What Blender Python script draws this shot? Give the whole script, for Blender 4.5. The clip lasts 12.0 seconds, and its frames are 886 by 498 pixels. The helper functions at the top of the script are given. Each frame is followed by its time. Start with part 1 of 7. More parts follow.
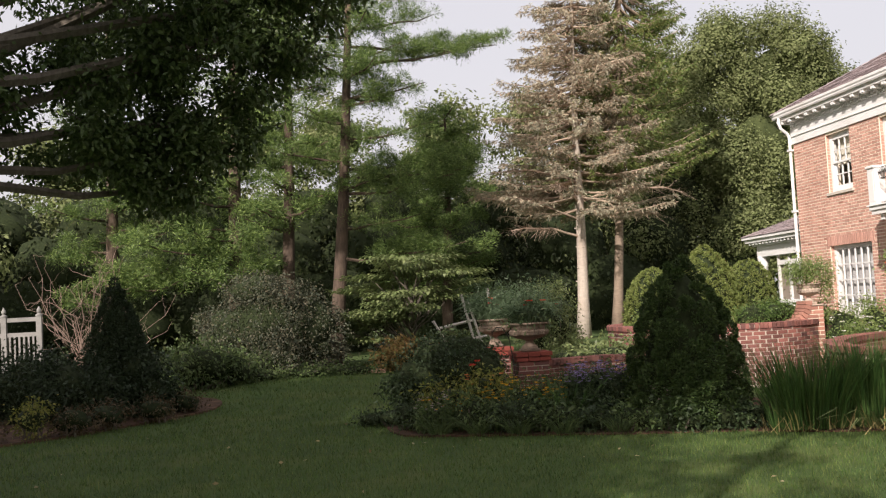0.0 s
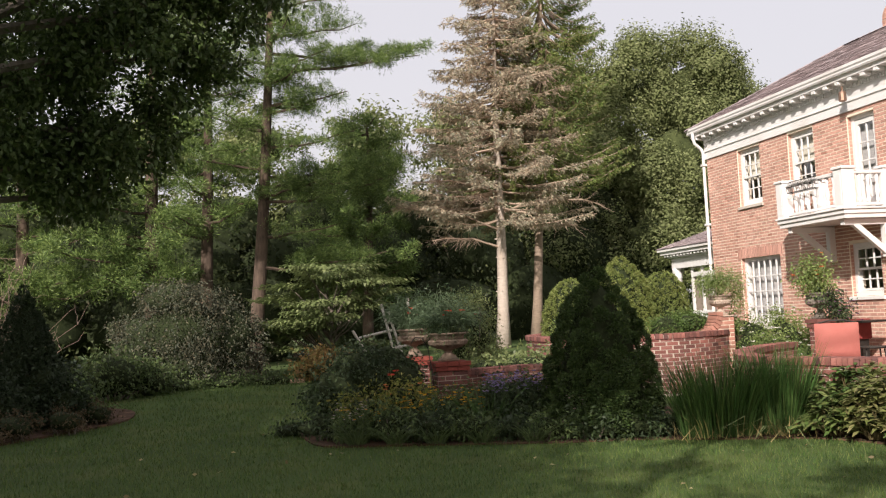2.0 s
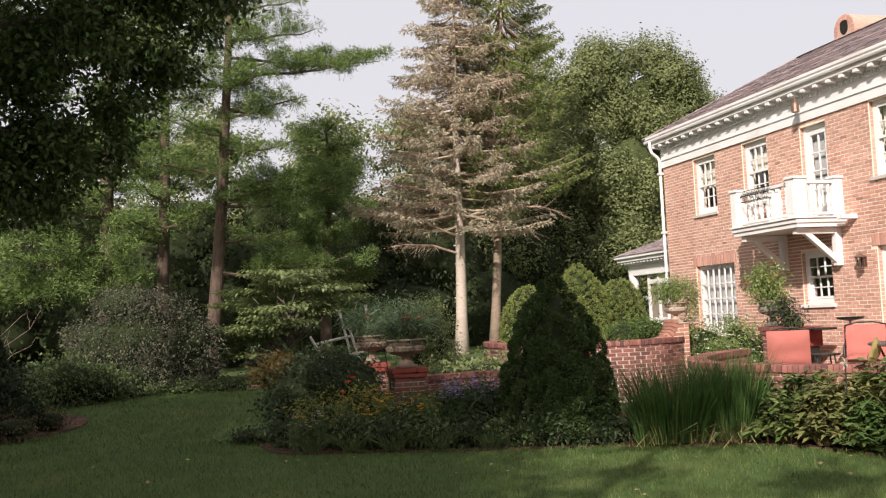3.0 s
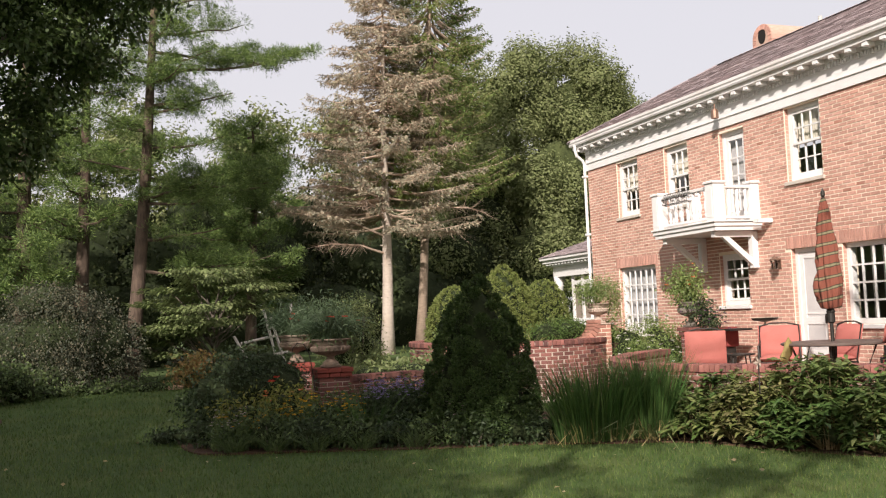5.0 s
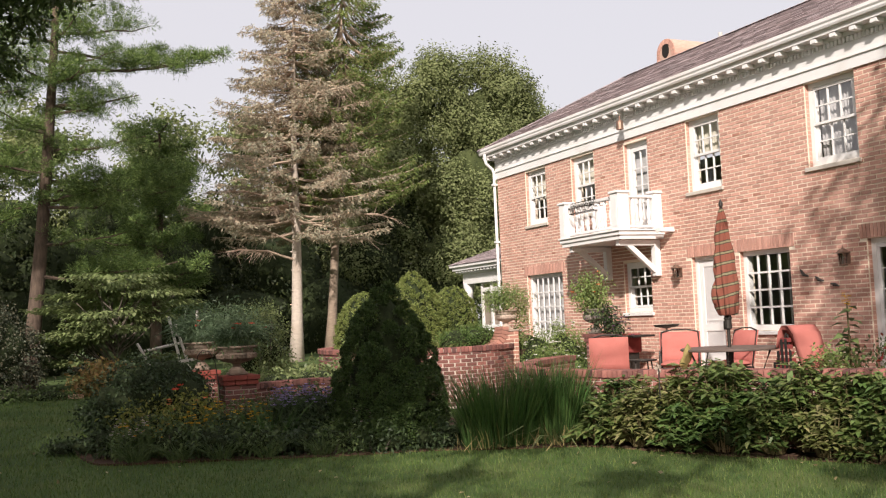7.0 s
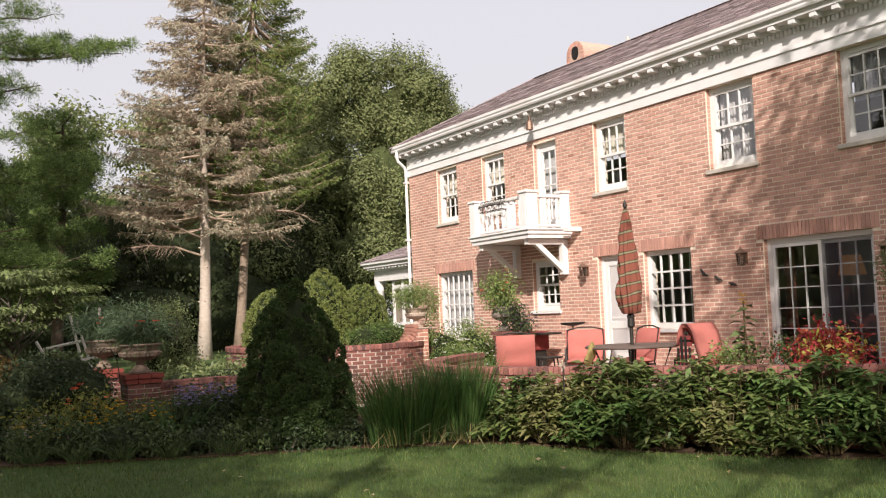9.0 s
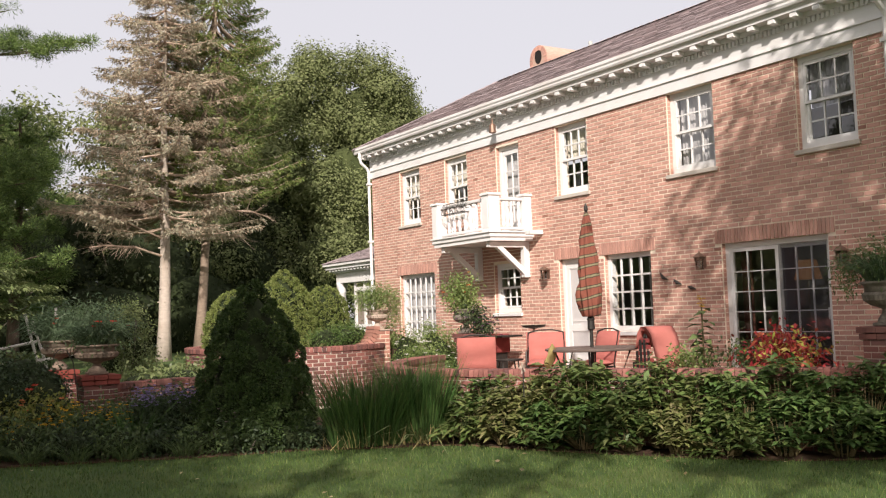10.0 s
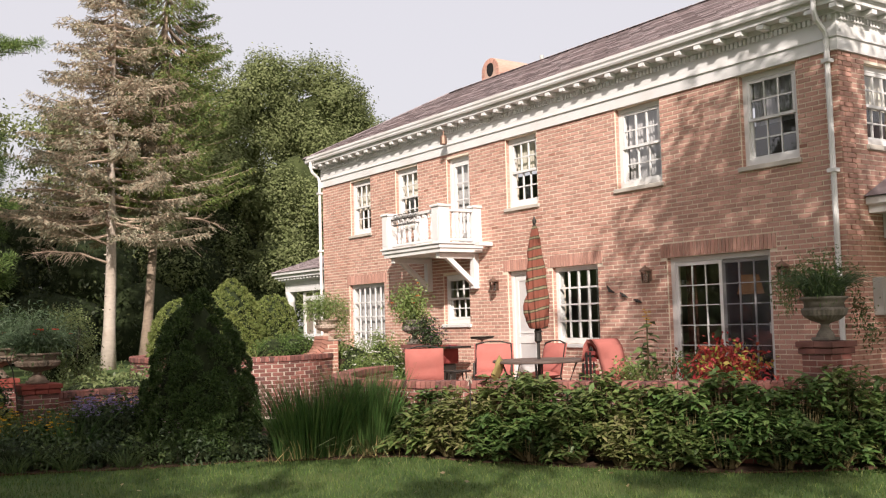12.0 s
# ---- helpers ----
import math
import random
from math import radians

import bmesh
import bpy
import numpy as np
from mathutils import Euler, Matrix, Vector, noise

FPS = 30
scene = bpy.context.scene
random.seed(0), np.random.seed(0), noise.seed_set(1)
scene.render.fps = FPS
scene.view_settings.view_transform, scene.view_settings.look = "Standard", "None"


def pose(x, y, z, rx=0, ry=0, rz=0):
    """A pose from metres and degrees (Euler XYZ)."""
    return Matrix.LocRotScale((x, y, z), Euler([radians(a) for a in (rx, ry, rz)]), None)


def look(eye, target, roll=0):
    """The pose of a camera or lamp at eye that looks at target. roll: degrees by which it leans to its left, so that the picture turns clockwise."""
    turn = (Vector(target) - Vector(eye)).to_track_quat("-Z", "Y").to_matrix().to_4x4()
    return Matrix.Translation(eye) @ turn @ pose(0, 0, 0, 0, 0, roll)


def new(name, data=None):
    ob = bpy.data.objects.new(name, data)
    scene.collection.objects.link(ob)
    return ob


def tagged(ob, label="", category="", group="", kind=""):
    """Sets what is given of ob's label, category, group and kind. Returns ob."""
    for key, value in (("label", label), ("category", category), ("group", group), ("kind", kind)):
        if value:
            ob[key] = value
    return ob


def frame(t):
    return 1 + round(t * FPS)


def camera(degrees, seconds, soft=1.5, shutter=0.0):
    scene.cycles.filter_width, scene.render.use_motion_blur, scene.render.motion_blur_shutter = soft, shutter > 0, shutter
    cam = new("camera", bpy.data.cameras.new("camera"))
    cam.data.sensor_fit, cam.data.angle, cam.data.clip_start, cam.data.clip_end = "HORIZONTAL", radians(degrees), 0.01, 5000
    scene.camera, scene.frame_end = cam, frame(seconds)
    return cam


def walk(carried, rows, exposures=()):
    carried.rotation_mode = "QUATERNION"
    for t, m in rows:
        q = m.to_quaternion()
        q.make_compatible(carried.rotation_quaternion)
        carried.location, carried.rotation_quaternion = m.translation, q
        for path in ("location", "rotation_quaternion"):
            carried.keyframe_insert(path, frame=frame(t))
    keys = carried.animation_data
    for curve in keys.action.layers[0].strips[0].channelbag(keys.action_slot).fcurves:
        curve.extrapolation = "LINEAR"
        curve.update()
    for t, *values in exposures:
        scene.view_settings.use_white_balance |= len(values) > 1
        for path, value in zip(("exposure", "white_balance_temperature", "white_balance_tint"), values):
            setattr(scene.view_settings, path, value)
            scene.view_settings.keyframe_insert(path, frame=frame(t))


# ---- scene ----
cam = camera(48.7, 12.0, soft=1.2)

PATH = [
    (0, (-0.604, -0.522, 1.751), (-0.312, 1.453, 1.871), -3.1),
    (0.5, (-0.591, -0.529, 1.757), (-0.263, 1.44, 1.879), -3.0),
    (1, (-0.581, -0.542, 1.756), (-0.212, 1.419, 1.885), -3.1),
    (1.5, (-0.569, -0.553, 1.754), (-0.162, 1.401, 1.886), -3.1),
    (2, (-0.567, -0.557, 1.755), (-0.119, 1.388, 1.886), -2.9),
    (2.5, (-0.558, -0.566, 1.758), (-0.068, 1.368, 1.893), -2.8),
    (3, (-0.547, -0.579, 1.762), (-0.019, 1.345, 1.901), -2.7),
    (5, (-0.521, -0.624, 1.754), (0.147, 1.257, 1.887), -2.5),
    (5.5, (-0.523, -0.643, 1.752), (0.184, 1.223, 1.885), -2.4),
    (6, (-0.504, -0.65, 1.755), (0.245, 1.2, 1.892), -2.3),
    (6.5, (-0.495, -0.67, 1.754), (0.296, 1.162, 1.894), -2.5),
    (7, (-0.489, -0.679, 1.751), (0.345, 1.133, 1.89), -2.5),
    (7.2, (-0.48, -0.652, 1.756), (0.367, 1.155, 1.895), -2.4),
    (9, (-0.437, -0.739, 1.756), (0.553, 0.994, 1.882), -2.4),
    (9.5, (-0.427, -0.746, 1.753), (0.596, 0.968, 1.878), -2.3),
    (10, (-0.409, -0.751, 1.749), (0.645, 0.944, 1.877), -2.1),
    (10.5, (-0.402, -0.768, 1.758), (0.679, 0.909, 1.89), -1.8),
    (11, (-0.396, -0.772, 1.755), (0.71, 0.889, 1.891), -1.8),
    (11.5, (-0.393, -0.788, 1.764), (0.73, 0.861, 1.905), -1.7),
    (12, (-0.386, -0.797, 1.773), (0.75, 0.843, 1.917), -1.6),
]
walk(cam, [(t, look(eye, target, roll)) for t, eye, target, roll in PATH], [(0.0, 0.32), (12.0, 0.32)])

# ---- light ----
SUN = Vector((-1.05, -1.5, 1.08)).normalized()      # towards the sun: behind the camera, a little to its left
world = bpy.data.worlds.new("hazy_sky")
scene.world = world
world.use_nodes = True
wn = world.node_tree
sky = wn.nodes.new("ShaderNodeTexSky")
sky.sky_type = "NISHITA"
sky.sun_disc = False
sky.sun_elevation = math.asin(SUN.z)
sky.sun_rotation = math.atan2(SUN.x, SUN.y)
sky.dust_density = 6.0
sky.air_density = 1.0
haze = wn.nodes.new("ShaderNodeMix")
haze.data_type = "RGBA"
haze.inputs[0].default_value = 0.72
haze.inputs[7].default_value = (6.9, 6.45, 6.6, 1)
wn.links.new(sky.outputs[0], haze.inputs[6])
wn.links.new(haze.outputs[2], wn.nodes["Background"].inputs[0])
wn.nodes["Background"].inputs[1].default_value = 0.114
sun_data = bpy.data.lights.new("sun", "SUN")
sun_data.energy = 5.0
sun_data.angle = radians(0.6)
sun_data.color = (1.0, 0.90, 0.82)
sun_lamp = new("sun", sun_data)
sun_lamp.matrix_world = look((0, 0, 30), Vector((0, 0, 30)) - SUN)

R = np.random.default_rng(7)


# ---- materials ----
def material(name, a, b, scale=4.0, fine=60.0, rough=0.8, bump=0.15, vary=0.0, by="island", metal=0.0, stretch=(1, 1, 1),
             stain=None, stain_scale=1.2, translucent=0.0, c=None, spec=0.3):
    """Two colours mixed by coarse and fine noise, a spread between pieces, stains and fine relief."""
    m = bpy.data.materials.new(name)
    m.use_nodes = True
    t = m.node_tree
    bsdf = t.nodes["Principled BSDF"]
    def add(kind, **links):
        return t.nodes.new("ShaderNode" + kind)
    co = add("TexCoord")
    mp = add("Mapping")
    mp.inputs["Scale"].default_value = stretch
    t.links.new(co.outputs["Object"], mp.inputs[0])
    n1, n2 = add("TexNoise"), add("TexNoise")
    n1.inputs["Scale"].default_value, n2.inputs["Scale"].default_value = scale, fine
    n1.inputs["Detail"].default_value, n2.inputs["Detail"].default_value = 4, 3
    for n in (n1, n2):
        t.links.new(mp.outputs[0], n.inputs["Vector"])
    addm = add("Math")
    addm.operation = "MULTIPLY_ADD"
    addm.inputs[1].default_value = 0.45
    t.links.new(n2.outputs[0], addm.inputs[0])
    t.links.new(n1.outputs[0], addm.inputs[2])
    ramp = add("MapRange")
    ramp.inputs[1].default_value, ramp.inputs[2].default_value = 0.5, 0.95
    t.links.new(addm.outputs[0], ramp.inputs[0])
    mix = add("Mix")
    mix.data_type = "RGBA"
    mix.inputs[6].default_value, mix.inputs[7].default_value = (*a, 1), (*b, 1)
    t.links.new(ramp.outputs[0], mix.inputs[0])
    col = mix.outputs[2]
    if vary or c:
        if by == "island":
            rnd = add("NewGeometry").outputs["Random Per Island"]
        else:
            rnd = add("ObjectInfo").outputs["Random"]
        if c:
            pick = add("Mix")
            pick.data_type = "RGBA"
            pw = add("Math")
            pw.operation = "POWER"
            pw.inputs[1].default_value = 2.0
            t.links.new(rnd, pw.inputs[0])
            t.links.new(pw.outputs[0], pick.inputs[0])
            t.links.new(col, pick.inputs[6])
            pick.inputs[7].default_value = (*c, 1)
            col = pick.outputs[2]
        hsv = add("HueSaturation")
        val = add("MapRange")
        val.inputs[3].default_value, val.inputs[4].default_value = 1 - vary, 1 + vary
        wh = add("TexWhiteNoise")
        wh.noise_dimensions = "1D"
        t.links.new(rnd, wh.inputs["W"])
        t.links.new(wh.outputs[0], val.inputs[0])
        t.links.new(val.outputs[0], hsv.inputs["Value"])
        t.links.new(col, hsv.inputs["Color"])
        col = hsv.outputs[0]
    if stain:
        n3 = add("TexNoise")
        n3.inputs["Scale"].default_value, n3.inputs["Detail"].default_value = stain_scale, 6
        t.links.new(co.outputs["Object"], n3.inputs["Vector"])
        mr = add("MapRange")
        mr.inputs[1].default_value, mr.inputs[2].default_value, mr.inputs[4].default_value = 0.5, 0.7, 0.75
        t.links.new(n3.outputs[0], mr.inputs[0])
        sm = add("Mix")
        sm.data_type = "RGBA"
        sm.inputs[7].default_value = (*stain, 1)
        t.links.new(mr.outputs[0], sm.inputs[0])
        t.links.new(col, sm.inputs[6])
        col = sm.outputs[2]
    t.links.new(col, bsdf.inputs["Base Color"])
    bsdf.inputs["Roughness"].default_value, bsdf.inputs["Metallic"].default_value = rough, metal
    bsdf.inputs["Specular IOR Level"].default_value = spec
    if bump:
        bp = add("Bump")
        bp.inputs["Strength"].default_value, bp.inputs["Distance"].default_value = bump, 0.01
        t.links.new(addm.outputs[0], bp.inputs["Height"])
        t.links.new(bp.outputs[0], bsdf.inputs["Normal"])
    if translucent:
        tr, ms = add("BsdfTranslucent"), add("MixShader")
        t.links.new(col, tr.inputs[0])
        ms.inputs[0].default_value = translucent
        t.links.new(bsdf.outputs[0], ms.inputs[1])
        t.links.new(tr.outputs[0], ms.inputs[2])
        t.links.new(ms.outputs[0], t.nodes["Material Output"].inputs[0])
    return m


def leafy(name, a, b, vary=0.3, c=None, rough=0.55, translucent=0.3, scale=0.7):
    return material(name, a, b, scale=scale, fine=9, rough=rough, bump=0, vary=vary, translucent=translucent, c=c, spec=0.35)


BRICK = material("facade_brick", (0.455, 0.242, 0.188), (0.545, 0.322, 0.262), 1.2, 60, 0.85, 0.2, 0.17)
BRICK_PIECE = material("facade_brick_piece", (0.455, 0.242, 0.188), (0.545, 0.322, 0.262), 1.2, 60, 0.85, 0.2, 0.17, by="object")
DARK_BRICK = material("dark_facade_brick", (0.33, 0.16, 0.12), (0.40, 0.20, 0.15), 3, 60, 0.85, 0.2, 0.15)
MORTAR = material("mortar", (0.76, 0.66, 0.53), (0.84, 0.74, 0.61), 8, 120, 0.95, 0.2)
GBRICK = material("garden_brick", (0.19, 0.068, 0.057), (0.30, 0.13, 0.108), 5, 80, 0.85, 0.35, 0.32, c=(0.12, 0.06, 0.055), stain=(0.09, 0.06, 0.05), stain_scale=1.6)
PIER_BRICK = material("pier_brick", (0.33, 0.155, 0.115), (0.42, 0.215, 0.165), 3, 60, 0.85, 0.2, 0.2, by="object")
GBRICK_PIECE = material("garden_brick_piece", (0.19, 0.068, 0.057), (0.30, 0.13, 0.108), 5, 80, 0.85, 0.35, 0.32, by="object", c=(0.12, 0.06, 0.055), stain=(0.09, 0.06, 0.05), stain_scale=1.6)
RED_CAP = material("red_cap_brick", (0.24, 0.055, 0.04), (0.31, 0.08, 0.06), 5, 80, 0.8, 0.3, 0.2)
GMORTAR = material("garden_mortar", (0.40, 0.33, 0.28), (0.52, 0.45, 0.38), 6, 100, 0.95, 0.3)
WHITE = material("white_paint", (0.73, 0.72, 0.715), (0.78, 0.77, 0.765), 3, 70, 0.5, 0.06, stain=(0.64, 0.61, 0.58), stain_scale=0.9)
WINDOW_WHITE = material("window_paint", (0.72, 0.71, 0.70), (0.77, 0.76, 0.75), 5, 60, 0.4, 0.05)
SHINGLE = material("shingle", (0.25, 0.20, 0.205), (0.37, 0.305, 0.31), 5, 150, 0.9, 0.4, 0.35, c=(0.30, 0.25, 0.255))
DARK_ROOM = material("room_wall", (0.22, 0.19, 0.16), (0.26, 0.23, 0.20), 2, 30, 0.9, 0)
LAWN = material("lawn_soil", (0.038, 0.068, 0.015), (0.066, 0.105, 0.026), 1.2, 40, 0.95, 0.5, stain=(0.10, 0.12, 0.035), stain_scale=0.8)
GRASS = leafy("grass_blade", (0.042, 0.096, 0.018), (0.086, 0.15, 0.032), 0.35, (0.165, 0.19, 0.058), 0.6, 0.3)
MULCH = material("mulch", (0.045, 0.024, 0.015), (0.10, 0.055, 0.035), 9, 60, 0.95, 0.9, stain=(0.20, 0.12, 0.07), stain_scale=4)
PAVER = material("patio_paver", (0.30, 0.19, 0.15), (0.38, 0.26, 0.21), 3, 60, 0.9, 0.3)
PINE_BARK = material("pine_bark", (0.05, 0.036, 0.028), (0.125, 0.09, 0.068), 6, 40, 0.95, 1.0, stretch=(3, 3, 0.7), stain=(0.17, 0.125, 0.09), stain_scale=0.7)
PALE_BARK = material("pale_bark", (0.40, 0.34, 0.29), (0.52, 0.45, 0.385), 7, 50, 0.9, 1.0, stretch=(1, 1, 2.5), stain=(0.36, 0.29, 0.23), stain_scale=2)
TAN_BARK = material("tan_bark", (0.22, 0.165, 0.125), (0.32, 0.25, 0.19), 7, 50, 0.9, 0.8, stretch=(1, 1, 2.5), stain=(0.16, 0.12, 0.09), stain_scale=2)
GREY_BARK = material("grey_bark", (0.09, 0.075, 0.06), (0.17, 0.145, 0.12), 6, 40, 0.95, 0.9, stretch=(3, 3, 0.6))
DEAD_TWIG = material("dead_twig", (0.34, 0.25, 0.19), (0.46, 0.36, 0.28), 4, 40, 0.9, 0, 0.25)
NEEDLE = leafy("pine_needles", (0.045, 0.09, 0.022), (0.10, 0.16, 0.042), 0.45, (0.25, 0.33, 0.10), 0.5, 0.25, 0.5)
DEAD_NEEDLE = leafy("dead_needles", (0.43, 0.37, 0.28), (0.33, 0.35, 0.25), 0.35, (0.47, 0.35, 0.25), 0.7, 0.25, 0.4)
SPRUCE_NEEDLE = leafy("spruce_needles", (0.095, 0.16, 0.038), (0.17, 0.24, 0.06), 0.3, (0.22, 0.20, 0.08), 0.6, 0.2, 0.4)
WOODS = leafy("wood_leaves", (0.125, 0.155, 0.055), (0.18, 0.21, 0.08), 0.16, (0.24, 0.26, 0.12), 0.75, 0.3, 0.25)
# leaf colour lowered to carry the deep shade under the wood's canopy
UNDER = leafy("shaded_understory_leaves", (0.02, 0.034, 0.01), (0.04, 0.058, 0.017), 0.4, (0.07, 0.08, 0.028), 0.6, 0.25, 0.3)
MAPLE = leafy("maple_leaves", (0.045, 0.076, 0.022), (0.075, 0.118, 0.032), 0.35, (0.11, 0.15, 0.05), 0.5, 0.3, 0.5)


# ---- mesh building ----
class Mesh:
    """Collects vertices and faces of one mesh."""
    def __init__(self):
        self.v, self.f = [], []
    def add(self, v, f):
        n = len(self.v)
        self.v.extend(tuple(p) for p in v)
        self.f.extend(tuple(i + n for i in q) for q in f)
        return self
    def box(self, a, b, m=None, bevel=0.0):
        (x0, y0, z0), (x1, y1, z1) = a, b
        if bevel:
            e = bevel
            p = []
            for z, i in ((z0, e), (z0 + e, 0), (z1 - e, 0), (z1, e)):
                p += [(x0 + i, y0 + i, z), (x1 - i, y0 + i, z), (x1 - i, y1 - i, z), (x0 + i, y1 - i, z)]
            f = [(3, 2, 1, 0), (12, 13, 14, 15)] + [(4 * k + i, 4 * k + (i + 1) % 4, 4 * k + 4 + (i + 1) % 4, 4 * k + 4 + i) for k in range(3) for i in range(4)]
        else:
            p = [(x0, y0, z0), (x1, y0, z0), (x1, y1, z0), (x0, y1, z0), (x0, y0, z1), (x1, y0, z1), (x1, y1, z1), (x0, y1, z1)]
            f = [(3, 2, 1, 0), (4, 5, 6, 7), (0, 1, 5, 4), (1, 2, 6, 5), (2, 3, 7, 6), (3, 0, 4, 7)]
        if m is not None:
            p = [m @ Vector(q) for q in p]
        return self.add(p, f)
    def tube(self, path, radii, n=8, cap=True):
        pts = [Vector(p) for p in path]
        rings = []
        for i, p in enumerate(pts):
            d = (pts[min(i + 1, len(pts) - 1)] - pts[max(i - 1, 0)]).normalized()
            s = d.cross(Vector((0, 0, 1)) if abs(d.z) < 0.95 else Vector((1, 0, 0))).normalized()
            u = s.cross(d)
            r = float(radii[i] if hasattr(radii, "__len__") else radii)
            rings += [p + r * (math.cos(2 * math.pi * k / n) * s + math.sin(2 * math.pi * k / n) * u) for k in range(n)]
        f = [(i * n + k, i * n + (k + 1) % n, (i + 1) * n + (k + 1) % n, (i + 1) * n + k) for i in range(len(pts) - 1) for k in range(n)]
        if cap:
            f += [tuple(range(n))[::-1], tuple((len(pts) - 1) * n + k for k in range(n))]
        return self.add(rings, f)
    def lathe(self, profile, n=24, at=(0, 0, 0), lobes=0, depth=0.0):
        p = []
        for r, z, *g in profile:
            for k in range(n):
                a = 2 * math.pi * k / n
                q = r * (1 + (depth * abs(math.sin(lobes * a / 2)) if g else 0))
                p.append((at[0] + q * math.cos(a), at[1] + q * math.sin(a), at[2] + z))
        m = len(profile)
        f = [(i * n + k, i * n + (k + 1) % n, (i + 1) * n + (k + 1) % n, (i + 1) * n + k) for i in range(m - 1) for k in range(n)]
        f += [tuple(range(n))[::-1], tuple((m - 1) * n + k for k in range(n))]
        return self.add(p, f)
    def sweep(self, section, path, closed=False):
        """A section of (sideways, up) pairs carried along a level path of (x, y)."""
        pts = [Vector((*p[:2], 0)) for p in path]
        zs = [p[2] if len(p) > 2 else 0 for p in path]
        n, out = len(section), []
        for i, p in enumerate(pts):
            a, b = (pts[i] - pts[i - 1]) if i else None, (pts[i + 1] - pts[i]) if i < len(pts) - 1 else None
            d0, d1 = (a or b).normalized(), (b or a).normalized()
            d = (d0 + d1).normalized()
            s = Vector((d.y, -d.x, 0)) / max(0.4, d.dot(d0))
            out += [p + s * u + Vector((0, 0, w + zs[i])) for u, w in section]
        f = [(i * n + k, (i + 1) * n + k, (i + 1) * n + (k + 1) % n, i * n + (k + 1) % n) for i in range(len(pts) - 1) for k in range(n)]
        f += [tuple(range(n)), tuple((len(pts) - 1) * n + k for k in range(n))[::-1]]
        return self.add(out, f)
    def data(self, name, mat, smooth=False):
        me = bpy.data.meshes.new(name)
        me.from_pydata(self.v, [], self.f)
        if isinstance(mat, bpy.types.Material):
            me.materials.append(mat)
        if smooth:
            me.polygons.foreach_set("use_smooth", [True] * len(me.polygons))
        return me


def part(name, mesh, mat, parent=None, label="", smooth=False):
    ob = new(name, mesh.data(name, mat, smooth) if isinstance(mesh, Mesh) else mesh)
    if parent:
        ob.parent = parent
    if label:
        ob["label"] = label
    return ob


def empty(name, label, category, at=(0, 0, 0), group="", kind=""):
    ob = tagged(new(name), label, category, group, kind)
    ob.location = at
    ob.empty_display_size = 0.1
    return ob


def unit(v):
    return v / np.maximum(np.linalg.norm(v, axis=-1, keepdims=True), 1e-6)


def quads(name, v, mat):
    """A mesh of loose quads from an (n, 4, 3) array."""
    n = len(v)
    me = bpy.data.meshes.new(name)
    me.vertices.add(4 * n)
    me.vertices.foreach_set("co", np.ascontiguousarray(v, dtype=np.float32).ravel())
    me.loops.add(4 * n)
    me.loops.foreach_set("vertex_index", np.arange(4 * n, dtype=np.int32))
    me.polygons.add(n)
    me.polygons.foreach_set("loop_start", np.arange(0, 4 * n, 4, dtype=np.int32))
    me.update(calc_edges=True)
    me.validate()
    me.materials.append(mat)
    return me


def leaf_quads(p, d, length, width, droop=0.15, flat=0.0):
    """Pointed leaves at p that grow along d; length and width per leaf."""
    n = len(p)
    d = unit(d)
    s = unit(np.cross(d, unit(R.normal(size=(n, 3)))))
    if flat:
        s = unit(s * (1 - flat) + np.cross(d, np.array([0, 0, 1.0])) * flat)
    up = np.cross(s, d)
    length, width = np.broadcast_to(length, n)[:, None], np.broadcast_to(width, n)[:, None]
    mid = p + d * length * 0.45
    tip = p + d * length - np.array([0, 0, 1.0]) * length * droop
    return np.stack([p, mid + s * width / 2 + up * width * 0.15, tip, mid - s * width / 2 + up * width * 0.15], 1)


def blade_quads(p, d, length, width):
    """Thin upright blades: narrow at the tip."""
    n = len(p)
    d = unit(d)
    a = R.uniform(0, 2 * np.pi, n)
    s = np.stack([np.cos(a), np.sin(a), np.zeros(n)], 1)
    length, width = np.broadcast_to(length, n)[:, None], np.broadcast_to(width, n)[:, None]
    tip = p + d * length
    return np.stack([p - s * width / 2, p + s * width / 2, tip + s * width * 0.12, tip - s * width * 0.12], 1)


def in_ball(n, power=0.4):
    return unit(R.normal(size=(n, 3))) * R.uniform(0, 1, (n, 1)) ** power


def rise(x, a, b):
    t = np.clip((x - a) / (b - a), 0, 1)
    return t * t * (3 - 2 * t)


def gz(x, y):
    """The height of the ground."""
    x, y = np.asarray(x, float), np.asarray(y, float)
    return 0.36 * rise(y, 15, 27) + 0.28 * rise(x, 2.6, 5.5) * rise(y, 16.5, 24) - 0.5 * rise(y, 60, 120) + 0.02 * np.sin(x * 0.9) * np.cos(y * 0.7)


# ---- ground ----
def ground_sheet():
    xs = np.concatenate([np.linspace(-400, -30, 12), np.linspace(-28, 28, 113), np.linspace(30, 400, 12)])
    ys = np.concatenate([np.linspace(-400, -22, 12), np.linspace(-20, 50, 141), np.linspace(52, 600, 12)])
    X, Y = np.meshgrid(xs, ys)
    m = Mesh()
    w = len(xs)
    m.v = list(zip(X.ravel(), Y.ravel(), gz(X, Y).ravel()))
    m.f = [(j * w + i, j * w + i + 1, (j + 1) * w + i + 1, (j + 1) * w + i) for j in range(len(ys) - 1) for i in range(w - 1)]
    tagged(part("ground", m, LAWN, smooth=True), "mown green lawn with scattered fallen leaves", "lawn", kind="structure")


ground_sheet()

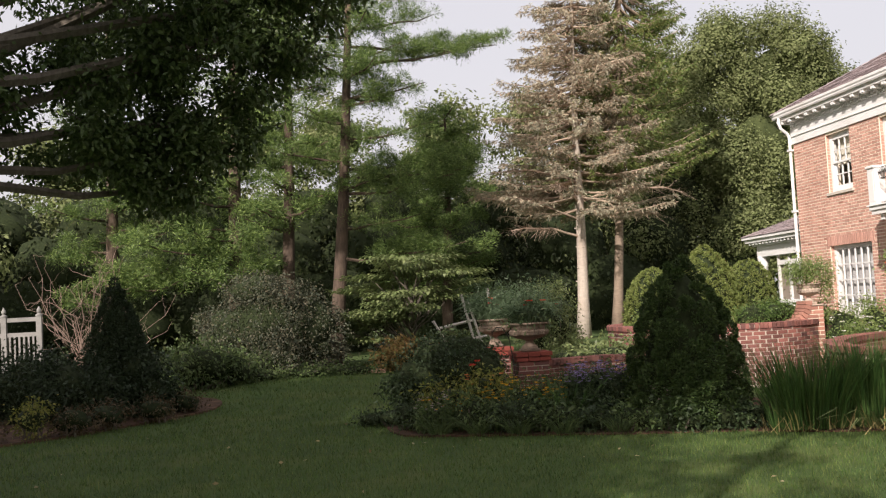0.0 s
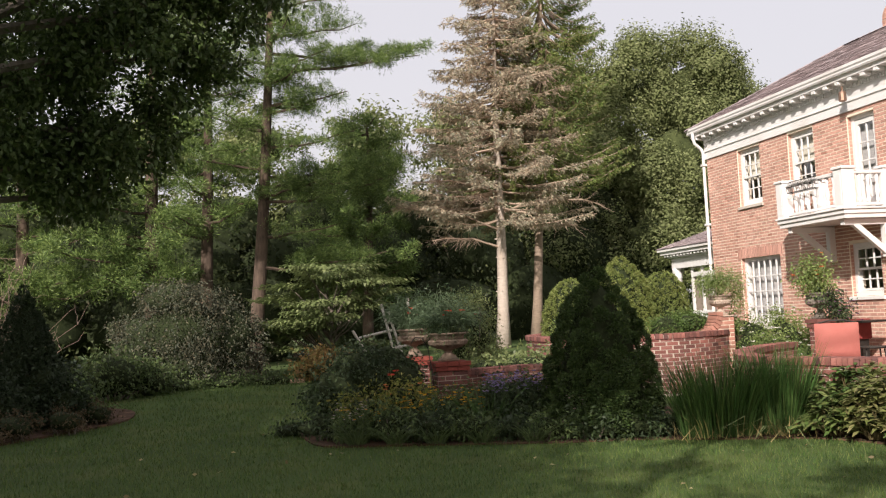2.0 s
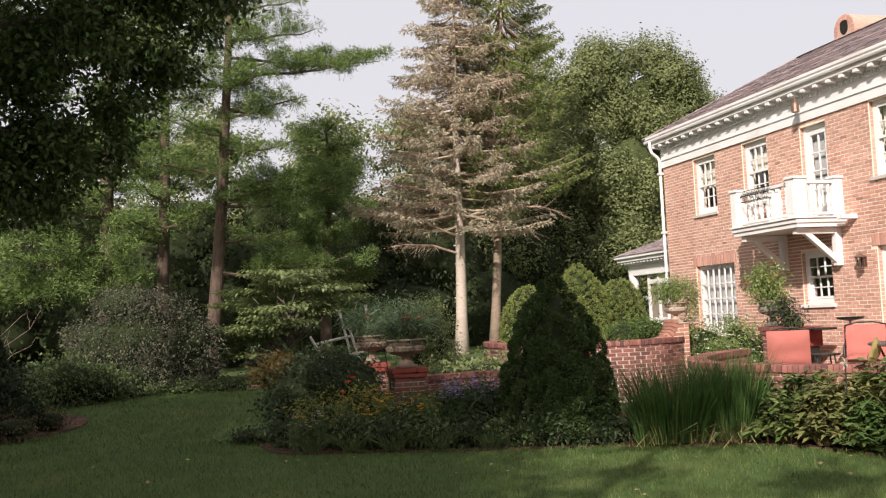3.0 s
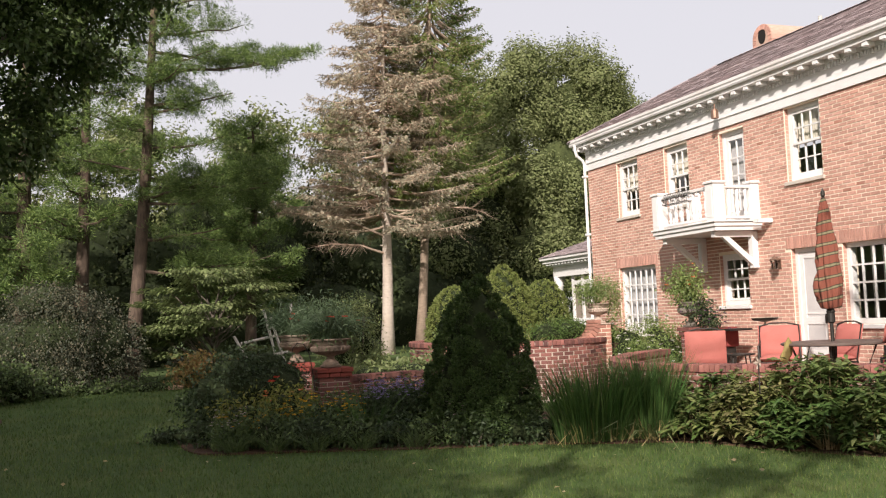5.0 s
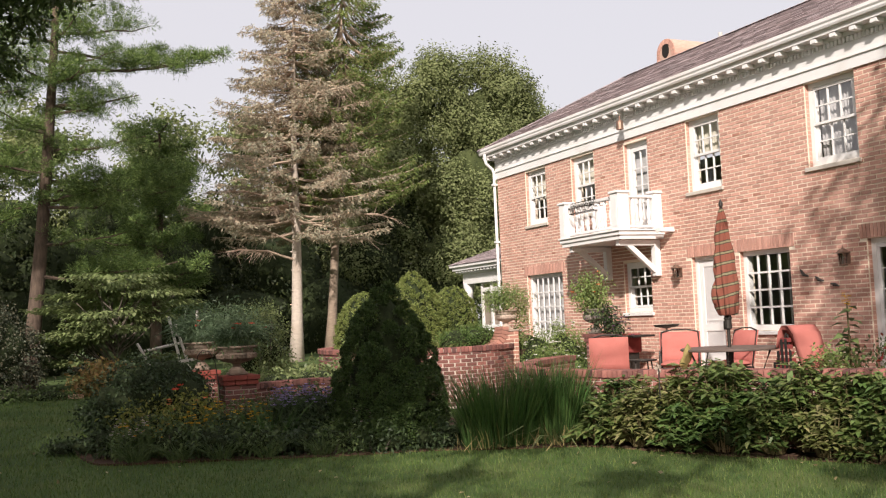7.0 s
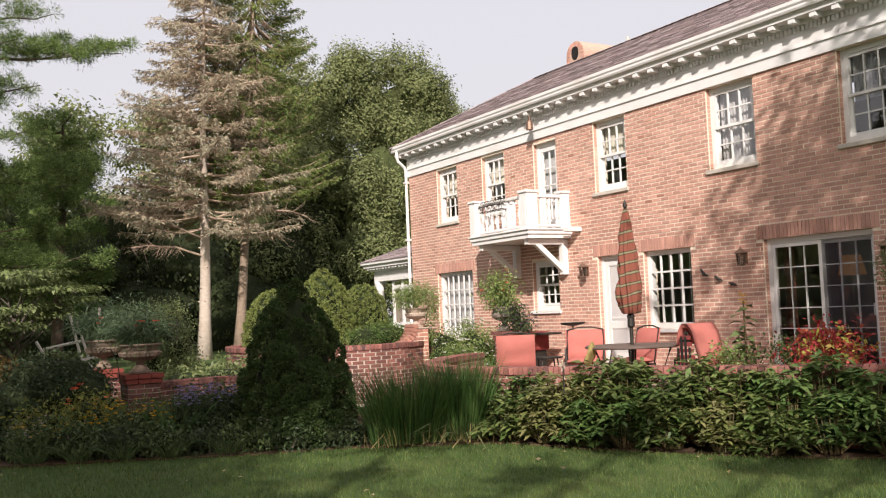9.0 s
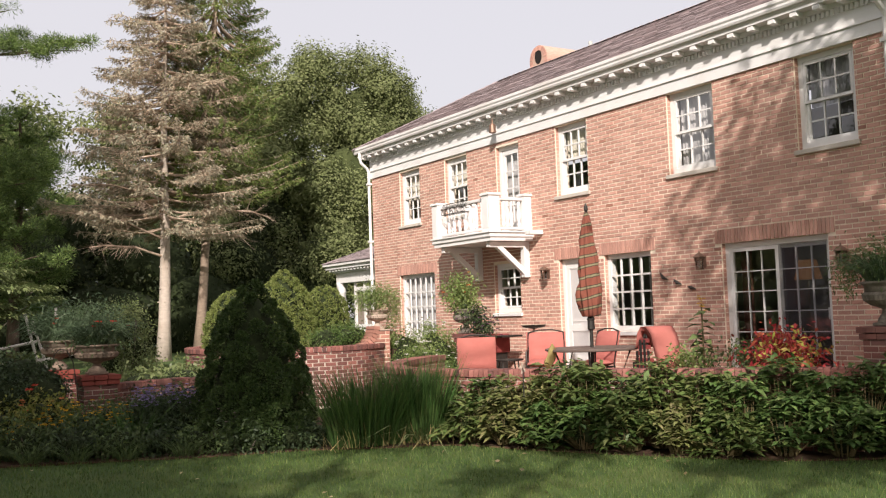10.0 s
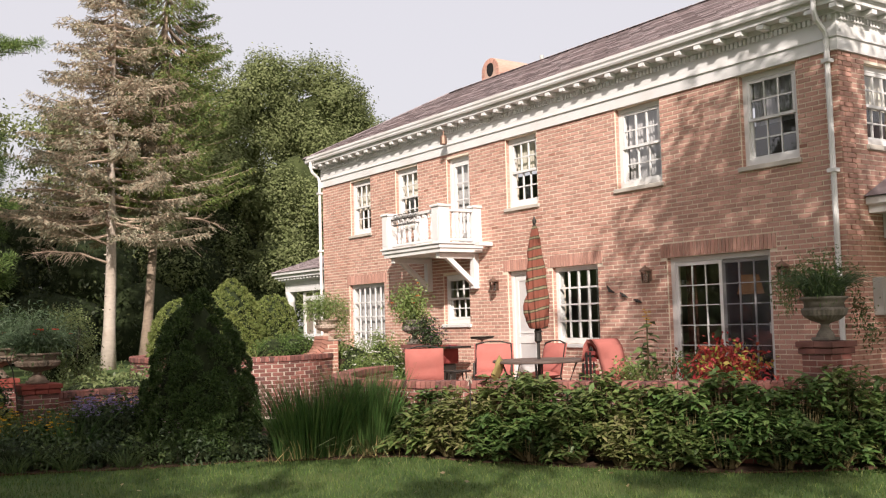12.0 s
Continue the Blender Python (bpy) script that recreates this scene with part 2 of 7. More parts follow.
# ---- the house ----
FX, Y0, Y1, BASE, TOP = 11.1, 6.6, 21.05, 0.40, 5.17     # front plane, near and far corner, foot and head of the brickwork
BX = 15.9                                               # back wall
# Openings of the front: kind, y from, y to, z from, z to
OPEN = [("sash", 18.68, 19.62, 3.83, 5.11), ("sash", 16.68, 17.58, 3.83, 5.11), ("balcony_door", 14.8, 15.58, 3.15, 5.06),
        ("sash", 12.72, 13.62, 3.83, 5.14), ("sash", 9.72, 10.70, 3.83, 5.15), ("sash", 7.24, 8.19, 3.83, 5.15),
        ("grid", 18.16, 19.76, 1.12, 2.65), ("sash", 14.9, 15.8, 1.68, 2.68), ("screen_door", 12.86, 13.67, 0.50, 2.64),
        ("grid", 11.24, 12.40, 1.30, 2.64), ("slider", 7.80, 9.70, 0.50, 2.63)]
SIDE_OPEN = [("sash", 11.70, 12.62, 3.95, 5.06)]


def wall_with_holes(m, u0, u1, z0, z1, holes, thick, place):
    """A wall slab with reveals; place(u, depth, z) maps into the world, depth 0 outside."""
    us = sorted({u0, u1, *[h[i] for h in holes for i in (1, 2)]})
    zs = sorted({z0, z1, *[h[i] for h in holes for i in (3, 4)]})
    solid = lambda u, z: not any(h[1] < u < h[2] and h[3] < z < h[4] for h in holes)
    for a, b in zip(us, us[1:]):
        for c, d in zip(zs, zs[1:]):
            if solid((a + b) / 2, (c + d) / 2):
                for t in (0, thick):
                    m.add([place(a, t, c), place(b, t, c), place(b, t, d), place(a, t, d)], [(0, 1, 2, 3)])
    for _, a, b, c, d in [("", u0, u1, z0, z1), *holes]:
        for p, q in (((a, c), (b, c)), ((b, c), (b, d)), ((b, d), (a, d)), ((a, d), (a, c))):
            m.add([place(p[0], 0, p[1]), place(q[0], 0, q[1]), place(q[0], thick, q[1]), place(p[0], thick, p[1])], [(0, 1, 2, 3)])


house = empty("house", "two-storey orange-red brick house with white cornice and balcony", "house", (FX, Y0, BASE))
HI = Matrix.Translation((-FX, -Y0, -BASE))


def hpart(name, m, mat, parent=None, label="", smooth=False):
    """A part of the house, built in world coordinates."""
    ob = part(name, m, mat, parent or house, label, smooth)
    ob.matrix_parent_inverse = HI if parent is None else Matrix.Identity(4)
    return ob


front = Mesh()
wall_with_holes(front, Y0 + 0.012, Y1 - 0.012, BASE - 0.3, TOP, OPEN, 0.3, lambda u, t, z: (FX + 0.003 + t, u, z))
front_wall = hpart("front_wall", front, MORTAR, label="orange-red brick wall in running bond with pale joints")
side = Mesh()
wall_with_holes(side, FX + 0.312, BX, BASE - 0.3, TOP, SIDE_OPEN, 0.3, lambda u, t, z: (u, Y0 + 0.003 + t, z))
side_wall = hpart("side_wall", side, MORTAR, label="orange-red brick end wall")
rest = Mesh().box((FX + 0.32, Y1 - 0.32, BASE - 0.3), (BX, Y1 - 0.012, TOP)).box((BX - 0.3, Y0 + 0.32, BASE - 0.3), (BX, Y1 - 0.33, TOP))
hpart("back_wall", rest, MORTAR)
hpart("room_floor", Mesh().box((FX + 0.33, Y0 + 0.33, 0.36), (BX - 0.31, Y1 - 0.33, 0.48)).box((FX + 0.33, Y0 + 0.33, 2.95), (BX - 0.31, Y1 - 0.33, 3.1)), DARK_ROOM)
hpart("room_partition", Mesh().box((FX + 3.2, Y0 + 0.33, 0.5), (FX + 3.3, Y1 - 0.33, 2.94)).box((FX + 3.2, Y0 + 0.33, 3.11), (FX + 3.3, Y1 - 0.33, 5.1))
      .box((FX + 0.35, 10.9, 0.5), (FX + 3.19, 11.0, 2.94)).box((FX + 0.35, 14.2, 0.5), (FX + 3.19, 14.3, 2.94)).box((FX + 0.35, 11.6, 3.11), (FX + 3.19, 11.7, 5.1)), DARK_ROOM)


# bricks: stretcher courses, soldier courses over the ground-floor openings
CH, CL, J = 0.0677, 0.2032, 0.016
BRICK_ROWS = int((TOP - BASE + 0.2) / CH)
SOLDIER = [(h[1] - 0.12, h[2] + 0.12, h[4], h[4] + 0.215) for h in OPEN if h[4] < 3 and h[0] != "sash"]


def facade_bricks():
    near, far, dark = [], Mesh(), Mesh()
    rnd = random.Random(3)
    for row in range(BRICK_ROWS):
        z0 = TOP - (row + 1) * CH
        z1 = z0 + CH - J
        blocked = [(a, b) for k, a, b, c, d in OPEN if z1 > c - 0.0 and z0 < d] + [(a, b) for a, b, c, d in SOLDIER if z1 > c and z0 < d]
        blocked = sorted(blocked)
        y = Y0
        spans, cur = [], Y0
        for a, b in blocked:
            if a > cur:
                spans.append((cur, a))
            cur = max(cur, b)
        spans.append((cur, Y1))
        off = (row % 2) * CL / 2
        for a, b in spans:
            k = math.floor((a - Y0 + off) / CL)
            while True:
                p, q = max(a, Y0 + k * CL - off), min(b, Y0 + (k + 1) * CL - off)
                k += 1
                if p >= b:
                    break
                if q - p < 0.03:
                    continue
                proud = rnd.uniform(-0.002, 0.003)
                if q - p > CL - 0.001 and 7.0 < (p + q) / 2 < 9.3 and 2.86 < z0 < 4.6:
                    near.append((p, z0, proud))
                else:
                    (dark if rnd.random() < 0.012 else far).box((FX - 0.004 + proud, p + J / 2, z0 + rnd.uniform(0, 0.003)), (FX + 0.02, q - J / 2, z1))
    for a, b, c, d in SOLDIER:
        n = round((b - a) / 0.0677)
        w = (b - a) / n
        for i in range(n):
            e = rnd.uniform(0, 0.004)
            far.box((FX - 0.008 - e, a + i * w + J / 2, c + 0.004), (FX + 0.02, a + (i + 1) * w - J / 2, d))
    for _, a, b, c, d in OPEN:
        for row in range(BRICK_ROWS):
            z0 = max(c, TOP - (row + 1) * CH)
            z1 = min(d, TOP - row * CH - 0.007)
            if z1 - z0 > 0.015:
                far.box((FX + 0.021, b - 0.0035, z0), (FX + 0.084, b + 0.01, z1))
                far.box((FX + 0.021, a - 0.01, z0), (FX + 0.084, a + 0.0035, z1))
    far_ob = hpart("brickwork", far, BRICK)
    far_ob["kind"] = "stuff"
    hpart("dark_brickwork", dark, DARK_BRICK)["kind"] = "stuff"
    return near


NEAR_BRICKS = facade_bricks()
sideb = Mesh()
rnd_side = random.Random(5)
for row in range(BRICK_ROWS):
    z0 = TOP - (row + 1) * CH
    off = ((row + 1) % 2) * CL / 2
    for k in range(-1, int((BX - FX) / CL) + 1):
        p, q = max(FX, FX + k * CL + off), min(BX, FX + (k + 1) * CL + off)
        for _, a, b, c, d in SIDE_OPEN:
            if b > p and a < q and z0 < d and z0 + CH - J > c:
                p, q = (p, a) if p < a else (b, q)
        if q - p < 0.03:
            continue
        e = rnd_side.uniform(-0.004, 0.004)
        sideb.box((p + J / 2, Y0 - 0.004 + e, z0), (q - J / 2, Y0 + 0.02, z0 + CH - J))
hpart("side_brickwork", sideb, BRICK)["kind"] = "stuff"

# cornice: frieze, dentils, brackets, soffit, gutter
ring = [(BX, Y0 - 0.0), (FX, Y0), (FX, Y1), (BX, Y1)]
frieze = Mesh().sweep([(-0.03, 5.16), (0.0, 5.16), (0.035, 5.16), (0.035, 5.33), (0.06, 5.335), (0.06, 5.355), (0.03, 5.36), (0.03, 5.64), (-0.03, 5.64)][::-1], ring[::-1])
hpart("frieze", frieze, WHITE)
dent = Mesh()
for i in range(int((Y1 - Y0) / 0.075)):
    dent.box((FX - 0.07, Y0 + 0.02 + i * 0.075, 5.562), (FX - 0.031, Y0 + 0.066 + i * 0.075, 5.638))
for i in range(int((BX - FX) / 0.075)):
    dent.box((FX + 0.02 + i * 0.075, Y0 - 0.07, 5.562), (FX + 0.066 + i * 0.075, Y0 - 0.031, 5.638))
hpart("dentil_band", dent, WHITE)["kind"] = "stuff"
bracket_mesh = Mesh().box((-0.245, 0, 5.650), (-0.088, 0.11, 5.716), bevel=0.006).data("cornice_bracket", WHITE)
side_bracket_mesh = Mesh().box((0, -0.245, 5.650), (0.11, -0.088, 5.716), bevel=0.006).data("cornice_bracket", WHITE)
for i in range(int((Y1 - Y0 + 0.3) / 0.375) + 1):
    hpart("cornice_bracket", bracket_mesh, WHITE).location = (FX, Y0 - 0.19 + i * 0.375, 0)
for i in range(12):
    hpart("cornice_bracket", side_bracket_mesh, WHITE).location = (FX + 0.1 + i * 0.375, Y0, 0)
soffit = Mesh().sweep([(-0.03, 5.642), (0.085, 5.642), (0.085, 5.718), (0.255, 5.722), (0.255, 5.76), (0.27, 5.78), (0.28, 5.83), (0.28, 5.90), (-0.03, 5.90)][::-1], ring[::-1])
hpart("soffit", soffit, WHITE)
gut = Mesh().sweep([(0.284, 5.80), (0.31, 5.80), (0.325, 5.83), (0.325, 5.86), (0.345, 5.89), (0.345, 5.94), (0.333, 5.94), (0.33, 5.915), (0.284, 5.915)][::-1], ring[::-1])
hpart("gutter", gut, WHITE)

# hipped roof
EX, EY0, EY1, EZ, RZ = FX - 0.335, Y0 - 0.335, Y1 + 0.335, 5.925, 7.38
RX = 13.5
RY0, RY1 = EY0 + (RX - EX), EY1 - (RX - EX)
BXE = 2 * RX - EX
roof = Mesh().add([(EX, EY0, EZ), (EX, EY1, EZ), (BXE, EY1, EZ), (BXE, EY0, EZ), (RX, RY0, RZ), (RX, RY1, RZ)], [(0, 4, 5, 1), (1, 5, 2), (2, 5, 4, 3), (3, 4, 0), (0, 1, 2, 3)])
roof_ob = hpart("roof", roof, SHINGLE, label="grey-brown asphalt shingle hip roof")


def shingles(m, a, b, c, d, step=0.14, width=0.3):
    """Courses of shingles on the slope a-b (eave) to d-c (ridge)."""
    a, b, c, d = (Vector(p) for p in (a, b, c, d))
    n = ((b - a).cross(d - a)).normalized()
    if n.z < 0:
        n = -n
    rows = int((d - a).length / step)
    for r in range(rows):
        t0, t1 = r / rows, min(1, (r + 1.1) / rows)
        p0, p1, q0, q1 = a.lerp(d, t0), b.lerp(c, t0), a.lerp(d, t1), b.lerp(c, t1)
        cnt = max(1, int((p1 - p0).length / width))
        for k in range(cnt):
            u0, u1 = k / cnt, (k + 1) / cnt
            w = n * (0.012 + 0.006 * ((k * k * 7 + r * r * 5 + k * r) % 7) / 3)
            m.add([p0.lerp(p1, u0) + w, p0.lerp(p1, u1) + w, q0.lerp(q1, u1) + n * 0.004, q0.lerp(q1, u0) + n * 0.004,
                   p0.lerp(p1, u0) - n * 0.01, p0.lerp(p1, u1) - n * 0.01], [(0, 1, 2, 3), (4, 5, 1, 0)])


sh = Mesh()
shingles(sh, (EX, EY0, EZ), (EX, EY1, EZ), (RX, RY1, RZ), (RX, RY0, RZ))
shingles(sh, (BXE, EY0, EZ), (EX, EY0, EZ), (RX, RY0, RZ), (RX, RY0, RZ))
shingles(sh, (EX, EY1, EZ), (BXE, EY1, EZ), (RX, RY1, RZ), (RX, RY1, RZ))
caps = Mesh()
for a, b in (((RX, RY0, RZ), (RX, RY1, RZ)), ((EX, EY1, EZ), (RX, RY1, RZ)), ((EX, EY0, EZ), (RX, RY0, RZ))):
    a, b = Vector(a), Vector(b)
    k = int((b - a).length / 0.2)
    for i in range(k):
        p, q = a.lerp(b, i / k), a.lerp(b, (i + 1.15) / k)
        w = (b - a).cross(Vector((0, 0, 1))).normalized() * 0.13
        u = Vector((0, 0, 0.03))
        caps.add([p - w - u, p + u * 1.2, p + w - u, q - w - u, q + u * 0.8, q + w - u], [(0, 1, 4, 3), (1, 2, 5, 4), (0, 2, 1)])
hpart("ridge_capping", caps, SHINGLE)["kind"] = "stuff"
so = hpart("shingle_roofing", sh, SHINGLE)
so["kind"] = "stuff"


# ---- windows, doors and trim of the house ----
def glass_material():
    m = bpy.data.materials.new("window_glass")
    m.use_nodes = True
    t = m.node_tree
    t.nodes.remove(t.nodes["Principled BSDF"])
    fr, tr, gl, ms = (t.nodes.new("ShaderNode" + k) for k in ("Fresnel", "BsdfTransparent", "BsdfGlossy", "MixShader"))
    fr.inputs[0].default_value = 2.3
    gl.inputs["Roughness"].default_value = 0.01
    t.links.new(fr.outputs[0], ms.inputs[0])
    t.links.new(tr.outputs[0], ms.inputs[1])
    t.links.new(gl.outputs[0], ms.inputs[2])
    t.links.new(ms.outputs[0], t.nodes["Material Output"].inputs[0])
    return m


GLASS = glass_material()
CURTAIN = material("white_curtain", (0.72, 0.70, 0.70), (0.80, 0.78, 0.77), 3, 30, 0.9, 0.1, translucent=0.3)
BLIND = material("cream_blind", (0.70, 0.66, 0.56), (0.76, 0.72, 0.62), 3, 30, 0.8, 0.05)
SCREEN = material("insect_screen", (0.20, 0.20, 0.21), (0.25, 0.25, 0.26), 3, 200, 0.8, 0.1)
MESH_SCREEN = bpy.data.materials.new("fine_screen")
MESH_SCREEN.use_nodes = True
MESH_SCREEN.node_tree.nodes["Principled BSDF"].inputs["Base Color"].default_value = (0.05, 0.05, 0.065, 1)
MESH_SCREEN.node_tree.nodes["Principled BSDF"].inputs["Roughness"].default_value = 0.8
MESH_SCREEN.node_tree.nodes["Principled BSDF"].inputs["Alpha"].default_value = 0.22
STONE_SILL = material("stone_sill", (0.48, 0.44, 0.39), (0.58, 0.53, 0.47), 5, 60, 0.85, 0.2)
IRON = material("dark_iron", (0.03, 0.028, 0.026), (0.06, 0.055, 0.05), 5, 60, 0.5, 0.1, metal=0.6)
BRONZE = material("aged_copper", (0.20, 0.13, 0.10), (0.30, 0.20, 0.15), 8, 60, 0.5, 0.1, metal=0.7)
DARK_CURTAIN = material("dark_drape", (0.18, 0.06, 0.05), (0.24, 0.09, 0.07), 6, 40, 0.9, 0.1)

METER = material("grey_meter", (0.42, 0.42, 0.40), (0.5, 0.5, 0.48), 4, 50, 0.5, 0.05)

front_at = lambda u, t, z: (FX + t + 0.04, u, z)
side_at = lambda u, t, z: (u, Y0 + t + 0.04, z)


def slab(m, place, u0, u1, t0, t1, z0, z1, bevel=0.0):
    a, b = Vector(place(u0, t0, z0)), Vector(place(u1, t1, z1))
    return m.box([min(p, q) for p, q in zip(a, b)], [max(p, q) for p, q in zip(a, b)], bevel=bevel)


def lights(win, place, u0, u1, z0, z1, cols, rows, t, bar=0.022, pane_name="pane"):
    """Panes with bars between them, in a clear opening."""
    bars = Mesh()
    w, h = (u1 - u0) / cols, (z1 - z0) / rows
    for i in range(1, cols):
        slab(bars, place, u0 + i * w - bar / 2, u0 + i * w + bar / 2, t - 0.012, t + 0.02, z0, z1)
    for j in range(1, rows):
        slab(bars, place, u0, u1, t - 0.010, t + 0.018, z0 + j * h - bar / 2, z0 + j * h + bar / 2)
    hpart("glazing_grid", bars, WINDOW_WHITE, win)
    base = None
    for i in range(cols):
        for j in range(rows):
            tilt = R.normal() * 0.0015
            g = Mesh()
            a, b = u0 + i * w + bar / 2, u0 + (i + 1) * w - bar / 2
            c, d = z0 + j * h + bar / 2, z0 + (j + 1) * h - bar / 2
            g.add([place(a, t + tilt, c), place(b, t - tilt, c), place(b, t - tilt, d), place(a, t + tilt, d)], [(3, 2, 1, 0) if place is front_at else (0, 1, 2, 3)])
            hpart(pane_name, g, GLASS, win).visible_shadow = False


def frame_box(m, place, u0, u1, z0, z1, w, t0, t1, bottom=None):
    slab(m, place, u0, u0 + w, t0, t1, z0, z1)
    slab(m, place, u1 - w, u1, t0, t1, z0, z1)
    slab(m, place, u0 + w, u1 - w, t0, t1, z1 - w, z1)
    slab(m, place, u0 + w, u1 - w, t0, t1, z0, z0 + (bottom or w))


def opening(kind, u0, u1, z0, z1, place, inside=None, open_low=False):
    door = "door" in kind or kind == "slider"
    labels = {"sash": "white double-hung window with six-over-six panes", "grid": "white many-paned window", "screen_door": "white screen door with two panels",
              "balcony_door": "narrow white glazed balcony door", "slider": "white sliding patio door with gridded panes"}
    fr = Mesh()
    e = 0.004
    u0, u1, z0, z1 = u0 + e, u1 - e, z0 + e, z1 - e
    frame_box(fr, place, u0, u1, z0, z1, 0.075, 0.045, 0.16, 0.09)
    win = hpart("patio_door" if kind == "slider" else "door" if door else "window", fr, WINDOW_WHITE, None, labels[kind])
    if not door:
        sl = Mesh()
        slab(sl, place, u0 - 0.05, u1 + 0.05, -0.085, 0.07, z0 - 0.075, z0 - 0.006, 0.008)
        hpart("window_sill", sl, STONE_SILL if z0 > 3 else WINDOW_WHITE, win)
    a, b, c, d = u0 + 0.08, u1 - 0.08, z0 + 0.095, z1 - 0.08
    if kind == "sash":
        mid = (c + d) / 2
        for name, p, q, t in (("lower_sash", c, mid + 0.02, 0.105), ("upper_sash", mid - 0.02, d, 0.066)):
            sm = Mesh()
            frame_box(sm, place, a, b, p, q, 0.042, t - 0.018, t + 0.018)
            hpart(name, sm, WINDOW_WHITE, win)
            lights(win, place, a + 0.044, b - 0.044, p + 0.044, q - 0.044, 3, 2, t)
    elif kind == "grid":
        cols = 6 if u1 - u0 > 1.4 else 4
        lights(win, place, a, b, c, d, cols, 4, 0.06, 0.03)
        sm = Mesh()
        for i in range(1, cols):
            u = a + (b - a) * i / cols - 0.05
            slab(sm, place, u - 0.012, u + 0.012, 0.2, 0.22, c, d)
        hpart("inner_grid", sm, WINDOW_WHITE, win)
    elif kind == "slider":
        mid = (u0 + u1) / 2
        for p, q, t, near in ((mid - 0.03, b, 0.07, True), (a, mid + 0.03, 0.12, False)):
            sm = Mesh()
            frame_box(sm, place, p, q, c - 0.02, d, 0.055, t - 0.02, t + 0.02, 0.10)
            hpart("sliding_panel", sm, WINDOW_WHITE, win)
            lights(win, place, p + 0.057, q - 0.057, c + 0.08, d - 0.057, 3, 6, t, 0.014)
        sc = Mesh()
        slab(sc, place, a + 0.02, mid - 0.02, 0.052, 0.055, c + 0.02, d - 0.01)
        hpart("insect_screen", sc, MESH_SCREEN, win).visible_shadow = False
        hd = Mesh()
        slab(hd, place, a + 0.005, a + 0.05, 0.055, 0.098, 1.45, 1.62, 0.006)
        hpart("door_handle", hd, WINDOW_WHITE, win)
    elif kind == "screen_door":
        sm = Mesh()
        frame_box(sm, place, a, b, c - 0.05, d, 0.10, 0.06, 0.10, 0.30)
        slab(sm, place, a + 0.1, b - 0.1, 0.06, 0.10, 1.30, 1.42)
        slab(sm, place, a + 0.1, b - 0.1, 0.065, 0.095, 1.48, 1.51)
        hpart("screen_frame", sm, WINDOW_WHITE, win)
        g = Mesh()
        slab(g, place, a + 0.1, b - 0.1, 0.075, 0.08, c + 0.25, d - 0.1)
        hpart("screen_mesh", g, CURTAIN, win)
        hd = Mesh()
        slab(hd, place, a + 0.03, a + 0.05, 0.03, 0.058, 1.32, 1.48, 0.004)
        hpart("door_handle", hd, IRON, win)
    else:
        sm = Mesh()
        frame_box(sm, place, a, b, c - 0.05, d, 0.09, 0.06, 0.11, 0.3)
        hpart("door_leaf", sm, WINDOW_WHITE, win)
        lights(win, place, a + 0.092, b - 0.092, c + 0.26, d - 0.092, 2, 4, 0.085)
    if inside:
        mat, p, q = inside
        cu = Mesh()
        n = 40
        vs = []
        for i in range(n + 1):
            u = a + (b - a) * i / n
            t = 0.185 + 0.01 * math.sin(i * 1.9) + 0.008 * math.sin(i * 4.1)
            vs += [place(u, t, z0 + (z1 - z0) * p), place(u, t, z0 + (z1 - z0) * q)]
        cu.add(vs, [(2 * i, 2 * i + 2, 2 * i + 3, 2 * i + 1) for i in range(n)])
        hpart("curtain" if mat is not BLIND else "blind", cu, mat, win, smooth=True)
    return win


INSIDE = [(BLIND, 0.45, 1), (BLIND, 0.5, 1), (CURTAIN, 0, 1), (BLIND, 0.5, 1), (CURTAIN, 0.0, 1), (CURTAIN, 0.45, 1), (CURTAIN, 0, 1), None, None, None, None]
for (kind, a, b, c, d), ins in zip(OPEN, INSIDE):
    opening(kind, a, b, c, d, front_at, ins)
for kind, a, b, c, d in SIDE_OPEN:
    opening(kind, a, b, c, d, side_at, (BLIND, 0.5, 1))
dr = Mesh()
for s in range(20):
    y = 9.38 + 0.011 * s
    dr.add([(FX + 0.3 + 0.02 * math.sin(s * 1.7), y, 0.52), (FX + 0.3 + 0.02 * math.sin((s + 1) * 1.7), y + 0.011, 0.52), (FX + 0.3 + 0.02 * math.sin((s + 1) * 1.7), y + 0.011, 2.5), (FX + 0.3 + 0.02 * math.sin(s * 1.7), y, 2.5)], [(0, 1, 2, 3)])
tagged(part("drape", dr, DARK_CURTAIN), "dark red drape hanging inside the patio door", "curtain")

# the lamp seen through the patio door
LAMP_SHADE = bpy.data.materials.new("lamp_shade")
LAMP_SHADE.use_nodes = True
ls = LAMP_SHADE.node_tree.nodes["Principled BSDF"]
ls.inputs["Base Color"].default_value = (0.55, 0.28, 0.12, 1)
ls.inputs["Emission Color"].default_value = (1.0, 0.42, 0.14, 1)
ls.inputs["Emission Strength"].default_value = 0.07
lamp = empty("floor_lamp", "lit floor lamp with pleated amber shade behind the glass", "lamp", (12.25, 9.05, 0.5))
part("base", Mesh().lathe([(0.15, 0), (0.15, 0.02), (0.03, 0.05)]), BRONZE, lamp)
part("pole", Mesh().lathe([(0.014, 0.05), (0.014, 1.52)], 10), BRONZE, lamp)
part("shade", Mesh().lathe([(0.20, 1.54, 1), (0.13, 1.84, 1), (0.125, 1.84, 1), (0.195, 1.545, 1)], 72, (0, 0, 0), 36, 0.03), LAMP_SHADE, lamp)
